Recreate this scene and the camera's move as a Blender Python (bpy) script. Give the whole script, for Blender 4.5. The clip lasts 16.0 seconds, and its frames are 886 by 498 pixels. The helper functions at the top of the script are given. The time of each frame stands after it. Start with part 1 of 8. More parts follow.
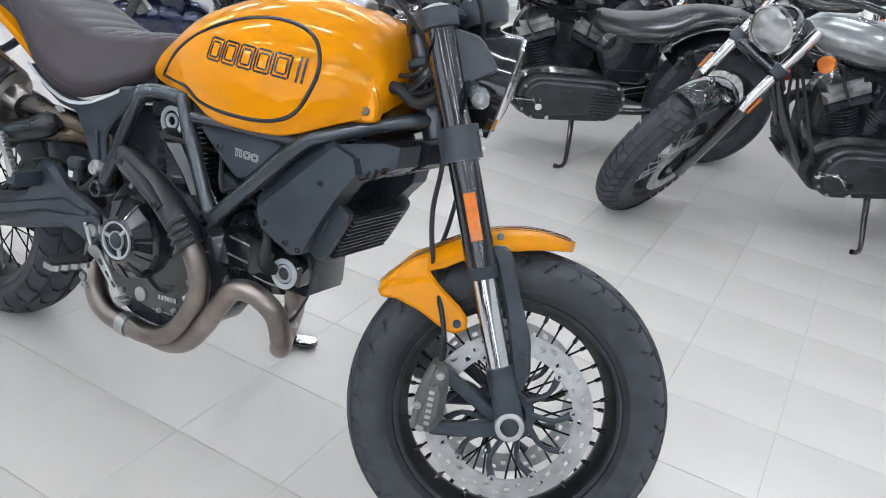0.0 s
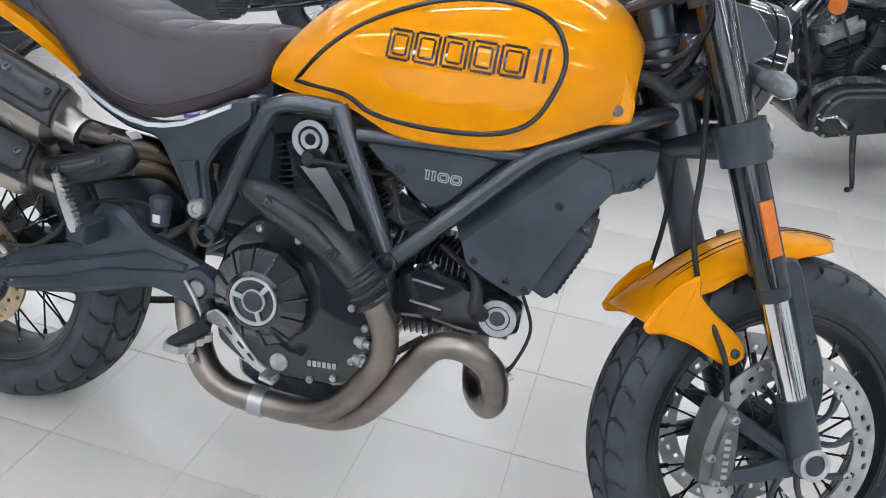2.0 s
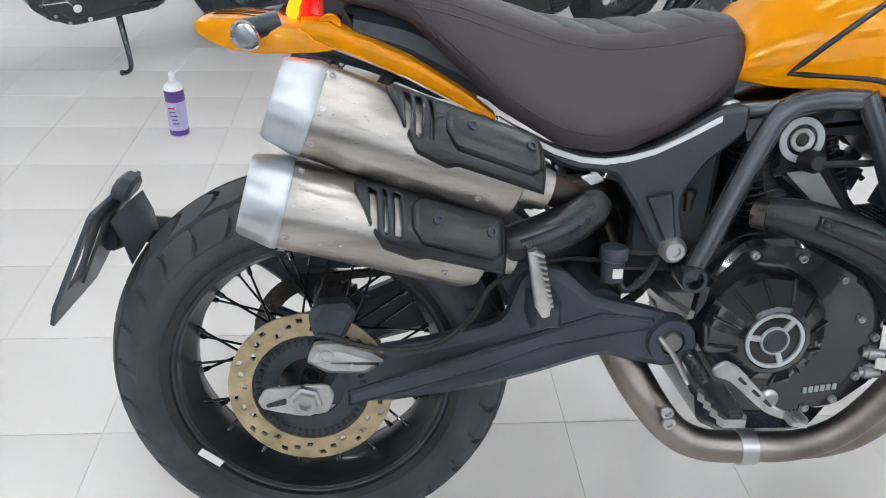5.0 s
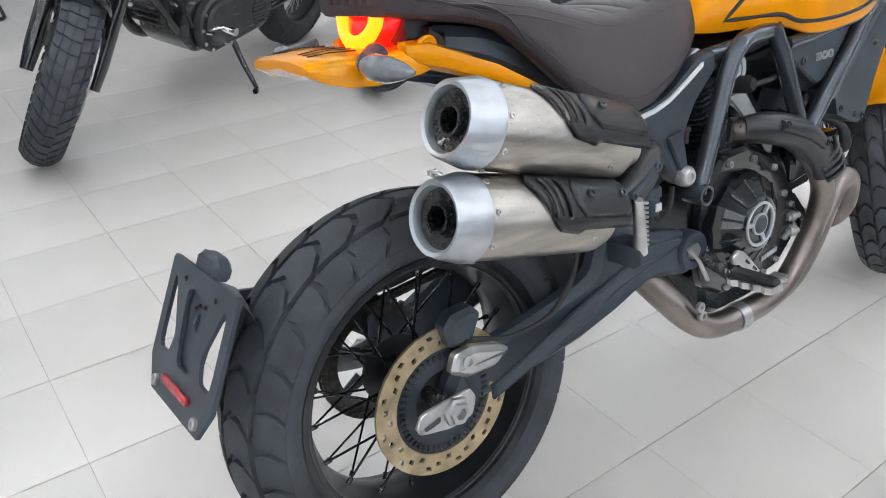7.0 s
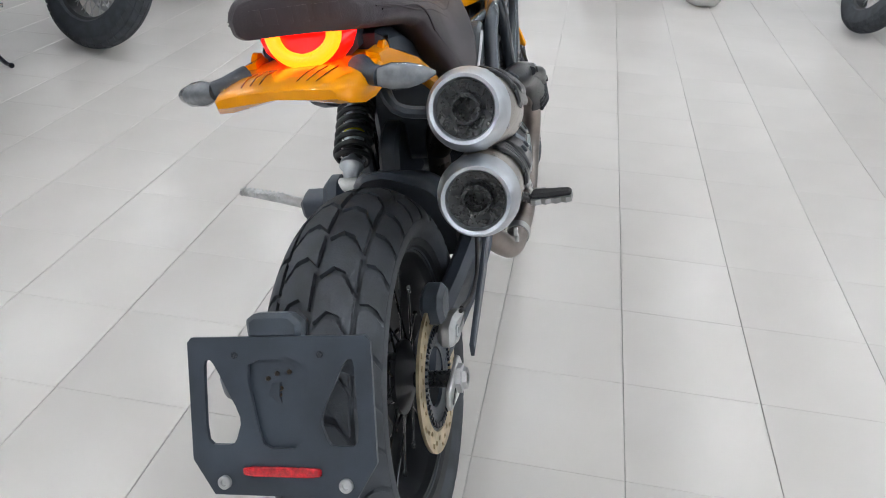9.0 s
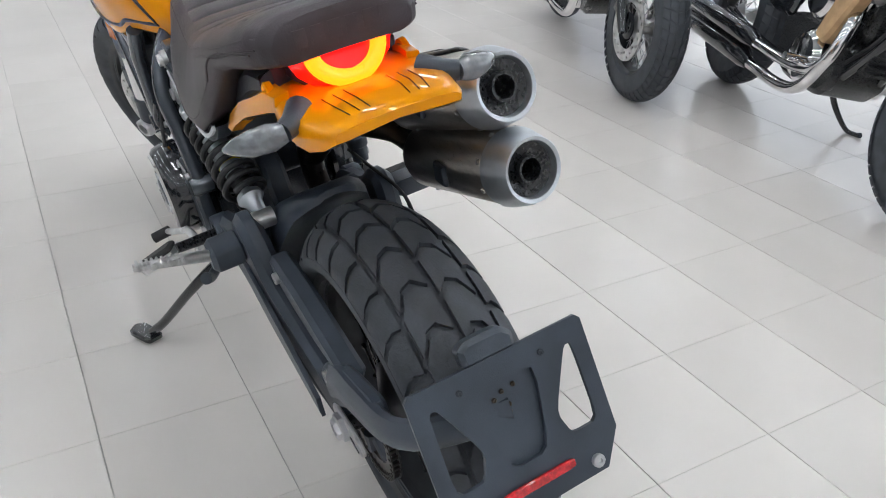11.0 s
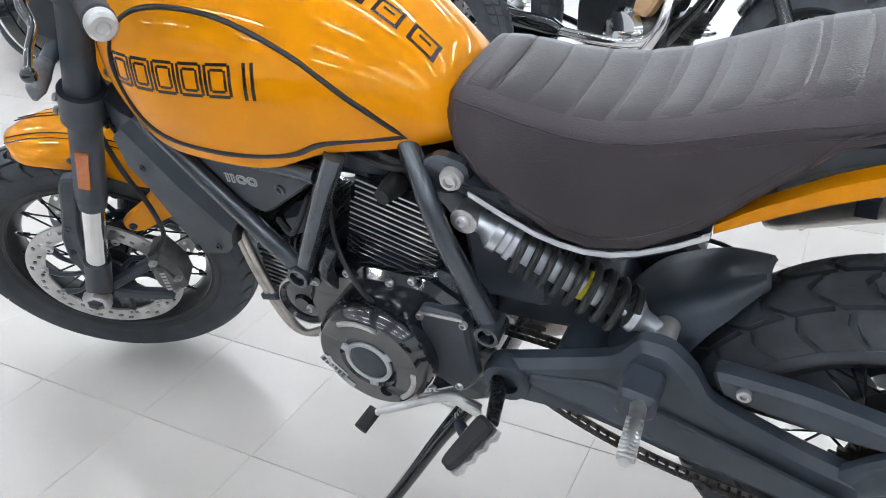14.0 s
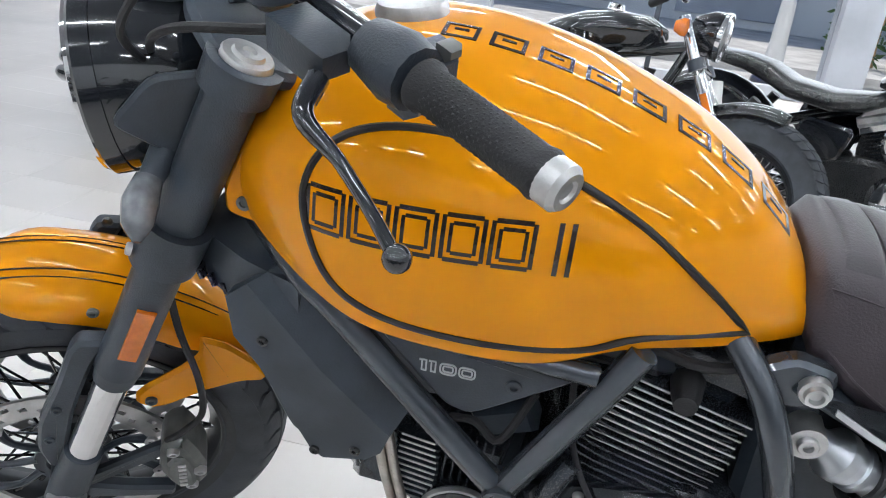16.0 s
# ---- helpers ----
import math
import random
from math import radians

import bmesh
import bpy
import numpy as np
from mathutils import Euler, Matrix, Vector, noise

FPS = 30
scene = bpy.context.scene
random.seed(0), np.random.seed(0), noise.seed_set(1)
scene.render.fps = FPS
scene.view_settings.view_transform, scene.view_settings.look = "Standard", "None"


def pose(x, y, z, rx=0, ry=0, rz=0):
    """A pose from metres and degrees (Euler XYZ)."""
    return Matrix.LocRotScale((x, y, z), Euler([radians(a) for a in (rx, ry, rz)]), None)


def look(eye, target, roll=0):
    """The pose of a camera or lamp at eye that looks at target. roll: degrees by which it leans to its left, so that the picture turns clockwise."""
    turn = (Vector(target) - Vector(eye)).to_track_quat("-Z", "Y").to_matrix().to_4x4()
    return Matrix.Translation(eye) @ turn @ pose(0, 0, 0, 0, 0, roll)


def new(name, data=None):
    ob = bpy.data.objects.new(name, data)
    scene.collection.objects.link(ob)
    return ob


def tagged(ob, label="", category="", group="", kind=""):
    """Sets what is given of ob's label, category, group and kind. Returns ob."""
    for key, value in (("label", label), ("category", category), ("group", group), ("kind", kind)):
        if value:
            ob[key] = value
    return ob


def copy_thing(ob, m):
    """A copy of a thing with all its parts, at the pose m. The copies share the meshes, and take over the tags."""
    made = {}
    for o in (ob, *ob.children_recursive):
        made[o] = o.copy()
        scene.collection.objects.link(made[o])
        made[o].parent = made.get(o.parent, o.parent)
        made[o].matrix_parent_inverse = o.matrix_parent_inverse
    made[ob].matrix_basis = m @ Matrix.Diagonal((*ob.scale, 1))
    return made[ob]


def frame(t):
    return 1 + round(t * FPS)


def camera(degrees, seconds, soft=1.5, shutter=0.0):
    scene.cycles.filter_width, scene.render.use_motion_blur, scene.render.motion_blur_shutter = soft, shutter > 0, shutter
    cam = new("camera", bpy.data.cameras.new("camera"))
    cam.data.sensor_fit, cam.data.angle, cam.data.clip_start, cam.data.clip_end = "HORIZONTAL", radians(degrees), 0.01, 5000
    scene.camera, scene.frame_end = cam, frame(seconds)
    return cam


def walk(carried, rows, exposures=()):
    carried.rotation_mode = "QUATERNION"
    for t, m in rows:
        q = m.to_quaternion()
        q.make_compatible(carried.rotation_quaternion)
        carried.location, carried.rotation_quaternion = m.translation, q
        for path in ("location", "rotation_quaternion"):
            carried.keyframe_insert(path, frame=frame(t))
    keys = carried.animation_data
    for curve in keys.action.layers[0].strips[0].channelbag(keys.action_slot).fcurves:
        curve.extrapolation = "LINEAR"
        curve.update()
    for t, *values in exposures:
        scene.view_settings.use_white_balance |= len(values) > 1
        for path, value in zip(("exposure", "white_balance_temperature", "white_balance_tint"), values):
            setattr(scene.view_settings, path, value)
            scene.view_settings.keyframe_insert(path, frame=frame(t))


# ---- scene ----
cam = camera(58.4, 16.0, soft=1.0)
PATH = [
    (0, (1.942, -1.128, 1.263), (1.133, 0.477, 0.385), 6.9),
    (0.5, (1.778, -1.185, 1.254), (1.075, 0.47, 0.378), 7.2),
    (1, (1.605, -1.21, 1.249), (0.971, 0.467, 0.363), 7.0),
    (1.5, (1.39, -1.163, 1.23), (0.844, 0.535, 0.327), 6.5),
    (2, (1.197, -1.103, 1.181), (0.791, 0.614, 0.239), 6.3),
    (2.5, (0.995, -1.077, 1.155), (0.723, 0.65, 0.183), 6.0),
    (3, (0.86, -1.034, 1.137), (0.631, 0.691, 0.149), 5.2),
    (3.5, (0.671, -0.995, 1.138), (0.511, 0.728, 0.135), 4.7),
    (4, (0.426, -1.013, 1.14), (0.371, 0.71, 0.126), 4.2),
    (4.5, (0.262, -1.018, 1.144), (0.288, 0.696, 0.113), 3.0),
    (5, (0.115, -0.953, 1.134), (0.261, 0.748, 0.092), 2.1),
    (5.2, (0.049, -0.921, 1.141), (0.248, 0.772, 0.094), 1.8),
    (7.3, (-0.656, -0.72, 1.143), (0.541, 0.531, 0.141), 0.9),
    (7.5, (-0.722, -0.669, 1.141), (0.575, 0.476, 0.137), 1.3),
    (8, (-0.918, -0.551, 1.164), (0.575, 0.327, 0.163), 1.4),
    (8.5, (-0.98, -0.379, 1.16), (0.65, 0.211, 0.162), 1.9),
    (9, (-1.003, -0.193, 1.156), (0.708, 0.08, 0.157), 2.9),
    (9.2, (-1.009, -0.122, 1.153), (0.717, 0.018, 0.152), 3.7),
    (11.3, (-0.824, 0.696, 1.121), (0.601, -0.314, 0.146), 0.1),
    (11.5, (-0.786, 0.81, 1.114), (0.588, -0.278, 0.151), -1.4),
    (12, (-0.649, 0.978, 1.103), (0.677, -0.19, 0.167), -3.2),
    (12.5, (-0.434, 1.052, 1.12), (0.807, -0.2, 0.176), -3.6),
    (13, (-0.235, 1.096, 1.112), (0.866, -0.27, 0.152), -4.1),
    (13.5, (-0.052, 1.12, 1.108), (0.904, -0.346, 0.141), -3.8),
    (14, (0.16, 1.108, 1.109), (0.985, -0.449, 0.163), -2.3),
    (14.5, (0.345, 1.095, 1.11), (1.052, -0.521, 0.168), -0.9),
    (15, (0.563, 1.13, 1.132), (1.157, -0.54, 0.206), 1.2),
    (15.5, (0.699, 1.067, 1.126), (1.172, -0.669, 0.253), 3.8),
    (16, (0.844, 0.992, 1.07), (1.131, -0.844, 0.331), 7.4),
]
walk(cam, [(t, look(eye, target, roll)) for t, eye, target, roll in PATH],
     [(0.0, 0.24, 6330, 10), (2.0, 0.26, 6330, 10), (3.2, 0.34, 6300, 9), (4.2, 0.26, 6330, 10), (5.0, 0.18, 6400, 10), (7.5, 0.20, 6450, 10), (9.0, 0.02, 6500, 10), (11.5, 0.0, 6500, 10), (12.5, 0.15, 6420, 10),
      (13.5, 0.30, 6330, 10), (14.5, 0.42, 6330, 10), (15.5, 0.32, 6330, 10), (16.0, 0.24, 6330, 10)])

# ---- world, sun, large lights ----
world = bpy.data.worlds.new("sky")
scene.world = world
world.use_nodes = True
_n = world.node_tree.nodes
_sky = _n.new("ShaderNodeTexSky")
_sky.sky_type = "NISHITA"
_sky.sun_disc = False
_sky.sun_elevation, _sky.sun_rotation = radians(62), radians(160)
world.node_tree.links.new(_sky.outputs[0], _n["Background"].inputs[0])
_n["Background"].inputs[1].default_value = 0.11
_sun = new("sun", bpy.data.lights.new("sun", "SUN"))
_sun.data.energy, _sun.data.angle, _sun.data.color = 3.2, radians(3), (1.0, 0.95, 0.88)
_sun.rotation_euler = Euler((radians(28), 0, radians(-20)))
_win = new("window_daylight", bpy.data.lights.new("window_daylight", "AREA"))
_win.data.shape, _win.data.size, _win.data.size_y = "RECTANGLE", 11.0, 2.5
_win.data.energy, _win.data.color = 110, (0.90, 0.96, 1.0)
_win.matrix_world = look((0.5, -6.75, 1.75), (0.5, 0, 1.2))


# ---- materials ----
def mat(name, color, rough=0.5, metal=0.0, coat=0.0, var=0.12, scale=8.0, bump=0.0, bscale=60.0, rvar=0.08,
        fine=0.0, stretch=(1, 1, 1), tint=None, glow=0.0, alpha_glass=False):
    """A principled material: mottling at a broad and a fine scale, uneven gloss, fine relief."""
    m = bpy.data.materials.new(name)
    m.use_nodes = True
    nt = m.node_tree
    b = nt.nodes["Principled BSDF"]
    link = nt.links.new
    co = nt.nodes.new("ShaderNodeTexCoord")
    mp = nt.nodes.new("ShaderNodeMapping")
    mp.inputs["Scale"].default_value = stretch
    link(co.outputs["Object"], mp.inputs[0])
    big = nt.nodes.new("ShaderNodeTexNoise")
    big.inputs["Scale"].default_value, big.inputs["Detail"].default_value = scale, 4.0
    small = nt.nodes.new("ShaderNodeTexNoise")
    small.inputs["Scale"].default_value, small.inputs["Detail"].default_value = bscale, 3.0
    link(mp.outputs[0], big.inputs["Vector"])
    link(mp.outputs[0], small.inputs["Vector"])
    ramp = nt.nodes.new("ShaderNodeMixRGB")
    other = tint or tuple(min(1, c * (1 + 2.5 * var) + 0.01 * var) for c in color)
    low = tuple(c * (1 - var) for c in color)
    ramp.inputs[1].default_value, ramp.inputs[2].default_value = (*low, 1), (*other, 1)
    con = nt.nodes.new("ShaderNodeMapRange")
    con.inputs[1].default_value, con.inputs[2].default_value = 0.35, 0.68
    link(big.outputs[0], con.inputs[0])
    add = nt.nodes.new("ShaderNodeMath")
    add.operation, add.use_clamp = "MULTIPLY_ADD", True
    add.inputs[1].default_value = fine
    link(small.outputs[0], add.inputs[0])
    link(con.outputs[0], add.inputs[2])
    link(add.outputs[0], ramp.inputs[0])
    link(ramp.outputs[0], b.inputs["Base Color"])
    rr = nt.nodes.new("ShaderNodeMapRange")
    rr.inputs[3].default_value, rr.inputs[4].default_value = max(0.02, rough - rvar), min(1, rough + rvar)
    link(small.outputs[0], rr.inputs[0])
    link(rr.outputs[0], b.inputs["Roughness"])
    b.inputs["Metallic"].default_value = metal
    b.inputs["Coat Weight"].default_value = coat
    b.inputs["Coat Roughness"].default_value = 0.03
    if bump:
        bp = nt.nodes.new("ShaderNodeBump")
        bp.inputs["Strength"].default_value, bp.inputs["Distance"].default_value = bump, 0.002
        link(small.outputs[0], bp.inputs["Height"])
        link(bp.outputs[0], b.inputs["Normal"])
    if glow:
        b.inputs["Emission Color"].default_value = (*color, 1)
        b.inputs["Emission Strength"].default_value = glow
    return m


PAINT = mat("orange_paint", (0.80, 0.292, 0.0003), 0.45, 0.0, 1.0, 0.008, 3, 0.0, 300, 0.01)
PAINT.node_tree.nodes["Principled BSDF"].inputs["Specular IOR Level"].default_value = 0.03
PAINT.node_tree.nodes["Principled BSDF"].inputs["Coat IOR"].default_value = 1.33
PAINT.node_tree.nodes["Principled BSDF"].inputs["Coat Roughness"].default_value = 0.015
LEATHER = mat("brown_leather", (0.038, 0.030, 0.036), 0.42, 0, 0, 0.12, 6, 0.35, 420, 0.07, 0.2)
LEATHER_TOP = mat("worn_seat_top", (0.037, 0.031, 0.037), 0.38, 0, 0, 0.10, 7, 0.3, 420, 0.06, 0.2)
PIPING = mat("white_piping", (0.62, 0.63, 0.66), 0.4, 0, 0, 0.05)
PLASTIC = mat("black_plastic", (0.028, 0.036, 0.048), 0.36, 0, 0, 0.2, 12, 0.25, 500, 0.08, 0.3)
SHIELD = mat("satin_black_shield", (0.0125, 0.0145, 0.018), 0.29, 0, 0.1, 0.15, 12, 0.1, 500, 0.05, 0.2)
SWING = mat("charcoal_coat", (0.037, 0.047, 0.064), 0.39, 0.1, 0, 0.15, 10, 0.15, 600, 0.06, 0.2)
GLOSSBLACK = mat("gloss_black", (0.010, 0.012, 0.016), 0.12, 0, 1.0, 0.2, 10, 0.0, 80, 0.05)
ENGINE = mat("black_engine_case", (0.022, 0.027, 0.035), 0.26, 0.2, 0.5, 0.3, 16, 0.035, 600, 0.1, 0.3)
FRAME = mat("graphite_frame", (0.062, 0.073, 0.089), 0.25, 0.5, 0.6, 0.05, 14, 0.0, 300, 0.02)
RUBBER = mat("tyre_rubber", (0.032, 0.037, 0.045), 0.62, 0, 0, 0.2, 20, 0.25, 300, 0.1, 0.4)
RUBBER_GRIP = mat("grip_rubber", (0.014, 0.014, 0.016), 0.65, 0, 0, 0.2, 30, 0.4, 500, 0.1, 0.4)
RIM = mat("black_rim", (0.020, 0.022, 0.026), 0.34, 0.3, 0.2, 0.2, 12, 0.1, 200, 0.08)
STEEL = mat("bare_steel", (0.52, 0.52, 0.53), 0.32, 0.9, 0, 0.06, 20, 0.0, 60, 0.02)
BIKEBLACK = mat("satin_bike_black", (0.011, 0.012, 0.014), 0.28, 0, 0.4, 0.2, 16, 0.1, 200, 0.08)
BRUSHED = mat("brushed_muffler_steel", (0.42, 0.395, 0.365), 0.30, 1, 0, 0.10, 5, 0.08, 90, 0.07, 0.3, (1, 12, 12))
ENDCAP = mat("satin_end_cap", (0.55, 0.58, 0.62), 0.36, 0.9, 0, 0.08, 20, 0.05, 300, 0.05)
HEADER = mat("heat_tinted_pipe", (0.235, 0.205, 0.188), 0.34, 1, 0, 0.25, 7, 0.06, 90, 0.1, 0.4, tint=(0.37, 0.325, 0.30))
BRONZE = mat("gold_tinted_pipe", (0.17, 0.13, 0.085), 0.30, 1, 0, 0.3, 16, 0.05, 90, 0.08, 0.4, tint=(0.09, 0.08, 0.078))
CHROME = mat("chrome", (0.80, 0.80, 0.81), 0.06, 1, 0, 0.03, 20, 0, 80, 0.03)
ALU = mat("cast_aluminium", (0.52, 0.52, 0.52), 0.38, 0.9, 0, 0.12, 30, 0.2, 300, 0.08, 0.3)
DISC = mat("brake_disc_steel", (0.50, 0.50, 0.495), 0.40, 1, 0, 0.1, 30, 0.05, 200, 0.1, 0.3)
DISC_GOLD = mat("used_disc_steel", (0.42, 0.34, 0.22), 0.40, 0.9, 0, 0.18, 30, 0.05, 200, 0.1, 0.4)
CALIPER = mat("grey_caliper", (0.13, 0.135, 0.13), 0.42, 0.4, 0, 0.15, 30, 0.1, 300, 0.08)
TRIM = mat("black_rubber_trim", (0.010, 0.009, 0.009), 0.35, 0, 0, 0.2)
AMBER = mat("amber_reflector", (0.62, 0.15, 0.006), 0.20, 0, 0.8, 0.05, 120, 0.25, 500, 0.04)
RED = mat("red_reflector", (0.45, 0.006, 0.012), 0.2, 0, 0.6, 0.25, 160, 0.6, 300, 0.05)
WHITEMARK = mat("silver_lettering", (0.46, 0.48, 0.50), 0.4, 0.3, 0, 0.05)
DARKMARK = mat("dark_decal", (0.018, 0.010, 0.006), 0.25, 0, 0.6, 0.1)
CLEARLENS = mat("clear_lens", (0.14, 0.15, 0.165), 0.16, 0.1, 0.8, 0.15, 60, 0.12, 260, 0.04)
LAMPGLASS = mat("headlight_glass", (0.52, 0.53, 0.54), 0.10, 0.6, 1.0, 0.10, 40, 0.0, 60, 0.03)
TAIL_RED = mat("tail_light_lens", (0.50, 0.0008, 0.0004), 0.18, 0, 0.8, 0.1, glow=8.0)
TAIL_GLOW = mat("tail_light_tube", (1.0, 0.16, 0.004), 0.3, 0, 0, 0.05, glow=4.0)
SPRING = mat("black_spring", (0.014, 0.015, 0.017), 0.42, 0, 0.1, 0.15)
CHAIN = mat("oiled_chain", (0.09, 0.085, 0.08), 0.36, 0.9, 0, 0.25, 60, 0.1, 300, 0.1)
TILE = mat("cream_tile", (0.70, 0.664, 0.634), 0.23, 0, 0.0, 0.04, 1.1, 0.01, 140, 0.07, 0.12)
GROUT = mat("dirty_grout", (0.50, 0.48, 0.46), 0.8, 0, 0, 0.2, 5)
WALL = mat("white_wall", (0.72, 0.73, 0.74), 0.6, 0, 0, 0.03, 2, 0.05, 90)
GREYWALL = mat("grey_column_paint", (0.42, 0.45, 0.50), 0.5, 0, 0, 0.05, 3, 0.05, 90)
# unseen ceiling, kept dark grey so reflections in the glossy paint stay deep
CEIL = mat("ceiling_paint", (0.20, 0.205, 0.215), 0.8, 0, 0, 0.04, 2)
TUBE = mat("lit_tube", (0.93, 0.97, 1.0), 0.4, glow=53.0)
CONCRETE = mat("outdoor_concrete", (0.52, 0.51, 0.49), 0.75, 0, 0, 0.15, 2, 0.2, 40)
NAVY = mat("navy_paint", (0.012, 0.018, 0.055), 0.14, 0.2, 0.8, 0.15, 20)
SILVERPAINT = mat("silver_tank_paint", (0.38, 0.40, 0.41), 0.22, 0.6, 0.8, 0.08)
PRIMARY = mat("wrinkle_black_cover", (0.030, 0.032, 0.036), 0.42, 0, 0, 0.2, 14, 0.35, 420, 0.08, 0.4)
ROCKER = mat("worn_grey_castings", (0.34, 0.34, 0.345), 0.38, 0.8, 0, 0.35, 14, 0.15, 120, 0.1, 0.3)
CARDBOARD = mat("brown_cardboard", (0.42, 0.27, 0.14), 0.75, 0, 0, 0.12, 14, 0.2, 120)
PURPLE = mat("violet_label", (0.10, 0.05, 0.26), 0.35, 0, 0, 0.1)
LILAC = mat("lilac_label", (0.50, 0.47, 0.70), 0.35, 0, 0, 0.1)
WHITEPL = mat("white_plastic", (0.78, 0.78, 0.77), 0.35, 0, 0, 0.04)
LEAF = mat("leaf_green", (0.06, 0.12, 0.04), 0.6, 0, 0, 0.3, 20)
YELLOWTAG = mat("yellow_tag", (0.7, 0.6, 0.02), 0.5)
GLASS = bpy.data.materials.new("window_glass")
GLASS.use_nodes = True
_g = GLASS.node_tree.nodes["Principled BSDF"]
_g.inputs["Transmission Weight"].default_value, _g.inputs["Roughness"].default_value, _g.inputs["IOR"].default_value = 1.0, 0.0, 1.1


# ---- mesh helpers ----
def part(name, bm, material, parent=None, label="", m=None, sharp=38):
    """One mesh object from a bmesh, under a thing or a part."""
    if m is not None:
        bmesh.ops.transform(bm, matrix=m, verts=bm.verts)
    bmesh.ops.recalc_face_normals(bm, faces=bm.faces)
    me = bpy.data.meshes.new(name)
    bm.to_mesh(me)
    bm.free()
    for p in me.polygons:
        p.use_smooth = True
    me.set_sharp_from_angle(angle=radians(sharp))
    me.materials.append(material)
    ob = new(name, me)
    if parent:
        ob.parent = parent
    return tagged(ob, label)


def thing(name, label, category, m=None, group="", kind=""):
    ob = new(name)
    if m is not None:
        ob.matrix_world = m
    return tagged(ob, label, category, group, kind)


def spline(pts, n=6):
    """A smooth line through points (Catmull-Rom)."""
    p = [Vector(q) for q in pts]
    if len(p) < 3:
        return p
    p = [2 * p[0] - p[1]] + p + [2 * p[-1] - p[-2]]
    out = []
    for i in range(1, len(p) - 2):
        for k in range(n):
            t = k / n
            a, b, c, d = p[i - 1], p[i], p[i + 1], p[i + 2]
            out.append(0.5 * (2 * b + (c - a) * t + (2 * a - 5 * b + 4 * c - d) * t * t + (3 * b - a - 3 * c + d) * t ** 3))
    return out + [p[-2]]


def add_tube(bm, pts, r, seg=12, smooth=6, cap=True, closed=False):
    """A round tube along points; r: one radius or one for each given point."""
    n0 = len(pts)
    line = spline(pts, smooth) if smooth > 1 else [Vector(q) for q in pts]
    n = len(line)
    radii = [r] * n if not hasattr(r, "__len__") else [
        float(np.interp(i / (n - 1) * (n0 - 1), range(n0), r)) for i in range(n)]
    rings, up = [], None
    for i in range(n):
        if closed:
            d = (line[(i + 1) % n] - line[i - 1]).normalized()
        else:
            d = (line[min(i + 1, n - 1)] - line[max(i - 1, 0)]).normalized()
        if up is None:
            up = d.orthogonal().normalized()
        up = (up - d * up.dot(d)).normalized()
        side = d.cross(up)
        rings.append([bm.verts.new(line[i] + radii[i] * (math.cos(a) * up + math.sin(a) * side))
                      for a in [2 * math.pi * k / seg for k in range(seg)]])
    pairs = list(zip(rings, rings[1:])) + ([(rings[-1], rings[0])] if closed else [])
    for a, b in pairs:
        for k in range(seg):
            bm.faces.new((a[k], a[(k + 1) % seg], b[(k + 1) % seg], b[k]))
    if cap and not closed:
        bm.faces.new(rings[0][::-1])
        bm.faces.new(rings[-1])
    return bm


def tube(pts, r, seg=12, smooth=6, cap=True, closed=False):
    return add_tube(bmesh.new(), pts, r, seg, smooth, cap, closed)


def add_lathe(bm, profile, origin=(0, 0, 0), axis=(0, 0, 1), seg=32):
    """A turned solid: profile of (radius, distance along the axis)."""
    axis = Vector(axis).normalized()
    u = axis.orthogonal().normalized()
    v = axis.cross(u)
    o = Vector(origin)
    rings = []
    for r, h in profile:
        if r < 1e-6:
            rings.append([bm.verts.new(o + axis * h)])
        else:
            rings.append([bm.verts.new(o + axis * h + r * (math.cos(t) * u + math.sin(t) * v))
                          for t in [2 * math.pi * k / seg for k in range(seg)]])
    for a, b in zip(rings, rings[1:]):
        for k in range(seg):
            j = (k + 1) % seg
            if len(a) == 1 and len(b) == 1:
                continue
            if len(a) == 1:
                bm.faces.new((a[0], b[j], b[k]))
            elif len(b) == 1:
                bm.faces.new((a[k], a[j], b[0]))
            else:
                bm.faces.new((a[k], a[j], b[j], b[k]))
    return bm


def lathe(profile, origin=(0, 0, 0), axis=(0, 0, 1), seg=32):
    return add_lathe(bmesh.new(), profile, origin, axis, seg)


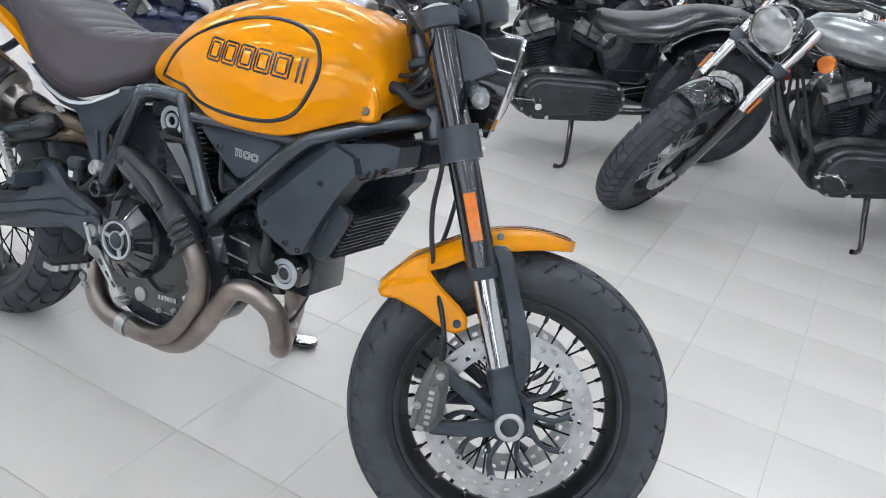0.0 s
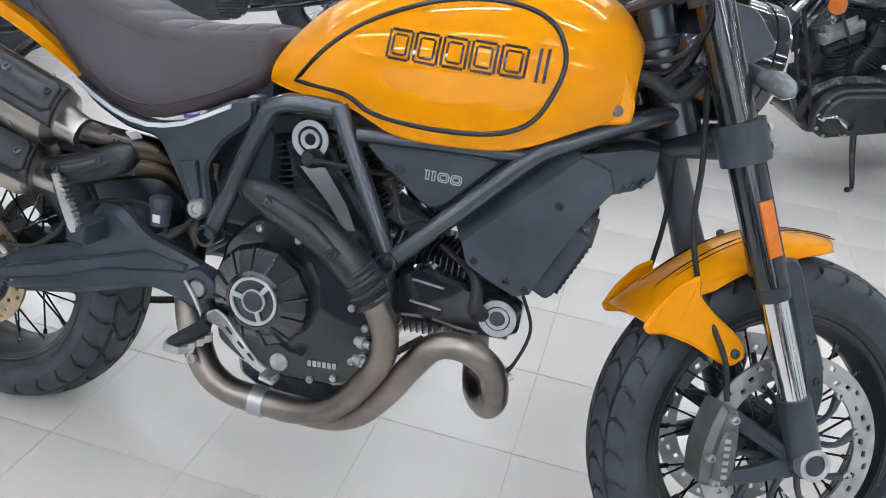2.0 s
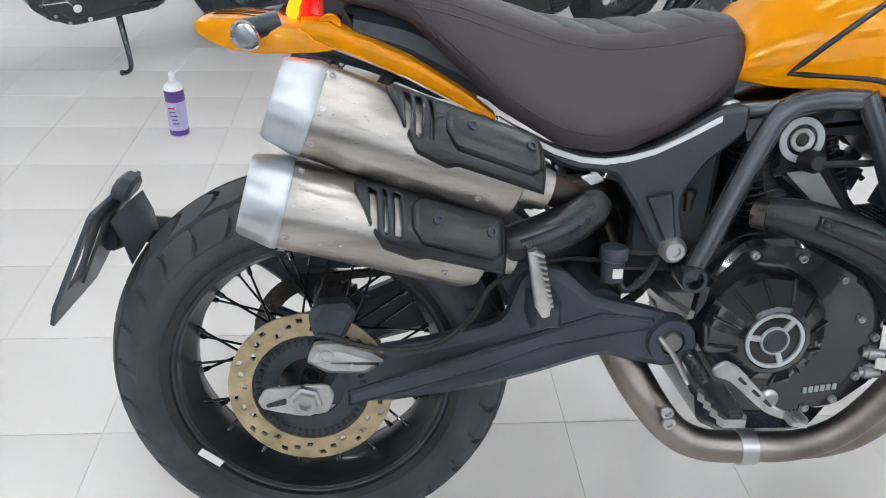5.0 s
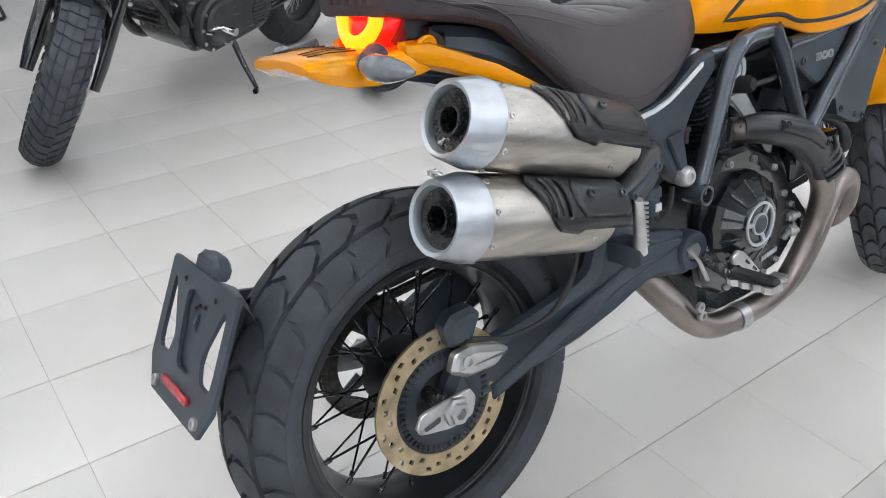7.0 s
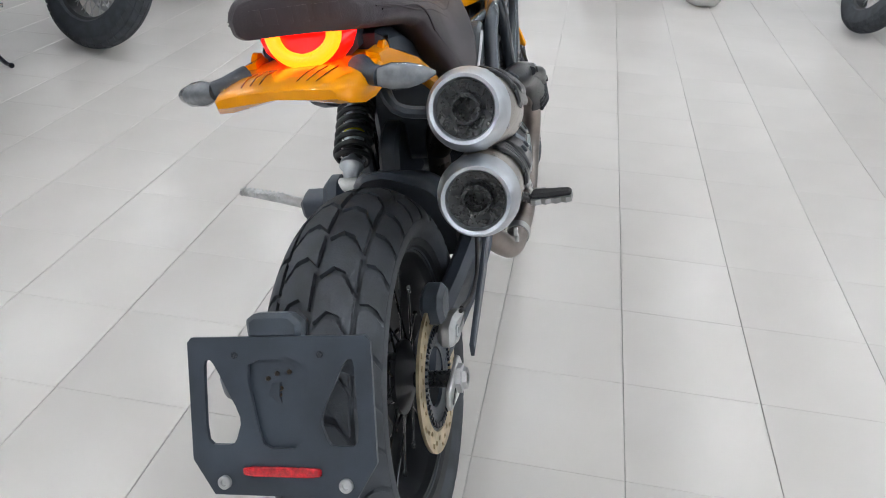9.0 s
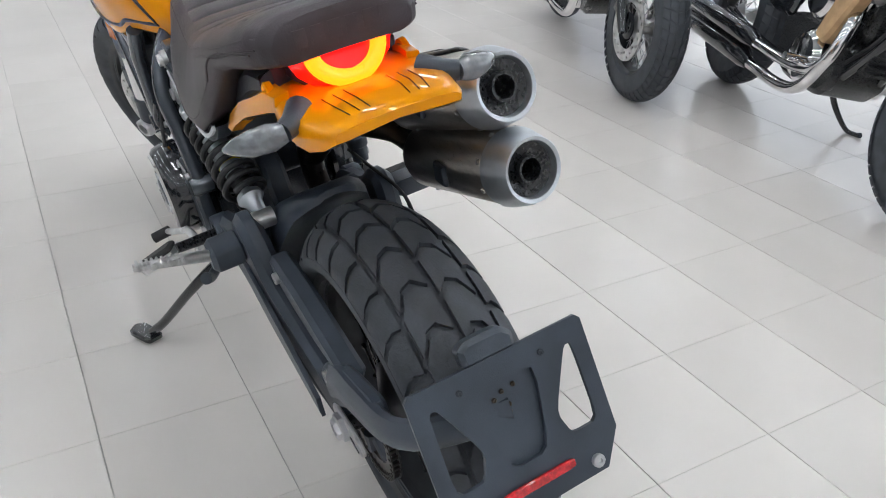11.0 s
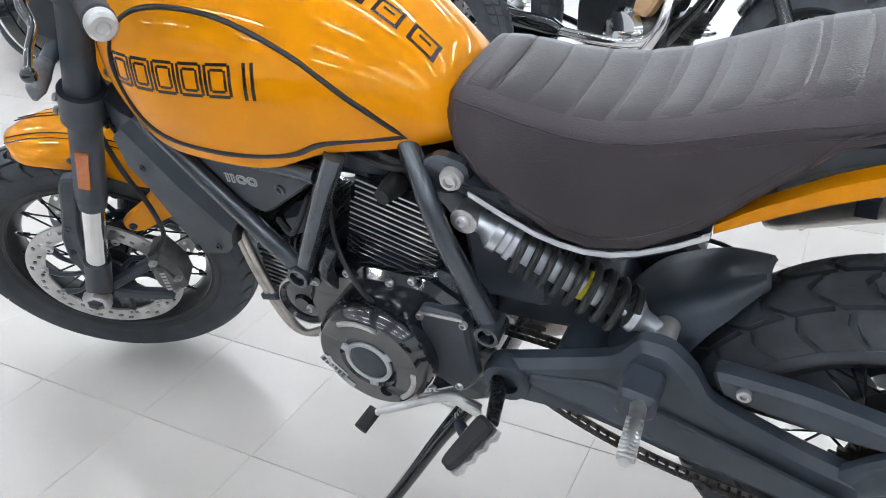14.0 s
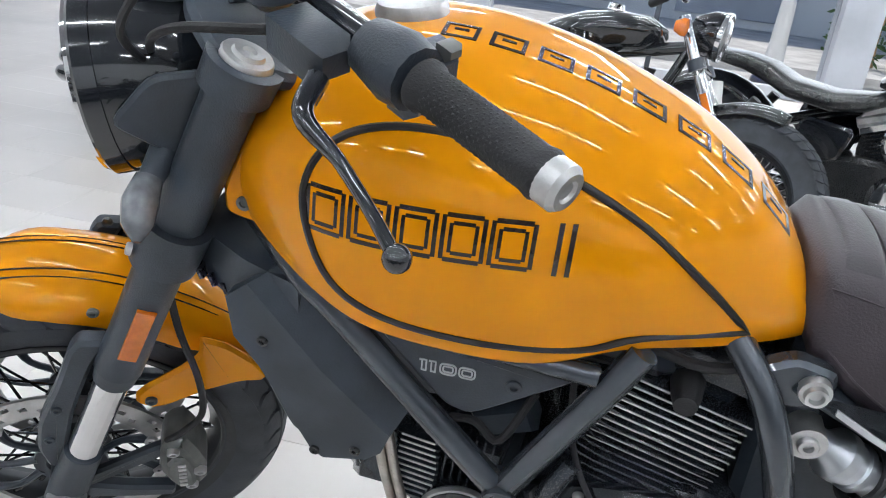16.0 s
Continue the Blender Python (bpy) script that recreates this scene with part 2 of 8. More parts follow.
def add_prism(bm, outline, y0, y1, bevel=0.004, plane="xz"):
    """A plate with the given outline in the xz plane (or xy, yz) between two depths, with chamfered rims."""
    n = len(outline)
    c = (sum(p[0] for p in outline) / n, sum(p[1] for p in outline) / n)

    def ring(depth, inset):
        out = []
        for i, p in enumerate(outline):
            a, b = Vector(outline[i - 1]), Vector(outline[(i + 1) % n])
            q = Vector(p)
            e1, e2 = (q - a).normalized(), (b - q).normalized()
            nrm = Vector((-(e1 + e2).y, (e1 + e2).x))
            nrm = nrm.normalized() if nrm.length > 1e-6 else Vector((0, 0))
            q = q + nrm * inset * sign
            xyz = {"xz": (q.x, depth, q.y), "xy": (q.x, q.y, depth), "yz": (depth, q.x, q.y)}[plane]
            out.append(bm.verts.new(xyz))
        return out
    area = sum(outline[i - 1][0] * outline[i][1] - outline[i][0] * outline[i - 1][1] for i in range(n))
    sign = 1 if area > 0 else -1
    s = 1 if y1 > y0 else -1
    rings = [ring(y0, bevel), ring(y0 + s * bevel, 0), ring(y1 - s * bevel, 0), ring(y1, bevel)] if bevel else [ring(y0, 0), ring(y1, 0)]
    for a, b in zip(rings, rings[1:]):
        for k in range(n):
            bm.faces.new((a[k], a[(k + 1) % n], b[(k + 1) % n], b[k]))
    bm.faces.new(rings[0])
    bm.faces.new(rings[-1][::-1])
    return bm


def prism(outline, y0, y1, bevel=0.004, plane="xz"):
    return add_prism(bmesh.new(), outline, y0, y1, bevel, plane)


def rounded(outline, n=3):
    """Cuts the corners of an outline into short curves."""
    out = []
    k = len(outline)
    for i, p in enumerate(outline):
        p, a, b = Vector(p), Vector(outline[i - 1]), Vector(outline[(i + 1) % k])
        s, e = p + (a - p) * 0.22, p + (b - p) * 0.22
        for j in range(n + 1):
            t = j / n
            q = (1 - t) ** 2 * s + 2 * t * (1 - t) * p + t * t * e
            out.append((q.x, q.y))
    return out


def add_loft(bm, sections, cap=True, closed=True):
    rings = [[bm.verts.new(p) for p in s] for s in sections]
    n = len(rings[0])
    for a, b in zip(rings, rings[1:]):
        for k in range(n if closed else n - 1):
            bm.faces.new((a[k], a[(k + 1) % n], b[(k + 1) % n], b[k]))
    if cap and closed:
        bm.faces.new(rings[0][::-1])
        bm.faces.new(rings[-1])
    return bm


def loft(sections, cap=True, closed=True):
    return add_loft(bmesh.new(), sections, cap, closed)


def add_box(bm, c, size, m=None, bevel=0.003):
    sx, sy, sz = [v / 2 for v in size]
    before = set(bm.verts)
    b = min(bevel, sx * 0.6, sy * 0.6, sz * 0.6)
    outline = [(-sx, -sz), (sx, -sz), (sx, sz), (-sx, sz)]
    add_prism(bm, outline, -sy, sy, b)
    mine = [v for v in bm.verts if v not in before]
    t = Matrix.Translation(c) @ (m or Matrix())
    bmesh.ops.transform(bm, matrix=t, verts=mine)
    return bm


def box(c, size, m=None, bevel=0.003):
    return add_box(bmesh.new(), c, size, m, bevel)


def bolt(origin, axis, r=0.007, h=0.005):
    """A hex-socket bolt head."""
    return lathe([(r, 0), (r, h * 0.8), (r * 0.85, h), (r * 0.5, h), (r * 0.48, h * 0.35), (0, h * 0.35)], origin, axis, 12)


# ---- the room ----
def slab(name, c, size, material, label="", category="", kind="structure", bevel=0.0):
    sx, sy, sz = [v / 2 for v in size]
    bm = bmesh.new()
    add_prism(bm, [(c[0] - sx, c[2] - sz), (c[0] + sx, c[2] - sz), (c[0] + sx, c[2] + sz), (c[0] - sx, c[2] + sz)],
              c[1] - sy, c[1] + sy, bevel)
    return tagged(part(name, bm, material), label, category, kind=kind)


X0, X1, Y0, Y1, H = -6.5, 9.0, -7.0, 6.5, 3.3
ground = slab("ground", (1, -30, -0.22), (400, 400, 0.1), CONCRETE, "pale sunlit concrete paving outside the showroom", "ground")
floor = slab("floor", ((X0 + X1) / 2, (Y0 + Y1) / 2, -0.085), (X1 - X0, Y1 - Y0, 0.16), GROUT, "glossy cream ceramic tile floor with thin grey joints", "floor")
slab("ceiling", ((X0 + X1) / 2, (Y0 + Y1) / 2, H + 0.1), (X1 - X0 + 0.4, Y1 - Y0 + 0.4, 0.2), CEIL, "plain dark grey showroom ceiling, out of view", "ceiling")
slab("wall_north", ((X0 + X1) / 2, Y1 + 0.1, H / 2), (X1 - X0 + 0.4, 0.2, H), WALL, "white painted showroom wall", "wall")
slab("wall_west", (X0 - 0.1, (Y0 + Y1) / 2, H / 2), (0.2, Y1 - Y0, H), WALL, "white painted showroom wall", "wall")
slab("wall_east", (X1 + 0.1, (Y0 + Y1) / 2, H / 2), (0.2, Y1 - Y0, H), WALL, "white painted showroom wall with grey base", "wall")
slab("baseboard", (X1 - 0.011, (Y0 + Y1) / 2, 0.06), (0.02, Y1 - Y0, 0.12), GREYWALL, "grey skirting along the wall", "baseboard")
slab("wall_south", ((X0 + X1) / 2, Y0 - 0.1, H - 0.15), (X1 - X0 + 0.4, 0.2, 0.3), WALL, "white lintel above the shop windows", "wall")
slab("kerb", ((X0 + X1) / 2, Y0 - 3.4, -0.11), (60, 0.25, 0.16), CONCRETE, "pale concrete kerb outside", "kerb")

# shop windows between grey columns along the south side
WX = [X0, -3.9, -1.38, 2.1, 5.6, X1]
for k, cx in enumerate(WX):
    slab("column", (cx, Y0, H / 2 - 0.15), (0.34, 0.32, H - 0.3), GREYWALL, "grey painted steel column between shop windows", "column")
for k in range(5):
    a, b = WX[k] + 0.17, WX[k + 1] - 0.17
    w = slab("window_%d" % (k + 1), ((a + b) / 2, Y0, 0.05), (b - a, 0.12, 0.1), GREYWALL, "tall clear shop window in a dark frame", "window")
    for nm, c, s in (("window_frame", ((a + b) / 2, Y0, H - 0.335), (b - a, 0.06, 0.06)),
                     ("mullion", ((a + b) / 2, Y0, H / 2 - 0.13), (0.05, 0.06, H - 0.47))):
        part(nm, box(c, s, bevel=0.004), PLASTIC, w)
    for p0, p1 in ((a, (a + b) / 2 - 0.03), ((a + b) / 2 + 0.03, b)):
        g = part("pane", box(((p0 + p1) / 2, Y0, H / 2 - 0.13), (p1 - p0, 0.008, H - 0.48), bevel=0), GLASS, w)
        g.visible_shadow = False

# ceiling tube lamps in rows
def tube_lamp(x, y):
    lamp = thing("tube_lamp", "white ceiling batten with a lit tube", "ceiling lamp", pose(x, y, H), "ceiling tube lamps")
    part("batten", box((0, 0, -0.03), (1.22, 0.07, 0.05), bevel=0.006), WHITEPL, lamp)
    part("lit_tube", tube([(-0.59, 0, -0.078), (0.59, 0, -0.078)], 0.018, 10, 1), TUBE, lamp)
    return lamp


_lamp = None
for iy, ly in enumerate((-4.7, -3.2, -1.7, -0.2, 1.3, 2.8, 4.3)):
    for ix, lx in enumerate((-4.2, -2.1, 0.0, 2.1, 4.2, 6.3)):
        if _lamp is None:
            _lamp = tube_lamp(lx, ly)
        else:
            copy_thing(_lamp, pose(lx, ly, H))


# ---- wheels ----
def ring_profile(R, w, rim, n=14):
    """The outer profile of a tyre's cross-section as (radius, y), from one bead over the crown to the other."""
    pts = []
    side = R - rim
    for i in range(n + 1):
        a = math.pi * i / n
        y = -w / 2 * math.cos(a) * (1.0 if 0.15 < i / n < 0.85 else 0.93)
        r = rim + side * (math.sin(a) ** 0.62 if math.sin(a) > 0 else 0)
        pts.append((r, y))
    return pts


def crown(R, w, u):
    """Radius and y on the tread for u from -1 to 1 across it."""
    a = u * 1.02
    rc = w * 0.62
    return R - rc * (1 - math.cos(a)) * 1.0, rc * math.sin(a) * 0.93


def tyre(R, w, rim, pitch, parent, m, ribs=4):
    re, ye = crown(R - 0.004, w, 1.0)
    flank = [(rim - 0.012, 0.36 * w), (rim + 0.004, 0.40 * w), (rim + (re - rim) * 0.35, 0.475 * w), (rim + (re - rim) * 0.7, 0.505 * w), (re, ye)]
    prof = [(r, -y) for r, y in flank] + [crown(R - 0.0085, w, -0.93 + 1.86 * k / 12) for k in range(13)] + flank[::-1] + [(rim - 0.012, -0.36 * w)]
    t = part("tyre", lathe([(r, y) for r, y in prof], (0, 0, 0), (0, 1, 0), 72), RUBBER, parent, "black rubber tyre with dusty sidewalls", m)
    bm = bmesh.new()
    step = 2 * math.pi / pitch
    cols = [(-0.99, -0.61), (-0.53, -0.05), (0.03, 0.51), (0.59, 0.99)] if ribs == 4 else [(-0.98, -0.58), (-0.53, 0.03), (0.09, 0.56), (0.61, 0.98)]
    for i in range(pitch):
        for c, (u0, u1) in enumerate(cols):
            off = (0.5 if c % 2 else 0.0) * step
            lean = (0.24 if c < 2 else -0.24) * step
            gap = 0.085 * step
            th0, th1 = i * step + off + gap, (i + 1) * step + off - gap
            kink = 0.50 * step * (1 if c in (1, 2) else 0.4)
            grid = []
            nu, nt = 3, 2
            for a in range(nu + 1):
                f = a / nu
                u = u0 + (u1 - u0) * f
                sh = lean * f + kink * (1 - abs(2 * f - 1))
                row = []
                for b in range(nt + 1):
                    th = th0 + (th1 - th0) * b / nt + sh
                    r, y = crown(R, w, u)
                    row.append((r, y, th))
                grid.append(row)
            def at(r, y, th):
                return bm.verts.new((r * math.sin(th), y, r * math.cos(th)))
            top = [[at(r, y, th) for r, y, th in row] for row in grid]
            for a in range(nu):
                for b in range(nt):
                    bm.faces.new((top[a][b], top[a + 1][b], top[a + 1][b + 1], top[a][b + 1]))
            rim_ids = [(a, 0) for a in range(nu + 1)] + [(nu, b) for b in range(1, nt + 1)] + [(a, nt) for a in range(nu - 1, -1, -1)] + [(0, b) for b in range(nt - 1, 0, -1)]
            low = {}
            for a, b in rim_ids:
                r, y, th = grid[a][b]
                k = 1 - 0.010 / r
                low[(a, b)] = at(r - 0.010, y * 0.995, th)
            for p, q in zip(rim_ids, rim_ids[1:] + rim_ids[:1]):
                bm.faces.new((top[p[0]][p[1]], low[p], low[q], top[q[0]][q[1]]))
    part("tread", bm, RUBBER, t, "wide zigzag tread blocks", m)
    return t


def wheel(name, label, R, w, rim, m, hub_r, hub_w, root, pitch, spokes=36):
    """A spoked wheel about the y axis: the rim is the part, the rest hangs under it."""
    prof = [(rim - 0.006, -w * 0.40), (rim + 0.006, -w * 0.43), (rim + 0.004, -w * 0.38), (rim - 0.016, -w * 0.34), (rim - 0.022, -w * 0.12),
            (rim - 0.030, -w * 0.06), (rim - 0.030, w * 0.06), (rim - 0.022, w * 0.12), (rim - 0.016, w * 0.34), (rim + 0.004, w * 0.38), (rim + 0.006, w * 0.43), (rim - 0.006, w * 0.40)]
    prof = prof + [(rim - 0.034, w * 0.08), (rim - 0.034, -w * 0.08), (rim - 0.006, -w * 0.40)]
    wh = part(name, lathe(prof, (0, 0, 0), (0, 1, 0), 72), RIM, root, label, m)
    tyre(R, w, rim, pitch, wh, m)
    hub = [(0, -hub_w), (0.018, -hub_w), (hub_r * 0.8, -hub_w * 0.8), (hub_r, -hub_w * 0.72), (hub_r, -hub_w * 0.6), (hub_r * 0.62, -hub_w * 0.45),
           (hub_r * 0.58, hub_w * 0.45), (hub_r, hub_w * 0.6), (hub_r, hub_w * 0.72), (hub_r * 0.8, hub_w * 0.8), (0.018, hub_w), (0, hub_w)]
    part("hub", lathe(hub, (0, 0, 0), (0, 1, 0), 32), RIM, wh, "black cast hub", m)
    me = None
    for i in range(spokes):
        side = -1 if i % 2 else 1
        a = 2 * math.pi * i / spokes
        twist = 0.42 * (1 if (i // 2) % 2 else -1)
        p0 = Vector((hub_r * 0.96 * math.sin(a + twist), side * hub_w * 0.66, hub_r * 0.96 * math.cos(a + twist)))
        p1 = Vector(((rim - 0.024) * math.sin(a), side * w * 0.10, (rim - 0.024) * math.cos(a)))
        if me is None:
            ln = (p1 - p0).length
            sp = part("spoke", lathe([(0, 0), (0.0021, 0), (0.0021, 0.86), (0.0042, 0.87), (0.0042, 1.0), (0, 1.0)], (0, 0, 0), (0, 0, 1), 7), GLOSSBLACK, wh)
            me = sp.data
        else:
            sp = new("spoke", me)
            sp.parent = wh
        q = (p1 - p0).to_track_quat("Z", "Y")
        sp.matrix_local = m @ Matrix.LocRotScale(p0, q, (1, 1, (p1 - p0).length))
    return wh


def disc(name, r0, r1, y, th, material, parent, m, holes=40, label=""):
    """A drilled brake rotor: a ring with real holes."""
    bm = bmesh.new()
    seg = holes * 2
    radii = [r0, r0 + (r1 - r0) * 0.2, r0 + (r1 - r0) * 0.42, r0 + (r1 - r0) * 0.62, r0 + (r1 - r0) * 0.82, r1]
    for yy in (y - th / 2, y + th / 2):
        vs = [[bm.verts.new((r * math.sin(2 * math.pi * (k + 0.25 * (j in (2, 3))) / seg), yy, r * math.cos(2 * math.pi * (k + 0.25 * (j in (2, 3))) / seg))) for k in range(seg)] for j, r in enumerate(radii)]
        for j in range(5):
            for k in range(seg):
                row = (k // 2) % 3
                if k % 2 == 0 and j == (1, 2, 3)[row]:
                    continue
                bm.faces.new((vs[j][k], vs[j][(k + 1) % seg], vs[j + 1][(k + 1) % seg], vs[j + 1][k]))
        if yy < y:
            first = vs
    for j in (0, 5):
        for k in range(seg):
            bm.faces.new((first[j][k], first[j][(k + 1) % seg], vs[j][(k + 1) % seg], vs[j][k]))
    for k in range(0, seg, 2):
        j = (1, 2, 3)[(k // 2) % 3]
        q = [(j, k), (j, (k + 1) % seg), (j + 1, (k + 1) % seg), (j + 1, k)]
        for (a, b), (c, d) in zip(q, q[1:] + q[:1]):
            bm.faces.new((first[a][b], vs[a][b], vs[c][d], first[c][d]))
    return part(name, bm, material, parent, label, m, 30)


# ---- the orange motorcycle, leaning on its side stand ----
bike = thing("motorcycle", "orange retro roadster motorcycle with brown seat leaning on its side stand", "motorcycle", pose(0, 0.003, 0.002, -11, 0, 0))
RAKE, STEER = radians(24.5), radians(26.8)
KAX = Vector((-math.sin(RAKE), 0, math.cos(RAKE)))
AXLE = Vector((1.522, 0, 0.325))
TILT = Matrix.Translation(AXLE) @ Matrix.Rotation(radians(-0.1), 4, "Y") @ Matrix.Translation(-AXLE)
SM = Matrix.Translation((1.618, 0, 0.0)) @ Matrix.Rotation(STEER, 4, TILT.to_3x3() @ KAX) @ Matrix.Translation((-1.625, 0, 0)) @ TILT
FM = SM @ Matrix.Translation(AXLE)
RM = Matrix.Translation((0.003, 0, 0.313))


def side(y):
    return -1 if y < 0 else 1


# wheels
fw = wheel("front_wheel", "black spoked front wheel turned to the left", 0.3145, 0.115, 0.228, FM, 0.052, 0.055, bike, 36)
rw = wheel("rear_wheel", "black spoked rear wheel with a wide tyre", 0.315, 0.178, 0.222, RM, 0.062, 0.062, bike, 29, 36)
for sy in (-1, 1):
    disc("brake_disc", 0.122, 0.160, sy * 0.072, 0.005, DISC, fw, FM, 42, "drilled silver floating brake disc")
    for k in range(10):
        a = 2 * math.pi * k / 10
        c, s = math.cos(a), math.sin(a)
        part("carrier_arm", tube([(0.045 * s, sy * 0.070, 0.045 * c), (0.088 * math.sin(a + 0.16), sy * 0.072, 0.088 * math.cos(a + 0.16)), (0.124 * s, sy * 0.073, 0.124 * c)], [0.006, 0.005, 0.008], 8, 3), PLASTIC, fw, "", FM)
    bm = lathe([(0.034, -0.004), (0.050, -0.004), (0.050, 0.004), (0.034, 0.004), (0.034, -0.004)], (0, sy * 0.069, 0), (0, 1, 0), 40)
    part("disc_carrier", bm, PLASTIC, fw, "black spider carrier", FM)
    for k in range(10):
        a = 2 * math.pi * k / 10
        part("rivet", lathe([(0.003, 0), (0.0085, 0), (0.0085, 0.007), (0.003, 0.008), (0.003, 0)], (0.123 * math.sin(a), sy * 0.072 - (0.008 if sy < 0 else -0.001), 0.123 * math.cos(a)), (0, 1, 0), 10), STEEL, fw, "", FM)
disc("brake_disc", 0.088, 0.123, -0.098, 0.005, DISC_GOLD, rw, RM, 36, "golden-brown drilled rear brake disc")
part("disc_carrier", lathe([(0.05, -0.002), (0.093, -0.002), (0.093, 0.004), (0.05, 0.004), (0.05, -0.002)], (0, -0.094, 0), (0, 1, 0), 40), PLASTIC, rw, "", RM)
bm = bmesh.new()
for k in range(48):
    a = 2 * math.pi * k / 48
    add_box(bm, (0.078 * math.sin(a), -0.101, 0.078 * math.cos(a)), (0.004, 0.004, 0.009), Matrix.Rotation(a, 4, "Y"), 0)
tagged(part("abs_ring", bm, ENGINE, rw, "", RM), "toothed sensor ring", kind="stuff")
part("balance_label", prism([(-0.006, -0.020), (0.006, -0.020), (0.006, 0.020), (-0.006, 0.020)], -0.0012, 0.0012, 0), WHITEPL, rw, "small white sticker on the tyre", RM @ Matrix.Translation((-0.161, -0.0875, -0.127)) @ Matrix.Rotation(radians(-52), 4, "Y"))
# sprocket and chain on the left
bm = bmesh.new()
teeth = 43
outl = []
for k in range(teeth):
    for f, r in ((0.0, 0.098), (0.25, 0.106), (0.5, 0.106), (0.75, 0.098)):
        a = 2 * math.pi * (k + f) / teeth
        outl.append((r * math.sin(a), r * math.cos(a)))
rings = []
for yy in (0.094, 0.100):
    rings.append([bm.verts.new((x, yy, z)) for x, z in outl])
    rings.append([bm.verts.new((x * 0.080 / math.hypot(x, z), yy, z * 0.080 / math.hypot(x, z))) for x, z in outl])
for p, q in ((0, 1), (3, 2), (2, 0), (1, 3)):
    for k in range(len(outl)):
        j = (k + 1) % len(outl)
        bm.faces.new((rings[p][k], rings[p][j], rings[q][j], rings[q][k]))
spr = part("sprocket", bm, CHAIN, rw, "toothed steel sprocket", RM)
for k in range(6):
    a = 2 * math.pi * k / 6
    part("arm", tube([(0.045 * math.sin(a), 0.094, 0.045 * math.cos(a)), (0.083 * math.sin(a), 0.097, 0.083 * math.cos(a))], [0.012, 0.008], 8, 1), SWING, spr, "", RM)


def chain_link_bm():
    b = bmesh.new()
    for yy in (-0.0075, 0.0055):
        add_prism(b, [(0.008 * math.cos(t) + (0.008 if math.cos(t) > 0 else -0.008), 0.006 * math.sin(t)) for t in [math.pi * k / 5 + 0.31 for k in range(10)]], yy, yy + 0.002, 0)
    add_lathe(b, [(0, -0.009), (0.0035, -0.009), (0.0035, 0.009), (0, 0.009)], (-0.008, 0, 0), (0, 1, 0), 8)
    return b


chain = part("chain", chain_link_bm(), CHAIN, bike, "oily black drive chain", Matrix.Translation((0.50, 0.097, 0.47)))
_link = bpy.data.meshes.new("link")
_b = chain_link_bm()
_b.to_mesh(_link)
_b.free()
_link.materials.append(CHAIN)
fs, fr_ = Vector((0.565, 0, 0.425)), 0.036
rs, rr_ = Vector((-0.002, 0, 0.312)), 0.102
path = []
d = (fs - rs)
ang = math.atan2(d.z, d.x)
off = math.asin((rr_ - fr_) / d.length)
up = ang + math.pi / 2 + off
dn = ang - math.pi / 2 - off
P = lambda c, r, a: Vector((c.x + r * math.cos(a), 0, c.z + r * math.sin(a)))
a0, a1 = P(rs, rr_, up), P(fs, fr_, up)
b0, b1 = P(fs, fr_, dn), P(rs, rr_, dn)
for k in range(36):
    path.append(a0.lerp(a1, k / 36))
for k in range(6):
    path.append(P(fs, fr_, up + (dn - up) * k / 6))
for k in range(36):
    q = b0.lerp(b1, k / 36)
    q.z -= 0.060 * math.sin(math.pi * (k / 36) ** 0.75)
    path.append(q)
for k in range(22):
    path.append(P(rs, rr_, dn - (2 * math.pi - (up - dn)) * k / 22))
for i, p in enumerate(path):
    n = path[(i + 1) % len(path)]
    ob = new("link", _link)
    ob.parent = chain
    t = math.atan2(n.z - p.z, n.x - p.x)
    ob.matrix_local = Matrix.Translation((p.x, 0.097, p.z)) @ Matrix.Rotation(-t, 4, "Y") @ Matrix.Diagonal((min(1.15, (n - p).length / 0.016), 1, 1, 1))


# fuel tank: sections along x, each as bottom z, shoulder z, top z, half-width
TX = [0.592, 0.612, 0.64, 0.68, 0.73, 0.78, 0.83, 0.90, 0.97, 1.03, 1.08, 1.12, 1.155, 1.182]
TLOW = [0.775, 0.772, 0.768, 0.767, 0.768, 0.760, 0.742, 0.737, 0.742, 0.752, 0.774, 0.795, 0.812, 0.828]
TTOP = [0.810, 0.846, 0.880, 0.914, 0.944, 0.966, 0.985, 1.003, 1.012, 1.010, 1.000, 0.985, 0.960, 0.925]
TWID = [0.086, 0.098, 0.110, 0.130, 0.152, 0.166, 0.177, 0.187, 0.191, 0.187, 0.174, 0.155, 0.130, 0.108]
SECT = [(0.0, 1.0), (0.16, 0.998), (0.32, 0.985), (0.47, 0.95), (0.60, 0.90), (0.72, 0.825), (0.83, 0.73), (0.92, 0.62), (0.972, 0.50), (0.996, 0.38), (1.0, 0.26), (0.985, 0.14), (0.955, 0.05), (0.90, 0.0)]


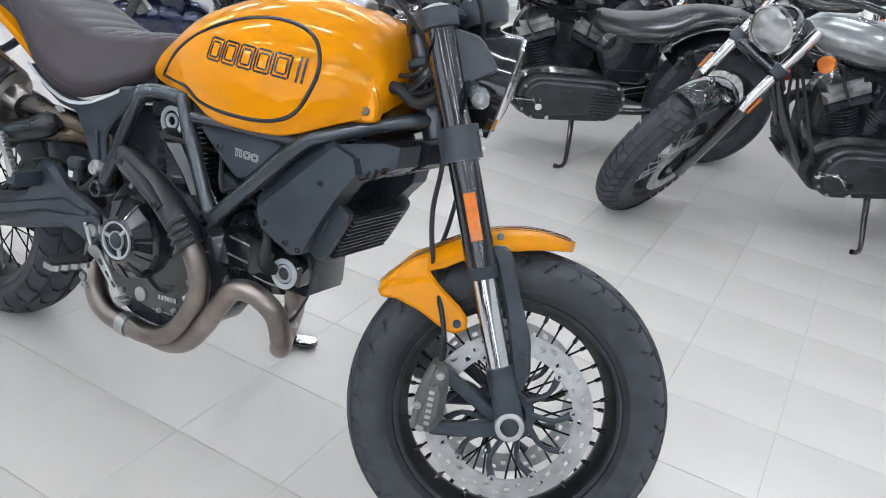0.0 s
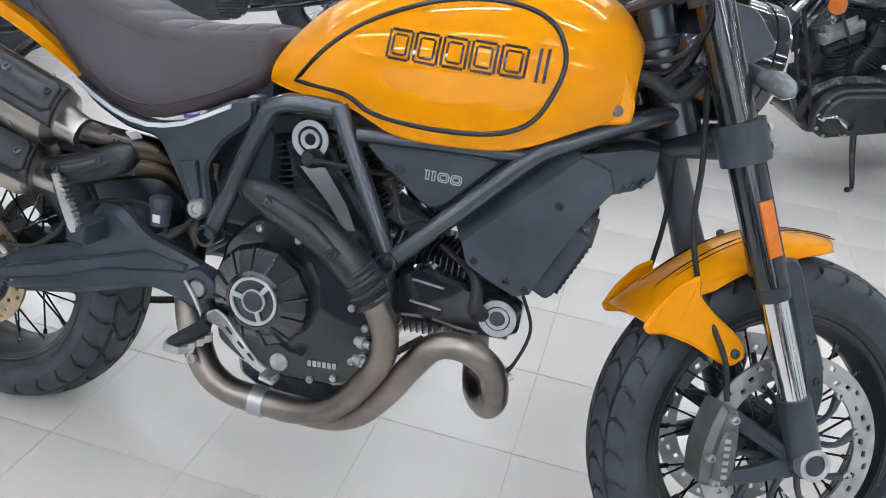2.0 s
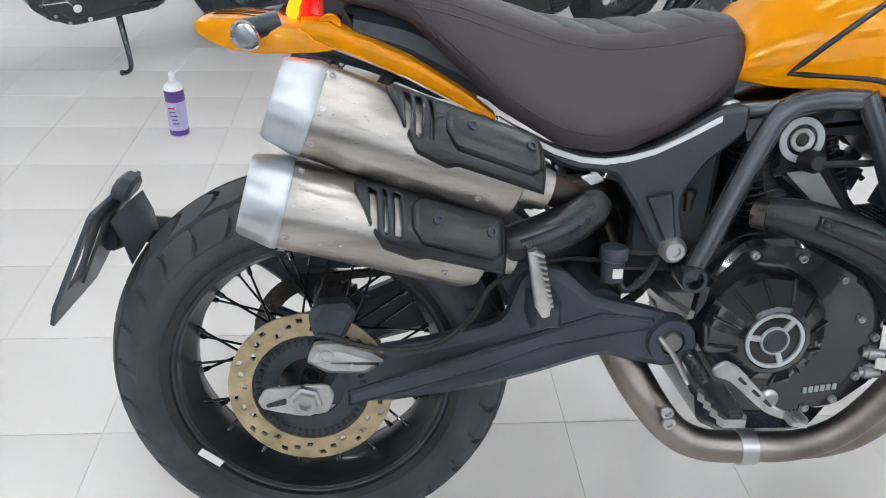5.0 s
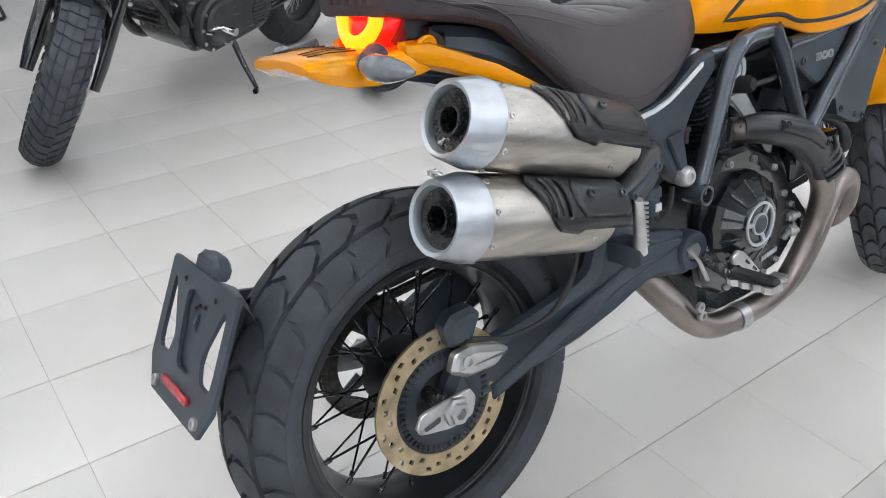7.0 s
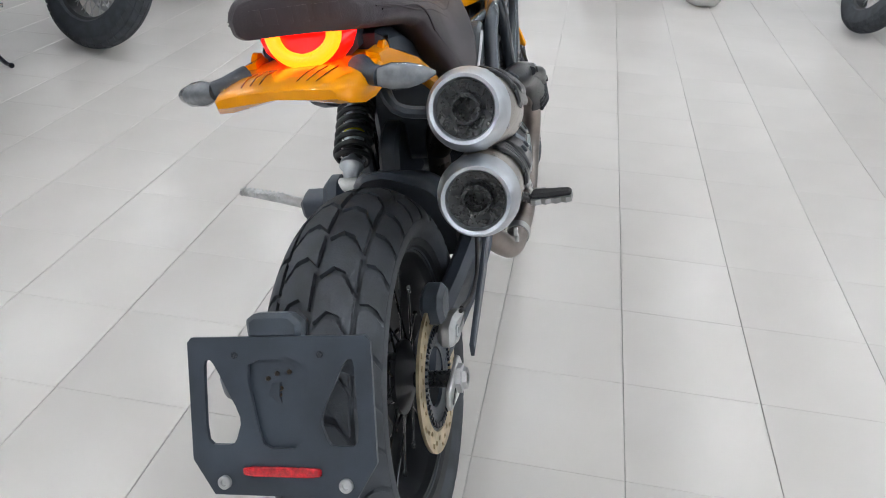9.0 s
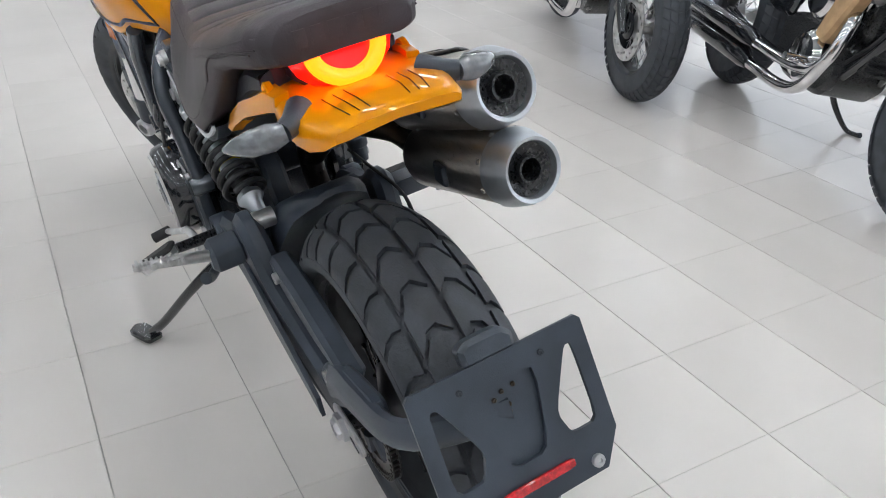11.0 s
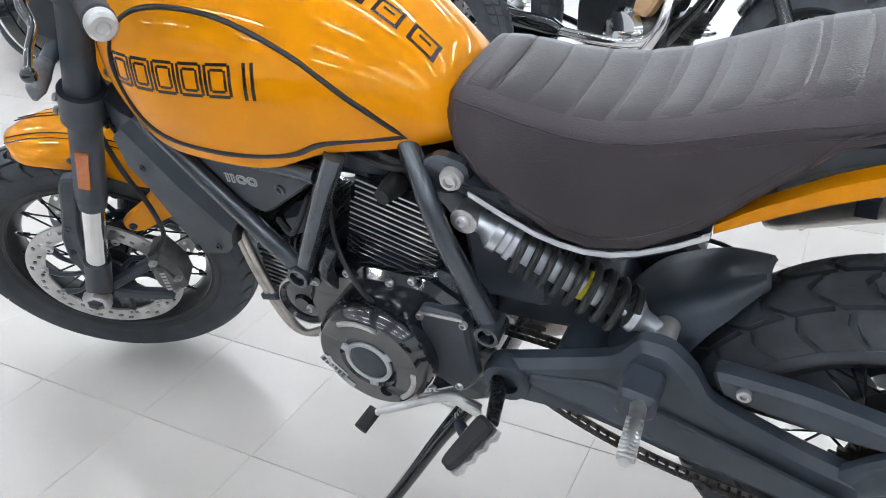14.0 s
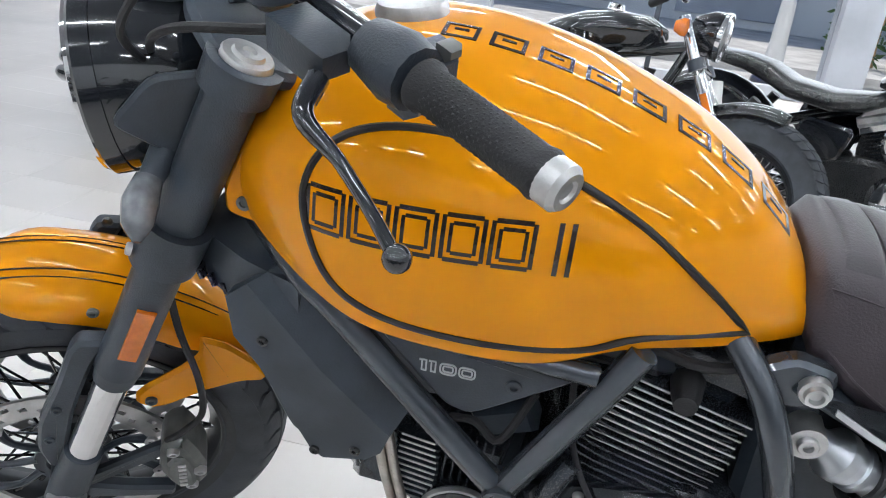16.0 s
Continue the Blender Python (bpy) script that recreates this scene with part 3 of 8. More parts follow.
def smooth_line(xs_, ys_):
    """A natural cubic spline through points, as a function."""
    n = len(xs_)
    h = np.diff(xs_)
    A = np.zeros((n, n))
    b_ = np.zeros(n)
    A[0, 0] = A[-1, -1] = 1.0
    for i in range(1, n - 1):
        A[i, i - 1], A[i, i], A[i, i + 1] = h[i - 1], 2 * (h[i - 1] + h[i]), h[i]
        b_[i] = 6 * ((ys_[i + 1] - ys_[i]) / h[i] - (ys_[i] - ys_[i - 1]) / h[i - 1])
    m = np.linalg.solve(A, b_)

    def at(x):
        x = min(max(x, xs_[0]), xs_[-1])
        i = min(int(np.searchsorted(xs_, x, side="right")) - 1, n - 2)
        a, c = xs_[i + 1] - x, x - xs_[i]
        return (m[i] * a ** 3 + m[i + 1] * c ** 3) / (6 * h[i]) + (ys_[i] / h[i] - m[i] * h[i] / 6) * a + (ys_[i + 1] / h[i] - m[i + 1] * h[i] / 6) * c
    return at


TLINES = [smooth_line(TX, v) for v in (TLOW, TTOP, TWID)]


def tank_at(x):
    return [float(f(x)) for f in TLINES]


def tank_y(x, z):
    """The tank's half-width at a height, on its flank."""
    lo, hi, w = tank_at(x)
    f = (z - lo) / (hi - lo)
    fs_ = [p[1] for p in SECT][::-1]
    ys = [p[0] for p in SECT][::-1]
    return w * float(np.interp(f, fs_, ys))


def tank_top(x, y):
    lo, hi, w = tank_at(x)
    return lo + (hi - lo) * float(np.interp(abs(y) / w, [p[0] for p in SECT[:10]], [p[1] for p in SECT[:10]]))


xs = [Vector((x, 0, 0)) for x in np.linspace(TX[0], TX[-1], 56)]
secs = []
for v in xs:
    lo, hi, w = tank_at(v.x)
    half = [(w * a, lo + (hi - lo) * b) for a, b in SECT] + [(w * 0.55, lo + 0.012), (0.0, lo + 0.03)]
    # smooth the half outline
    sm = spline([(a, b, 0) for a, b in half], 4)
    right = [(v.x, -p.x, p.y) for p in sm]
    left = [(v.x, p.x, p.y) for p in sm[-2:0:-1]]
    secs.append(right + left)
tank = part("fuel_tank", loft(secs), PAINT, bike, "glossy orange steel fuel tank", sharp=60)
PANEL = [(0.655, 0.787), (0.754, 0.785), (0.808, 0.766), (0.90, 0.762), (0.996, 0.772), (1.051, 0.80), (1.078, 0.86), (1.076, 0.905), (1.045, 0.940), (0.983, 0.954), (0.888, 0.943), (0.79, 0.904), (0.715, 0.850)]
for sy in (-1, 1):
    ring = [(x, sy * (tank_y(x, z) + 0.0005), z) for x, z in PANEL]
    line = spline([ring[0]] + ring[1:] + [ring[0]], 5)[:-1]
    part("panel_trim", tube([tuple(p) for p in line], 0.0040, 8, 1, closed=True), TRIM, tank, "thin black rubber trim round the side panel")
    part("tank_bolt", bolt((1.163, sy * 0.121, 0.829), (0, sy, 0), 0.008, 0.004), CALIPER, tank)
    # lug that carries the bolt
    part("tank_lug", prism(rounded([(1.12, 0.80), (1.185, 0.812), (1.186, 0.842), (1.16, 0.90), (1.125, 0.90)]), sy * 0.100, sy * 0.121, 0.004), PAINT, tank)


def decal(name, loops, sy, parent, material, proud=0.0012):
    """Flat strokes laid on the tank's flank; loops of (x, z) quads."""
    b = bmesh.new()
    fine = []
    for q in loops:
        (x0, z0), (x1, z1) = q[0], q[2]
        n = max(1, int(max(abs(x1 - x0), abs(z1 - z0)) / 0.005))
        for i in range(n):
            f, g = i / n, (i + 1) / n
            if abs(x1 - x0) > abs(z1 - z0):
                fine.append([(x0 + (x1 - x0) * f, z0), (x0 + (x1 - x0) * g, z0), (x0 + (x1 - x0) * g, z1), (x0 + (x1 - x0) * f, z1)])
            else:
                fine.append([(x0, z0 + (z1 - z0) * f), (x1, z0 + (z1 - z0) * f), (x1, z0 + (z1 - z0) * g), (x0, z0 + (z1 - z0) * g)])
    for q in fine:
        vs = [b.verts.new((x, sy * (tank_y(x, z) + proud), z)) for x, z in q]
        vl = [b.verts.new((x, sy * (tank_y(x, z) - 0.002), z)) for x, z in q]
        b.faces.new(vs)
        n = len(vs)
        for k in range(n):
            b.faces.new((vs[k], vs[(k + 1) % n], vl[(k + 1) % n], vl[k]))
    return part(name, b, material, parent, "dark outlined marking drawn as plain bars")


def bar_ring(cx, cz, w, h, t, rows=(0.0,)):
    """Strokes of a plain rounded block: two upright and two level bars, each cut in short quads."""
    out = []
    def seg(x0, z0, x1, z1):
        out.append([(x0, z0), (x1, z0), (x1, z1), (x0, z1)])
    seg(cx - w / 2, cz - h / 2 + t * 0.6, cx - w / 2 + t, cz + h / 2 - t * 0.6)
    seg(cx + w / 2 - t, cz - h / 2 + t * 0.6, cx + w / 2, cz + h / 2 - t * 0.6)
    for zz in (cz - h / 2, cz + h / 2 - t):
        seg(cx - w / 2 + t, zz, cx, zz + t)
        seg(cx, zz, cx + w / 2 - t, zz + t)
    return out


for sy in (-1, 1):
    strokes = []
    for k in range(6):
        cx = (0.838 if sy < 0 else 0.842) + 0.0430 * k
        cz = 0.873 + (0.001 * k if sy < 0 else 0.0)
        if k == (5 if sy < 0 else 0):
            for dx in (-0.010, 0.001):
                strokes.append([(cx + dx, cz - 0.024), (cx + dx + 0.0045, cz - 0.024), (cx + dx + 0.0045, cz + 0.023), (cx + dx, cz + 0.023)])
        else:
            strokes += bar_ring(cx, cz, 0.040, 0.045, 0.0040)
            strokes += bar_ring(cx, cz, 0.026, 0.031, 0.0034)
    decal("marking", strokes, sy, tank, DARKMARK)
# marking that runs along the top of the tank, left of the ridge
for sy in (1,):
    b = bmesh.new()
    for k in range(8):
        x0 = 0.632 + k * 0.046
        for (dx0, dx1, dy0, dy1) in ((0, 0.034, 0.0, 0.004), (0, 0.034, 0.026, 0.030), (0, 0.004, 0.004, 0.026), (0.030, 0.034, 0.004, 0.026), (0.010, 0.024, 0.011, 0.0145)):
            q = [(x0 + dx0, 0.027 + dy0), (x0 + dx1, 0.027 + dy0), (x0 + dx1, 0.027 + dy1), (x0 + dx0, 0.027 + dy1)]
            vs = [b.verts.new((x, sy * y, tank_top(x, y) + 0.0015)) for x, y in q]
            vl = [b.verts.new((x, sy * y, tank_top(x, y) - 0.002)) for x, y in q]
            b.faces.new(vs)
            for j in range(4):
                b.faces.new((vs[j], vs[(j + 1) % 4], vl[(j + 1) % 4], vl[j]))
    part("top_marking", b, DARKMARK, tank, "dark outlined marking along the tank top")
part("filler_cap", lathe([(0, 0.012), (0.026, 0.012), (0.034, 0.009), (0.037, 0.002), (0.037, -0.01), (0, -0.01)], (1.03, 0, 1.012), (0.12, 0, 1), 32), ALU, tank, "silver filler cap")

# seat: sections along x as bottom z, edge z, top z, half-width below and above
SX = [0.606, 0.59, 0.55, 0.50, 0.44, 0.40, 0.34, 0.27, 0.20, 0.15, 0.11, 0.07, 0.03, 0.006, -0.008]
SLOW = [0.790, 0.762, 0.738, 0.712, 0.690, 0.686, 0.698, 0.738, 0.802, 0.846, 0.860, 0.868, 0.876, 0.881, 0.884]
SEDG = [0.836, 0.846, 0.842, 0.832, 0.826, 0.826, 0.836, 0.858, 0.880, 0.890, 0.900, 0.914, 0.926, 0.930, 0.927]
STOP = [0.842, 0.858, 0.856, 0.846, 0.840, 0.840, 0.850, 0.872, 0.895, 0.907, 0.918, 0.933, 0.942, 0.943, 0.938]
SWLO = [0.085, 0.104, 0.124, 0.138, 0.147, 0.150, 0.150, 0.145, 0.134, 0.128, 0.124, 0.118, 0.109, 0.098, 0.085]
SWHI = [0.070, 0.086, 0.092, 0.098, 0.106, 0.110, 0.116, 0.122, 0.124, 0.124, 0.121, 0.114, 0.105, 0.093, 0.079]
secs, tops = [], []
for v in spline([(x, 0, 0) for x in SX], 4):
    g = [float(np.interp(-v.x, [-x for x in SX], a)) for a in (SLOW, SEDG, STOP, SWLO, SWHI)]
    lo, ed, tp, wl, wh_ = g
    arch = float(np.interp(v.x, [0.05, 0.18], [0.05, 1.0]))
    half = [(0, tp), (wh_ * 0.5, tp - 0.001), (wh_ * 0.82, tp - 0.005), (wh_, ed - 0.002), (wh_ + 0.008, ed - 0.016),
            ((wl + wh_) / 2 + 0.006, lo + (ed - lo) * 0.55), (wl + 0.002, lo + (ed - lo) * 0.22), (wl - 0.004, lo + 0.004), (wl - 0.016, lo), (wl * 0.5, lo + 0.02 * arch), (0, lo + 0.03 * arch)]
    sm = spline([(a, b, 0) for a, b in half], 2)
    secs.append([(v.x, -p.x, p.y) for p in sm] + [(v.x, p.x, p.y) for p in sm[-2:0:-1]])
seat = part("seat", loft(secs), LEATHER, bike, "dark brown stitched leather seat with ribbed top", sharp=60)


def seat_at(x):
    return [float(np.interp(-x, [-q for q in SX], a)) for a in (SLOW, SEDG, STOP, SWLO, SWHI)]


# ribbed top pads between cross seams
edges = [0.585, 0.545, 0.495, 0.445, 0.395, 0.345, 0.295, 0.245, 0.195, 0.145, 0.095, 0.055]
for e0, e1 in zip(edges, edges[1:]):
    s2 = []
    for f in (0.0, 0.04, 0.14, 0.5, 0.86, 0.96, 1.0):
        x = e0 - 0.0015 + (e1 - e0 + 0.003) * f
        lo, ed, tp, wl, wh_ = seat_at(x)
        h = 0.0048 * (1 - (2 * f - 1) ** 8) - 0.0005
        row = []
        for u in (-0.90, -0.84, -0.6, -0.3, 0, 0.3, 0.6, 0.84, 0.90):
            zz = np.interp(abs(u), [0, 0.5, 0.82, 1.0], [tp, tp - 0.001, tp - 0.005, ed - 0.002])
            row.append((x - 0.010 * (1 - u * u), u * wh_, float(zz) + (h * (1 - (abs(u) / 0.9) ** 8) if abs(u) < 0.88 else -0.0015)))
        s2.append(row)
    part("pad", loft(s2, closed=False), LEATHER_TOP, seat)
for sy in (-1, 1):
    for dz, yy in ((0.0, 0.0), (-0.012, 0.004)):
        pts = []
        for x in np.linspace(0.59, 0.012, 22):
            lo, ed, tp, wl, wh_ = seat_at(x)
            pts.append((x, sy * (wh_ + 0.005 + yy), ed - 0.010 + dz))
        part("seam", tube(pts, 0.0013, 6, 2), LEATHER, seat)
    pts = []
    for x in (0.595, 0.55, 0.50, 0.44, 0.40, 0.35, 0.29, 0.23, 0.18):
        lo, ed, tp, wl, wh_ = seat_at(x)
        pts.append((x, sy * (wl + 0.001), lo + 0.022))
    part("seam", tube(pts, 0.0016, 6, 3), LEATHER, seat)
    pts = [(0.18, sy * 0.139, 0.83), (0.155, sy * 0.137, 0.862), (0.12, sy * 0.132, 0.882), (0.08, sy * 0.124, 0.890), (0.022, sy * 0.110, 0.900)]
    part("seam", tube(pts, 0.0016, 6, 4), LEATHER, seat)
# low embossed blocks on the seat's rear face
for k in range(6):
    part("embossed_block", box((-0.0072, -0.055 + 0.022 * k, 0.911), (0.003, 0.016, 0.022), None, 0.0008), LEATHER, seat)

# the model number, drawn as outlined strokes in the xy plane, 60 mm wide
def add_rim(bm, cx, cy, w, h, t, r, depth=0.0012):
    """A rounded rectangular outline of stroke t."""
    def loop(w_, h_, r_, z):
        out = []
        for qx, qy, a0 in ((1, 1, 0), (-1, 1, 90), (-1, -1, 180), (1, -1, 270)):
            for k in range(5):
                a = radians(a0 + 22.5 * k)
                out.append(bm.verts.new((cx + qx * (w_ / 2 - r_) + r_ * math.cos(a), cy + qy * (h_ / 2 - r_) + r_ * math.sin(a), z)))
        return out
    lo = loop(w, h, r, 0), loop(w - 2 * t, h - 2 * t, max(r - t, 0.0004), 0)
    hi = loop(w, h, r, depth), loop(w - 2 * t, h - 2 * t, max(r - t, 0.0004), depth)
    n = len(lo[0])
    for p, q in ((hi[0], hi[1]), (lo[0], hi[0]), (hi[1], lo[1])):
        for k in range(n):
            bm.faces.new((p[k], p[(k + 1) % n], q[(k + 1) % n], q[k]))


def outlined_digit(ch, cx):
    bm = bmesh.new()
    if ch == "1":
        add_rim(bm, cx, 0, 0.0062, 0.0155, 0.0016, 0.0008)
        add_box(bm, (cx - 0.0040, 0.0066, 0.0006), (0.0024, 0.0018, 0.0012), None, 0)
    else:
        add_rim(bm, cx, 0, 0.0185, 0.0155, 0.0018, 0.0055)
        add_rim(bm, cx, 0, 0.0120, 0.0090, 0.0016, 0.0030)
    return bm


def folded_plate(fold, upper, lower, sy):
    """A plate with a flat face and a band that slopes in beyond the fold."""
    bm = bmesh.new()
    at = lambda pts, y: [bm.verts.new((x, sy * y, z)) for x, z in pts]
    f, u, l = at(fold, 0.151), at(upper, 0.128), at(lower, 0.149)
    ub, lb = at(upper, 0.092), at(lower, 0.092)
    fb = at((fold[0], fold[-1]), 0.092)
    bm.faces.new(f + l)
    bm.faces.new([*reversed(ub), fb[0], *reversed(lb), fb[1]])
    for k in range(len(f) - 1):
        bm.faces.new((f[k], u[k], u[k + 1], f[k + 1]))
    for p, q in ((u, ub), (l, lb)):
        for k in range(len(p) - 1):
            bm.faces.new((p[k], q[k], q[k + 1], p[k + 1]))
    for a, b, c, d in ((f[0], u[0], ub[0], fb[0]), (l[-1], f[0], fb[0], lb[-1]), (u[-1], f[-1], fb[1], ub[-1]), (f[-1], l[0], lb[0], fb[1])):
        bm.faces.new((a, b, c, d))
    bmesh.ops.bevel(bm, geom=[e for e in bm.edges if e.calc_face_angle(0) > 0.35], offset=0.003, segments=2, affect="EDGES", profile=0.6)
    return bm


# trellis frame
frame_part = part("trellis_frame", tube([(1.262, 0, 0.80), (1.205, 0, 0.925)], 0.034, 20, 1), FRAME, bike, "dark graphite steel trellis frame")
part("head_cap", lathe([(0.036, 0), (0.040, 0.004), (0.040, 0.016), (0.030, 0.02), (0, 0.02)], (1.205, 0, 0.92), KAX, 24), PLASTIC, frame_part)
for sy in (-1, 1):
    w = sy * 0.152
    runs = [
        [(0.542, w, 0.511), (0.585, w, 0.622), (0.622, w, 0.715), (0.645, sy * 0.155, 0.748), (0.69, sy * 0.148, 0.757), (0.752, sy * 0.145, 0.757)] if sy < 0 else
        [(0.542, w, 0.511), (0.575, w, 0.600), (0.602, sy * 0.155, 0.680), (0.628, sy * 0.135, 0.735), (0.665, sy * 0.10, 0.775)],
        [(0.748, sy * 0.150, 0.765), (0.775, sy * 0.156, 0.71), (0.860, w, 0.535)],
        [(0.860, w, 0.535), (0.96, w, 0.64), (1.055, sy * 0.150, 0.742), (1.10, sy * 0.135, 0.770), (1.20, sy * 0.06, 0.815), (1.245, sy * 0.02, 0.83)],
        [(0.785, sy * 0.155, 0.728), (1.05, sy * 0.150, 0.745)],
        [(0.655, sy * 0.150, 0.750), (0.63, sy * 0.13, 0.742), (0.585, sy * 0.112, 0.735)],
    ]
    for k, r in enumerate(runs if sy < 0 else runs[:4]):
        part("tube", tube(r, 0.0155 if k < 3 else 0.012, 16, 5 if len(r) > 3 else 1), FRAME, frame_part)
    for x, z in ((0.542, 0.511), (0.860, 0.535)):
        part("tube_end", lathe([(0.013, 0.012), (0.013, 0.020), (0.018, 0.020), (0.0195, 0.016), (0.0195, -0.02), (0, -0.02), (0, -0.004), (0.013, -0.004), (0.013, 0.012)], (x, w, z), (0, sy, 0), 24), FRAME, frame_part, "open round tube boss")
    part("cross_tube", tube([(0.860, w * 0.9, 0.535), (0.84, 0, 0.55)], 0.012, 10, 1), FRAME, frame_part)
    # seat bolt
    if sy > 0:
        part("gusset", prism(rounded([(0.622, 0.715), (0.640, 0.755), (0.606, 0.775), (0.566, 0.766), (0.562, 0.738), (0.590, 0.716)], 2), 0.106, 0.130, 0.005), FRAME, frame_part, "welded frame gusset")
    q = 1.0 if sy < 0 else 0.82
    part("frame_bolt", lathe([(q * r, h) for r, h in [(0, 0.006), (0.008, 0.006), (0.009, 0.012), (0.013, 0.012), (0.014, 0.006), (0.0185, 0.005), (0.0195, 0), (0.0195, -0.02), (0, -0.02)]], (0.586, -0.108, 0.732) if sy < 0 else (0.584, 0.134, 0.747), (0, sy, 0), 24), ALU, frame_part, "round silver bolt head")
    # number panel below the tank
    pn = part("side_panel", prism(rounded([(0.795, 0.712), (0.905, 0.632), (0.935, 0.640), (1.015, 0.727), (1.0, 0.732), (0.81, 0.728)]), sy * 0.120, sy * 0.147, 0.004), PLASTIC, bike, "matt black triangular side panel")
    part("panel_bolt", bolt((0.856 if sy < 0 else 0.864, sy * 0.146, 0.686), (0, sy, 0), 0.0085, 0.004), PLASTIC, pn)
    for ch, cx in (("1", -0.0255), ("1", -0.0155), ("0", 0.0002), ("0", 0.0204)):
        part("digit", outlined_digit(ch, cx), WHITEMARK, pn, "silver outlined digit of the model number", pose(0.927 if sy < 0 else 0.934, sy * 0.1472, 0.686 if sy < 0 else 0.691, 90, 0, 0 if sy < 0 else 180))
    # cooler and air duct cowl ahead of the frame
    if sy > 0:
        fold, upper = [(1.152, 0.751), (1.072, 0.655), (0.991, 0.578)], [(1.124, 0.767), (1.040, 0.677), (0.972, 0.611)]
        lower = [(1.001, 0.547), (1.019, 0.531), (1.070, 0.519), (1.084, 0.527), (1.145, 0.641), (1.172, 0.676), (1.178, 0.728)]
        bolts = ((1.138, 0.678), (1.080, 0.530), (1.031, 0.543))
    else:
        fold, upper = [(1.130, 0.757), (1.065, 0.690), (0.972, 0.592)], [(1.105, 0.767), (1.050, 0.722), (0.954, 0.612)]
        lower = [(0.985, 0.558), (1.020, 0.542), (1.066, 0.524), (1.090, 0.532), (1.126, 0.617), (1.150, 0.664), (1.182, 0.716), (1.172, 0.744)]
        bolts = ((1.110, 0.680), (1.052, 0.545), (0.996, 0.568), (1.082, 0.538))
    cw = part("side_cowl", folded_plate(fold, upper, lower, sy), PLASTIC, bike, "matt black plastic cowl over the radiator", sharp=20)
    for x, z in bolts:
        part("cowl_bolt", bolt((x, sy * 0.1495, z), (0, sy, 0), 0.0065, 0.003), BIKEBLACK, cw)
    # duct above the cooler, running in towards the steering head
    dc = part("air_duct", loft([[(x, sy * a, z0), (x, sy * b_, z0), (x, sy * b_, z1), (x, sy * a, z1)] for x, a, b_, z0, z1 in ((1.10, 0.02, 0.140, 0.690, 0.752), (1.16, 0.02, 0.134, 0.700, 0.768), (1.21, 0.02, 0.116, 0.718, 0.780), (1.235, 0.02, 0.100, 0.738, 0.778))]), PLASTIC, bike, "black air duct under the frame tube", sharp=25)
    for k in range(6):
        part("duct_slat", box((1.150 + 0.014 * k, sy * 0.070, 0.696 + 0.007 * k), (0.005, 0.110, 0.014), Matrix.Rotation(radians(20), 4, "Y"), 0.001), BIKEBLACK, dc)
rad = part("oil_cooler", prism([(1.116, 0.526), (1.157, 0.624), (1.122, 0.640), (1.080, 0.542)], -0.098, 0.098, 0.003), BIKEBLACK, bike, "black finned oil cooler")
for sy in (-1, 1):
    part("side_tank", prism(rounded([(1.118, 0.516), (1.168, 0.630), (1.120, 0.652), (1.070, 0.540)]), sy * 0.096, sy * 0.120, 0.004), PLASTIC, rad)
    part("tank_step", prism(rounded([(1.100, 0.548), (1.128, 0.612), (1.108, 0.621), (1.080, 0.558)]), sy * 0.118, sy * 0.126, 0.003), PLASTIC, rad)
for k in range(10):
    p = Vector((1.122, 0, 0.524)).lerp(Vector((1.163, 0, 0.620)), (k + 0.5) / 10)
    part("fin", box(p, (0.012, 0.194, 0.0028), Matrix.Rotation(radians(23), 4, "Y"), 0), PLASTIC, rad)
part("cooler_hose", tube([(1.10, 0.06, 0.545), (1.09, 0.07, 0.52), (1.05, 0.08, 0.51)], 0.010, 10, 4), RUBBER_GRIP, rad)
part("drain_boss", lathe([(0, 0), (0.012, 0), (0.012, 0.02), (0.016, 0.02), (0.016, 0.03), (0, 0.03)], (1.098, -0.02, 0.512), (0, 0, 1), 14), BIKEBLACK, rad)
airbox = part("airbox", prism(rounded([(0.70, 0.70), (0.72, 0.77), (1.02, 0.77), (1.16, 0.78), (1.13, 0.70), (1.02, 0.60), (0.93, 0.61), (0.83, 0.70)]), -0.118, 0.118, 0.02), PLASTIC, bike, "black airbox between the frame tubes")

# engine
eng = part("engine", prism(rounded([(0.570, 0.520), (0.575, 0.36), (0.66, 0.285), (0.80, 0.285), (0.865, 0.36), (0.885, 0.44), (0.86, 0.505), (0.74, 0.555), (0.64, 0.56)]), -0.125, 0.125, 0.02), ENGINE, bike, "black air-cooled twin-cylinder engine")
part("sump", prism(rounded([(0.585, 0.33), (0.598, 0.250), (0.64, 0.228), (0.78, 0.228), (0.825, 0.30)]), -0.126, 0.08, 0.012), ENGINE, eng)
# upright cylinder with fins
UA = Vector((-0.27, 0, 0.963)).normalized()
um = Matrix.Translation((0.730, 0, 0.535)) @ Matrix.Rotation(math.atan2(UA.x, UA.z), 4, "Y")
part("cylinder", box((0, 0, 0.08), (0.12, 0.19, 0.20), bevel=0.02), ENGINE, eng, "", um)
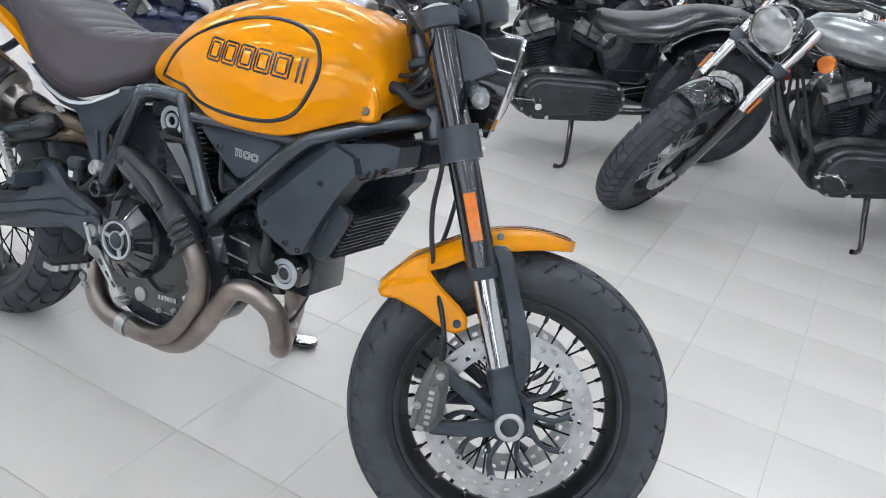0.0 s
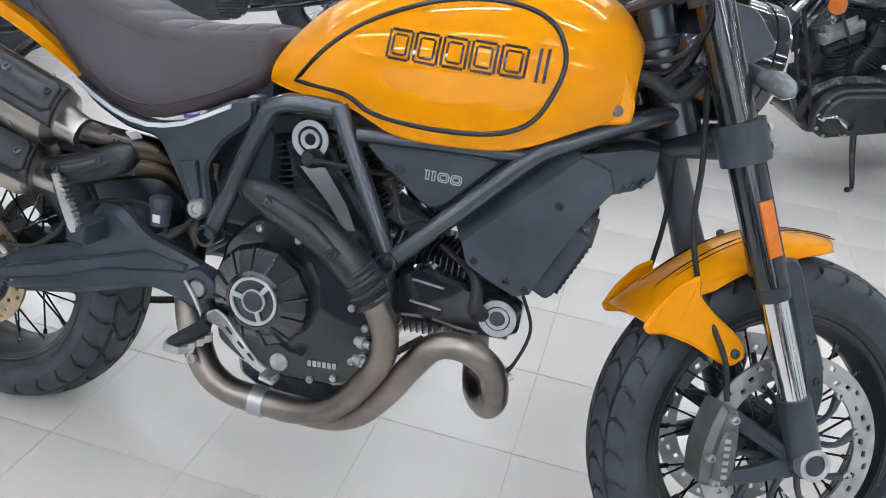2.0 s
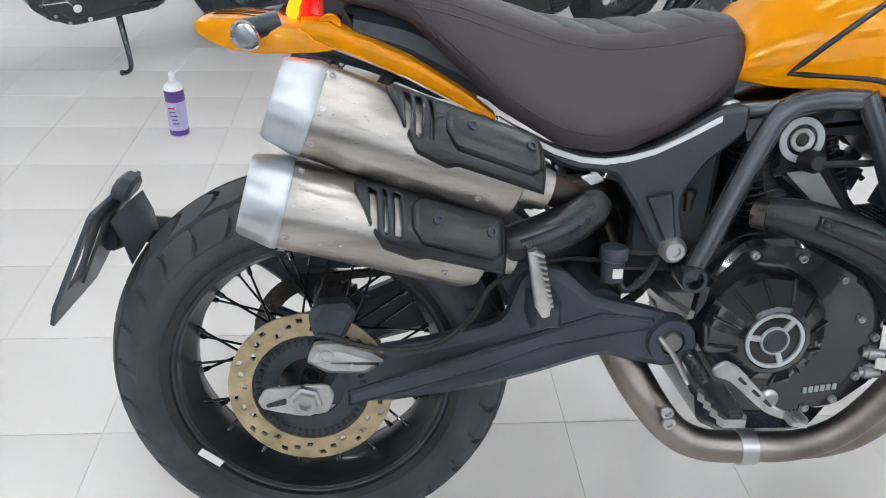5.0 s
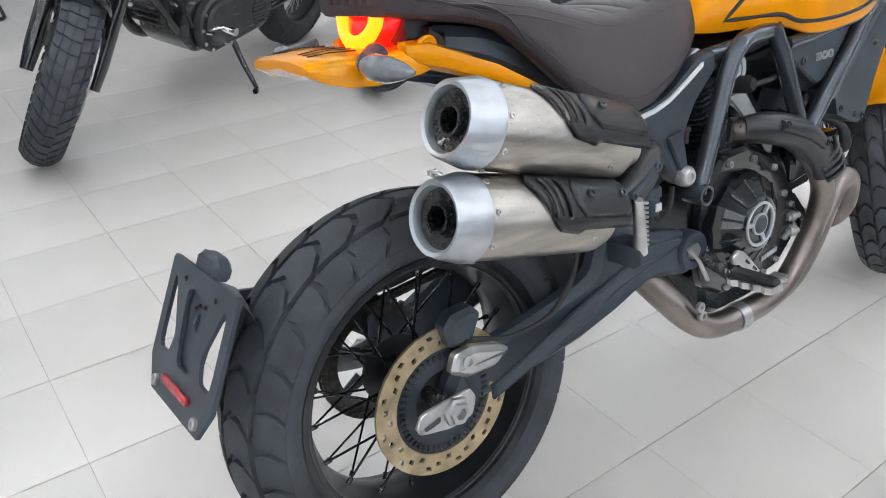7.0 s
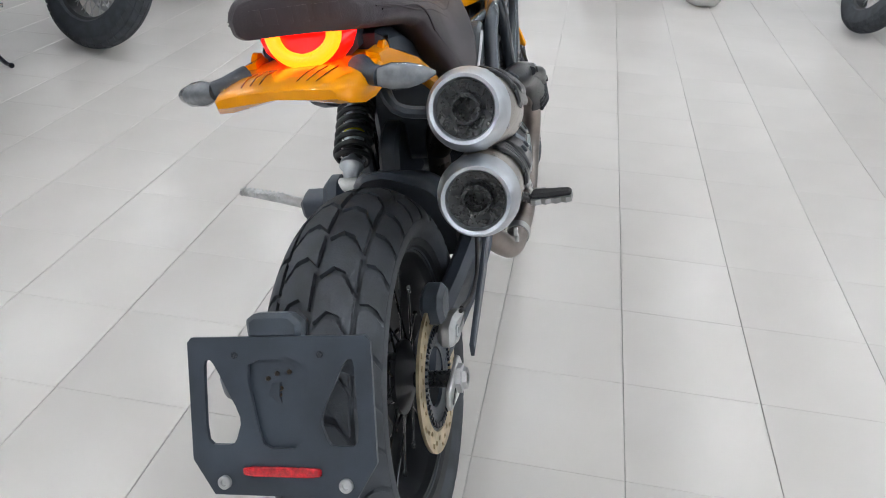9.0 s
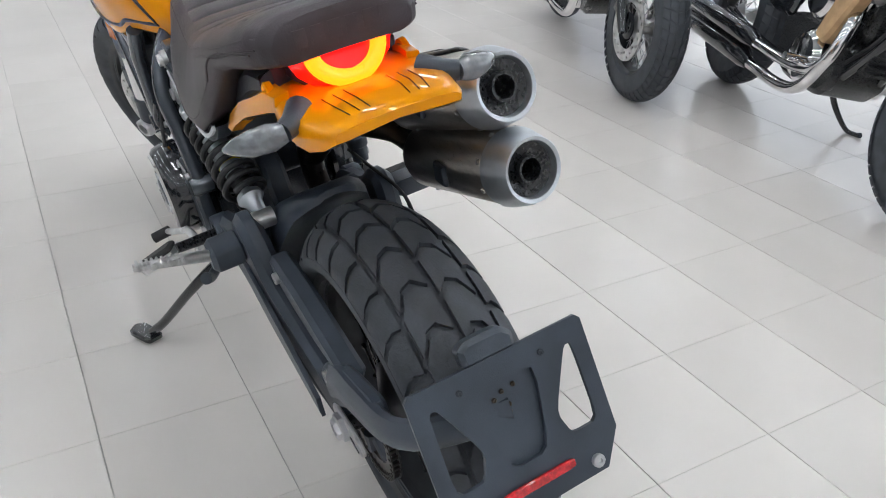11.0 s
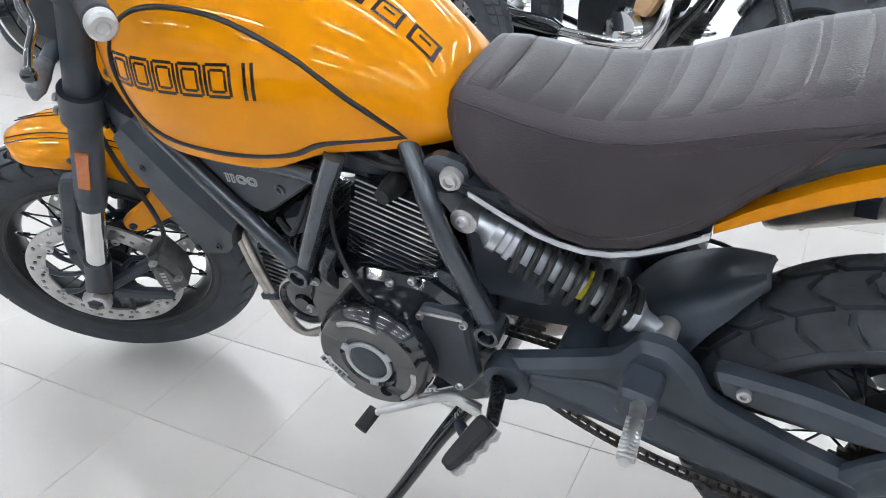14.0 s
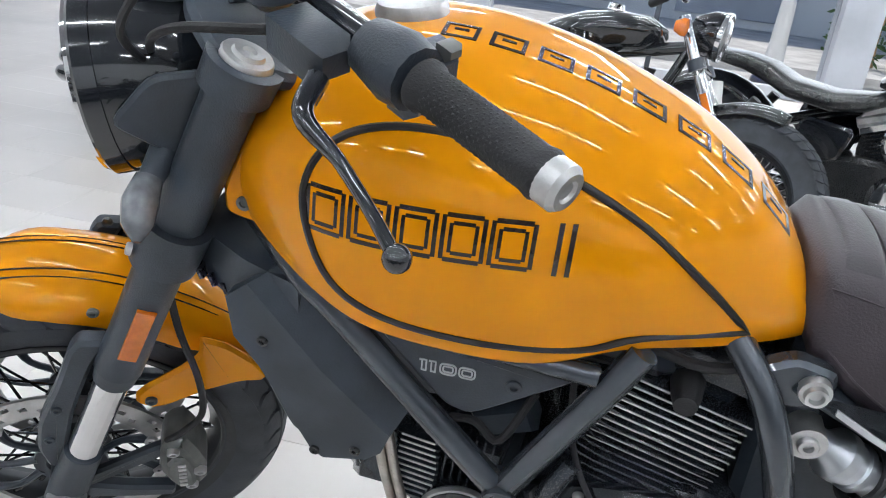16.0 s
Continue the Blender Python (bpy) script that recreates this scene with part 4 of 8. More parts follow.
for k in range(15):
    z = 0.008 + 0.0108 * k
    hl = 0.083 if k < 11 else 0.076
    part("fin", prism(rounded([(-hl, -0.098), (hl, -0.098), (hl + 0.004, 0), (hl, 0.118), (-hl, 0.118), (-hl - 0.004, 0)], 2), z, z + 0.0032, 0.0006, "xy"), ENGINE, eng, "", um)
    # bright strips stand for light along the fin edges, thinner lower down
    if k > 4:
        part("fin_edge", box((-0.004, 0.1185, z + 0.0016), (hl * 1.75, 0.0016, 0.0021 if k > 7 else 0.0010), None, 0.0003), ALU, eng, "thin bright strip for the light on a fin edge", um)
part("cylinder_head", box((0, 0, 0.195), (0.15, 0.20, 0.05), bevel=0.02), ENGINE, eng, "", um)
# forward cylinder
fm_ = Matrix.Translation((0.865, 0, 0.465)) @ Matrix.Rotation(radians(86), 4, "Y")
part("cylinder", box((0, 0, 0.09), (0.13, 0.17, 0.20), bevel=0.02), ENGINE, eng, "", fm_)
for k in range(12):
    z = 0.004 + 0.0108 * k
    part("fin", prism(rounded([(-0.08, -0.100), (0.08, -0.100), (0.08, 0.100), (-0.08, 0.100)], 2), z, z + 0.0032, 0.0006, "xy"), ENGINE, eng, "", fm_)
part("cylinder_head", box((0, 0, 0.165), (0.105, 0.16, 0.06), bevel=0.02), ENGINE, eng, "", fm_)
# clutch cover on the right
cc = part("clutch_cover", lathe([(0.094, 0), (0.092, 0.022), (0.085, 0.034), (0.052, 0.055), (0.045, 0.057), (0.045, 0.053), (0, 0.053)], (0.655, -0.145, 0.432), (0, -1, 0), 14), GLOSSBLACK, eng, "gloss black faceted clutch cover", sharp=12)
for k in range(12):
    a = 2 * math.pi * k / 12 + 0.2
    part("rib", tube([(0.655 + 0.053 * math.cos(a), -0.1995, 0.432 + 0.053 * math.sin(a)), (0.655 + 0.086 * math.cos(a), -0.178, 0.432 + 0.086 * math.sin(a))], [0.0022, 0.0032], 6, 1), GLOSSBLACK, cc)
part("silver_ring", lathe([(0.037, 0), (0.037, 0.005), (0.0420, 0.005), (0.0420, 0), (0.037, 0)], (0.655, -0.1985, 0.432), (0, -1, 0), 40), WHITEMARK, cc)
part("centre_cap", lathe([(0.0175, 0), (0.0175, 0.005), (0.014, 0.008), (0, 0.008)], (0.655, -0.1985, 0.432), (0, -1, 0), 28), PLASTIC, cc)
part("inner_ring", lathe([(0.018, 0), (0.018, 0.005), (0.0205, 0.005), (0.0205, 0), (0.018, 0)], (0.655, -0.1985, 0.432), (0, -1, 0), 32), WHITEMARK, cc)
for k in range(3):
    a = 2 * math.pi * k / 3 + 0.9
    part("bar", box((0.655 + 0.029 * math.cos(a), -0.2005, 0.432 + 0.029 * math.sin(a)), (0.017, 0.005, 0.008), Matrix.Rotation(-a, 4, "Y"), 0.001), WHITEMARK, cc)
rc_ = part("right_case", prism(rounded([(0.568, 0.505), (0.554, 0.40), (0.566, 0.318), (0.62, 0.285), (0.71, 0.278), (0.80, 0.288), (0.855, 0.335), (0.852, 0.43), (0.800, 0.510), (0.70, 0.562), (0.62, 0.562)]), -0.118, -0.150, 0.008), GLOSSBLACK, eng, "black crankcase cover")
for x, z in ((0.632, 0.541), (0.703, 0.535), (0.770, 0.502), (0.808, 0.440), (0.818, 0.345), (0.790, 0.306), (0.570, 0.400), (0.580, 0.470), (0.630, 0.300), (0.748, 0.292), (0.835, 0.41), (0.838, 0.36)):
    part("case_bolt", bolt((x, -0.149, z), (0, -1, 0), 0.0065, 0.007), STEEL, rc_)
part("oil_plug", lathe([(0.016, 0), (0.016, 0.004), (0.012, 0.007), (0, 0.007)], (0.688, -0.150, 0.309), (0, -1, 0), 24), ALU, rc_)
for k in range(6):
    part("marking_bar", box((0.744 + 0.009 * k, -0.1515, 0.322 + 0.0012 * k), (0.0068, 0.002, 0.0105), bevel=0.0005), WHITEMARK, rc_)
# belt covers on the right
bc = part("belt_cover", prism(rounded([(0.653, 0.69), (0.662, 0.722), (0.690, 0.735), (0.718, 0.724), (0.733, 0.690), (0.746, 0.655), (0.788, 0.602), (0.838, 0.552), (0.815, 0.495), (0.765, 0.545), (0.715, 0.60), (0.662, 0.64)], 3), -0.070, -0.114, 0.008), GLOSSBLACK, eng, "gloss black cam belt cover")
part("silver_disc", lathe([(0.022, 0), (0.022, 0.003), (0.032, 0.003), (0.032, 0), (0.022, 0)], (0.690, -0.114, 0.697), (0, -1, 0), 36), WHITEMARK, bc)
part("silver_disc", lathe([(0.010, 0.0), (0.010, 0.003), (0.0165, 0.004), (0.0165, 0), (0.010, 0)], (0.690, -0.114, 0.697), (0, -1, 0), 30), WHITEMARK, bc)
part("bare_flank", prism([(0.676, 0.650), (0.720, 0.656), (0.765, 0.600), (0.785, 0.560), (0.766, 0.556), (0.735, 0.595)], -0.113, -0.1155, 0.0006), SILVERPAINT, bc)
part("plug_cap", lathe([(0, 0.035), (0.010, 0.035), (0.016, 0.025), (0.016, 0), (0, 0)], (0.702, -0.112, 0.668), (0, -1, 0.1), 18), RUBBER_GRIP, bc)
part("plug_lead", tube([(0.702, -0.14, 0.668), (0.735, -0.15, 0.672), (0.79, -0.13, 0.668), (0.83, -0.08, 0.66)], 0.005, 8, 5), RUBBER_GRIP, bc)
bf = part("belt_cover", prism(rounded([(0.872, 0.512), (0.905, 0.535), (0.95, 0.520), (1.055, 0.510), (1.082, 0.495), (1.082, 0.455), (1.055, 0.438), (1.0, 0.435), (0.93, 0.442), (0.872, 0.435)], 3), -0.085, -0.130, 0.008), GLOSSBLACK, eng, "gloss black cam belt cover")
part("silver_disc", lathe([(0.021, 0), (0.021, 0.003), (0.031, 0.003), (0.031, 0), (0.021, 0)], (1.046, -0.130, 0.474), (0, -1, 0), 36), WHITEMARK, bf)
part("silver_disc", lathe([(0.013, 0), (0.013, 0.003), (0.0185, 0.003), (0.0185, 0), (0.013, 0)], (1.046, -0.130, 0.474), (0, -1, 0), 30), WHITEMARK, bf)
for z in (0.505, 0.468):
    part("silver_line", box((0.925, -0.131, z), (0.055, 0.003, 0.004), Matrix.Rotation(radians(4), 4, "Y"), 0.001), STEEL, bf)
part("plug_cap", tube([(1.02, -0.13, 0.475), (1.012, -0.155, 0.49), (1.008, -0.15, 0.525), (0.985, -0.13, 0.545), (0.93, -0.10, 0.565)], [0.013, 0.013, 0.010, 0.005, 0.005], 12, 4), RUBBER_GRIP, bf)
part("sensor_lead", tube([(1.075, -0.10, 0.515), (1.10, -0.11, 0.46), (1.085, -0.12, 0.40), (1.065, -0.12, 0.372)], [0.003, 0.003, 0.003, 0.006], 8, 5), RUBBER_GRIP, eng)
# left engine side
lc = part("alternator_cover", lathe([(0.100, 0), (0.100, 0.03), (0.094, 0.05), (0.086, 0.058), (0.050, 0.060), (0.046, 0.056), (0, 0.056)], (0.730, 0.150, 0.432), (0, 1, 0), 48), GLOSSBLACK, eng, "gloss black round alternator cover")
part("silver_ring", lathe([(0.033, 0), (0.033, 0.004), (0.040, 0.004), (0.040, 0), (0.033, 0)], (0.730, 0.2065, 0.432), (0, 1, 0), 40), WHITEMARK, lc)
part("centre_cap", lathe([(0.031, 0), (0.031, 0.004), (0.026, 0.007), (0, 0.007)], (0.730, 0.206, 0.432), (0, 1, 0), 32), PLASTIC, lc)
for k in range(3):
    a = 2 * math.pi * k / 3 + 0.5
    part("lug", box((0.730 + 0.043 * math.cos(a), 0.2085, 0.432 + 0.043 * math.sin(a)), (0.012, 0.005, 0.014), Matrix.Rotation(-a, 4, "Y"), 0.001), WHITEMARK, lc)
    arc = [(0.730 + 0.078 * math.cos(a + 0.55 + 0.11 * j), 0.2085, 0.432 + 0.078 * math.sin(a + 0.55 + 0.11 * j)) for j in range(9)]
    part("silver_arc", tube(arc, 0.0048, 6, 1), ALU, lc)
part("marking_plate", box((0.80, 0.209, 0.40), (0.052, 0.004, 0.014), Matrix.Rotation(radians(-42), 4, "Y"), 0.001), STEEL, lc)
for k in range(6):
    q = -0.020 + 0.008 * k
    part("marking_bar", box((0.80 + q * math.cos(radians(42)), 0.2115, 0.40 + q * math.sin(radians(42))), (0.0055, 0.002, 0.009), Matrix.Rotation(radians(-42), 4, "Y"), 0.0004), GLOSSBLACK, lc)
lcase = part("left_case", prism(rounded([(0.585, 0.53), (0.60, 0.36), (0.68, 0.31), (0.79, 0.31), (0.86, 0.38), (0.875, 0.47), (0.84, 0.54), (0.74, 0.565), (0.64, 0.565)]), 0.118, 0.152, 0.012), GLOSSBLACK, eng, "black crankcase cover")
part("sprocket_cover", prism(rounded([(0.575, 0.535), (0.568, 0.40), (0.60, 0.365), (0.645, 0.395), (0.655, 0.535)]), 0.140, 0.168, 0.006), PLASTIC, eng, "matt black sprocket cover")
part("silver_line", box((0.613, 0.169, 0.528), (0.07, 0.003, 0.006), Matrix.Rotation(radians(3), 4, "Y"), 0.001), STEEL, eng)
for x, z in ((0.578, 0.520), (0.648, 0.518), (0.600, 0.385), (0.70, 0.556), (0.775, 0.555), (0.840, 0.520), (0.868, 0.455), (0.650, 0.36), (0.66, 0.57)):
    part("case_bolt", bolt((x, 0.165 if x < 0.655 else 0.151, z), (0, 1, 0), 0.0065, 0.007), STEEL, lcase)
part("clutch_slave", lathe([(0.016, 0), (0.016, 0.03), (0.010, 0.034), (0, 0.034)], (0.655, 0.150, 0.462), (0, 1, 0), 18), ALU, eng, "silver hydraulic fitting")
part("slave_body", box((0.652, 0.172, 0.445), (0.022, 0.024, 0.05), Matrix.Rotation(radians(10), 4, "Y"), 0.005), ALU, eng)
part("clutch_hose", tube([(0.66, 0.18, 0.485), (0.70, 0.180, 0.515), (0.748, 0.168, 0.548), (0.785, 0.148, 0.600), (0.802, 0.118, 0.66), (0.800, 0.09, 0.72)], [0.006, 0.0042, 0.0036, 0.0036, 0.0036, 0.0036], 8, 6), RUBBER_GRIP, eng)
part("tensioner", tube([(0.80, 0.13, 0.50), (0.81, 0.158, 0.55), (0.79, 0.150, 0.60)], 0.012, 10, 4), ENGINE, eng)
# lengthwise fins of the forward cylinder head
for k in range(11):
    z = 0.436 + 0.0102 * k
    part("head_fin", box((0.966, 0.090, z), (0.054, 0.030, 0.0035), Matrix.Rotation(radians(-9), 4, "Y"), 0.0008), ENGINE, eng)
    # pale strip in place of the overhead light on this black fin's edge
    part("fin_edge", box((0.966, 0.1058, z), (0.050 - 0.002 * abs(k - 6), 0.0016, 0.0026), Matrix.Rotation(radians(-9), 4, "Y"), 0.0003), ALU, eng, "thin bright strip for the light on a fin edge")
horn = part("horn", lathe([(0, 0.026), (0.014, 0.026), (0.018, 0.018), (0.040, 0.012), (0.045, 0.018), (0.049, 0.016), (0.050, 0.006), (0.044, -0.010), (0.022, -0.024), (0, -0.024)], (0.910, 0.105, 0.430), (-0.1, 1, 0.05), 36), GLOSSBLACK, eng, "gloss black dished horn")
part("horn_rim", lathe([(0.0495, 0.008), (0.0515, 0.012), (0.0495, 0.017), (0.047, 0.018)], (0.910, 0.105, 0.430), (-0.1, 1, 0.05), 36), STEEL, horn)
for k in range(2):
    o = 0.014 * k
    part("oil_line", tube([(1.010 + o, 0.112, 0.590), (1.000 + o, 0.118, 0.549), (0.987 + o, 0.120, 0.482), (0.962 + o, 0.120, 0.394), (0.938 + o * 0.8, 0.117, 0.349), (0.915, 0.105, 0.346 - o * 0.5), (0.88, 0.09, 0.360)], 0.0064, 12, 6), BRUSHED, eng, "bare steel oil line")
part("line_clip", box((0.980, 0.120, 0.426), (0.036, 0.020, 0.012), Matrix.Rotation(radians(14), 4, "Y"), 0.003), PLASTIC, eng)
# pipe fittings low on the right, arcs of the front belt pulley
for x, z in ((0.842, 0.385), (0.842, 0.352)):
    part("fitting", lathe([(0, 0.03), (0.007, 0.03), (0.007, 0.018), (0.011, 0.018), (0.011, 0.008), (0.008, 0.006), (0.008, 0), (0, 0)], (x - 0.02, -0.150, z), (1, -0.3, 0), 10), STEEL, eng)
    part("fitting_hose", tube([(x + 0.01, -0.158, z), (x + 0.04, -0.150, z - 0.01), (x + 0.08, -0.10, z + 0.01)], 0.006, 8, 4), RUBBER_GRIP, eng)
for a0 in (0.4, 2.6, 4.5):
    part("pulley_arc", tube([(0.792 + 0.030 * math.cos(a0 + 0.12 * q), -0.122, 0.462 + 0.030 * math.sin(a0 + 0.12 * q)) for q in range(9)], 0.0032, 6, 1), WHITEMARK, eng)
part("pulley_boss", lathe([(0.036, 0), (0.036, 0.006), (0.033, 0.010), (0, 0.010)], (0.792, -0.112, 0.462), (0, -1, 0), 28), GLOSSBLACK, eng)
# throttle bodies, hoses and wiring in the gap behind the cylinder
for sy in (-1, 1):
    part("wiring", tube([(0.60, sy * 0.09, 0.74), (0.68, sy * 0.115, 0.735), (0.76, sy * 0.11, 0.745), (0.82, sy * 0.10, 0.70)], 0.006, 8, 5), RUBBER_GRIP, eng)
    part("wiring", tube([(0.84, sy * 0.12, 0.66), (0.87, sy * 0.14, 0.60), (0.90, sy * 0.13, 0.61), (0.93, sy * 0.10, 0.58)], 0.005, 8, 5), RUBBER_GRIP, eng)
    part("coil", box((0.87, sy * 0.09, 0.60), (0.07, 0.05, 0.04), Matrix.Rotation(0.4, 4, "Y"), 0.008), PLASTIC, eng)
part("head_plug", lathe([(0, 0.04), (0.012, 0.04), (0.016, 0.02), (0.018, 0), (0, 0)], (0.69, 0.10, 0.70), (0.1, 1, 0), 18), RUBBER_GRIP, eng)
part("battery_box", prism(rounded([(0.475, 0.50), (0.602, 0.50), (0.612, 0.70), (0.50, 0.69), (0.475, 0.62)]), -0.055, 0.085, 0.012), PLASTIC, eng, "black battery box behind the engine")
part("splash_guard", prism(rounded([(0.365, 0.470), (0.40, 0.572), (0.47, 0.600), (0.602, 0.53), (0.602, 0.445), (0.45, 0.450)], 2), 0.020, 0.062, 0.008), PLASTIC, bike, "black splash guard ahead of the rear wheel")
part("throttle_body", lathe([(0, -0.06), (0.035, -0.06), (0.035, 0.04), (0.042, 0.045), (0.042, 0.06), (0, 0.06)], (0.575, 0, 0.62), (0.2, 0, 1), 24), ENGINE, eng)

# exhaust
ex = part("exhaust", tube([(0.628, -0.150, 0.605), (0.665, -0.185, 0.600), (0.748, -0.195, 0.573), (0.826, -0.195, 0.511), (0.874, -0.190, 0.447), (0.880, -0.182, 0.385), (0.848, -0.174, 0.315), (0.795, -0.168, 0.256), (0.725, -0.162, 0.230), (0.655, -0.156, 0.228)], 0.0222, 20, 7), HEADER, bike, "heat-tinted steel exhaust headers")
part("pipe", tube([(1.00, -0.03, 0.415), (1.005, -0.02, 0.36), (1.02, -0.06, 0.310), (1.050, -0.11, 0.308), (1.066, -0.135, 0.340), (1.053, -0.150, 0.393), (1.008, -0.165, 0.424), (0.962, -0.170, 0.418), (0.928, -0.170, 0.375), (0.893, -0.166, 0.316), (0.845, -0.160, 0.258), (0.785, -0.154, 0.230), (0.70, -0.150, 0.225)], 0.0222, 20, 7), HEADER, ex)
part("collector", tube([(0.72, -0.157, 0.228), (0.66, -0.156, 0.228), (0.595, -0.152, 0.232), (0.544, -0.142, 0.258), (0.496, -0.112, 0.320), (0.455, -0.06, 0.395)], [0.0225, 0.0245, 0.0245, 0.0255, 0.029, 0.031], 20, 7), HEADER, ex)
part("band", lathe([(0.0245, -0.013), (0.0275, -0.013), (0.0275, 0.013), (0.0245, 0.013), (0.0245, -0.013)], (0.662, -0.156, 0.228), (1, 0, 0.0), 28), STEEL, ex, "bright steel clamp band")
part("band_ring", lathe([(0.0226, -0.004), (0.0236, -0.002), (0.0236, 0.002), (0.0226, 0.004)], (1.064, -0.131, 0.334), (0, 0.2, 1), 24), HEADER, ex)
sens = part("sensor", tube([(1.058, -0.128, 0.36), (1.085, -0.115, 0.375)], 0.007, 8, 1), STEEL, ex, "lambda sensor")
# heat shield over the upper header
hs_line = [(0.625, -0.176, 0.612), (0.67, -0.195, 0.606), (0.750, -0.201, 0.578), (0.822, -0.201, 0.528), (0.858, -0.198, 0.485)]
part("heat_shield", tube(hs_line, [0.020, 0.028, 0.031, 0.031, 0.029], 18, 6), SHIELD, ex, "black heat shield on the header")
part("shield_inlay", tube([(0.672, -0.222, 0.612), (0.75, -0.231, 0.584), (0.800, -0.231, 0.550)], [0.010, 0.014, 0.010], 10, 5), SHIELD, ex)
for k in range(4):
    x = 0.836 + 0.010 * k
    z = 0.540 - 0.014 * k
    part("vent_rib", tube([(x - 0.026, -0.218, z - 0.030), (x, -0.232, z - 0.010), (x + 0.020, -0.218, z + 0.010)], 0.0050, 8, 4), SHIELD, ex)
for x, z in ((0.680, 0.612), (0.792, 0.557)):
    part("shield_bolt", bolt((x, -0.240 if z < 0.6 else -0.231, z), (0.1, -1, 0.1), 0.007, 0.004), BIKEBLACK, ex)
part("brass_nut", lathe([(0, -0.01), (0.02, -0.01), (0.02, 0.01), (0, 0.01)], (0.622, -0.172, 0.607), (0.6, -0.6, 0), 14), BRONZE, ex)
# link pipes to the silencers
part("link_pipe", tube([(0.455, -0.06, 0.395), (0.455, -0.045, 0.50), (0.455, -0.055, 0.585), (0.415, -0.105, 0.618), (0.345, -0.165, 0.640), (0.28, -0.192, 0.660)], 0.023, 18, 6), BRONZE, ex, "gold and blue tinted link pipe")
part("link_pipe", tube([(0.455, -0.045, 0.53), (0.415, -0.10, 0.592), (0.34, -0.165, 0.590), (0.29, -0.185, 0.578), (0.24, -0.192, 0.570)], 0.023, 18, 6), BRONZE, ex, "gold and blue tinted link pipe")
part("link_guard", tube([(0.262, -0.192, 0.571), (0.275, -0.194, 0.574), (0.335, -0.190, 0.592), (0.385, -0.175, 0.617), (0.402, -0.165, 0.628)], [0.016, 0.026, 0.029, 0.027, 0.016], 18, 4), SHIELD, ex, "black guard on the link pipe")
part("guard_inlay", tube([(0.288, -0.216, 0.583), (0.335, -0.214, 0.598), (0.375, -0.200, 0.617)], [0.007, 0.009, 0.007], 10, 4), PLASTIC, ex)
for x, y, z in ((0.297, -0.224, 0.587), (0.366, -0.211, 0.613)):
    part("guard_bolt", bolt((x, y, z), (0, -1, 0.2), 0.006, 0.003), PLASTIC, ex)
part("pipe_bracket", prism(rounded([(0.372, 0.655), (0.395, 0.662), (0.408, 0.650), (0.382, 0.640)]), -0.150, -0.156, 0.002), ALU, ex)


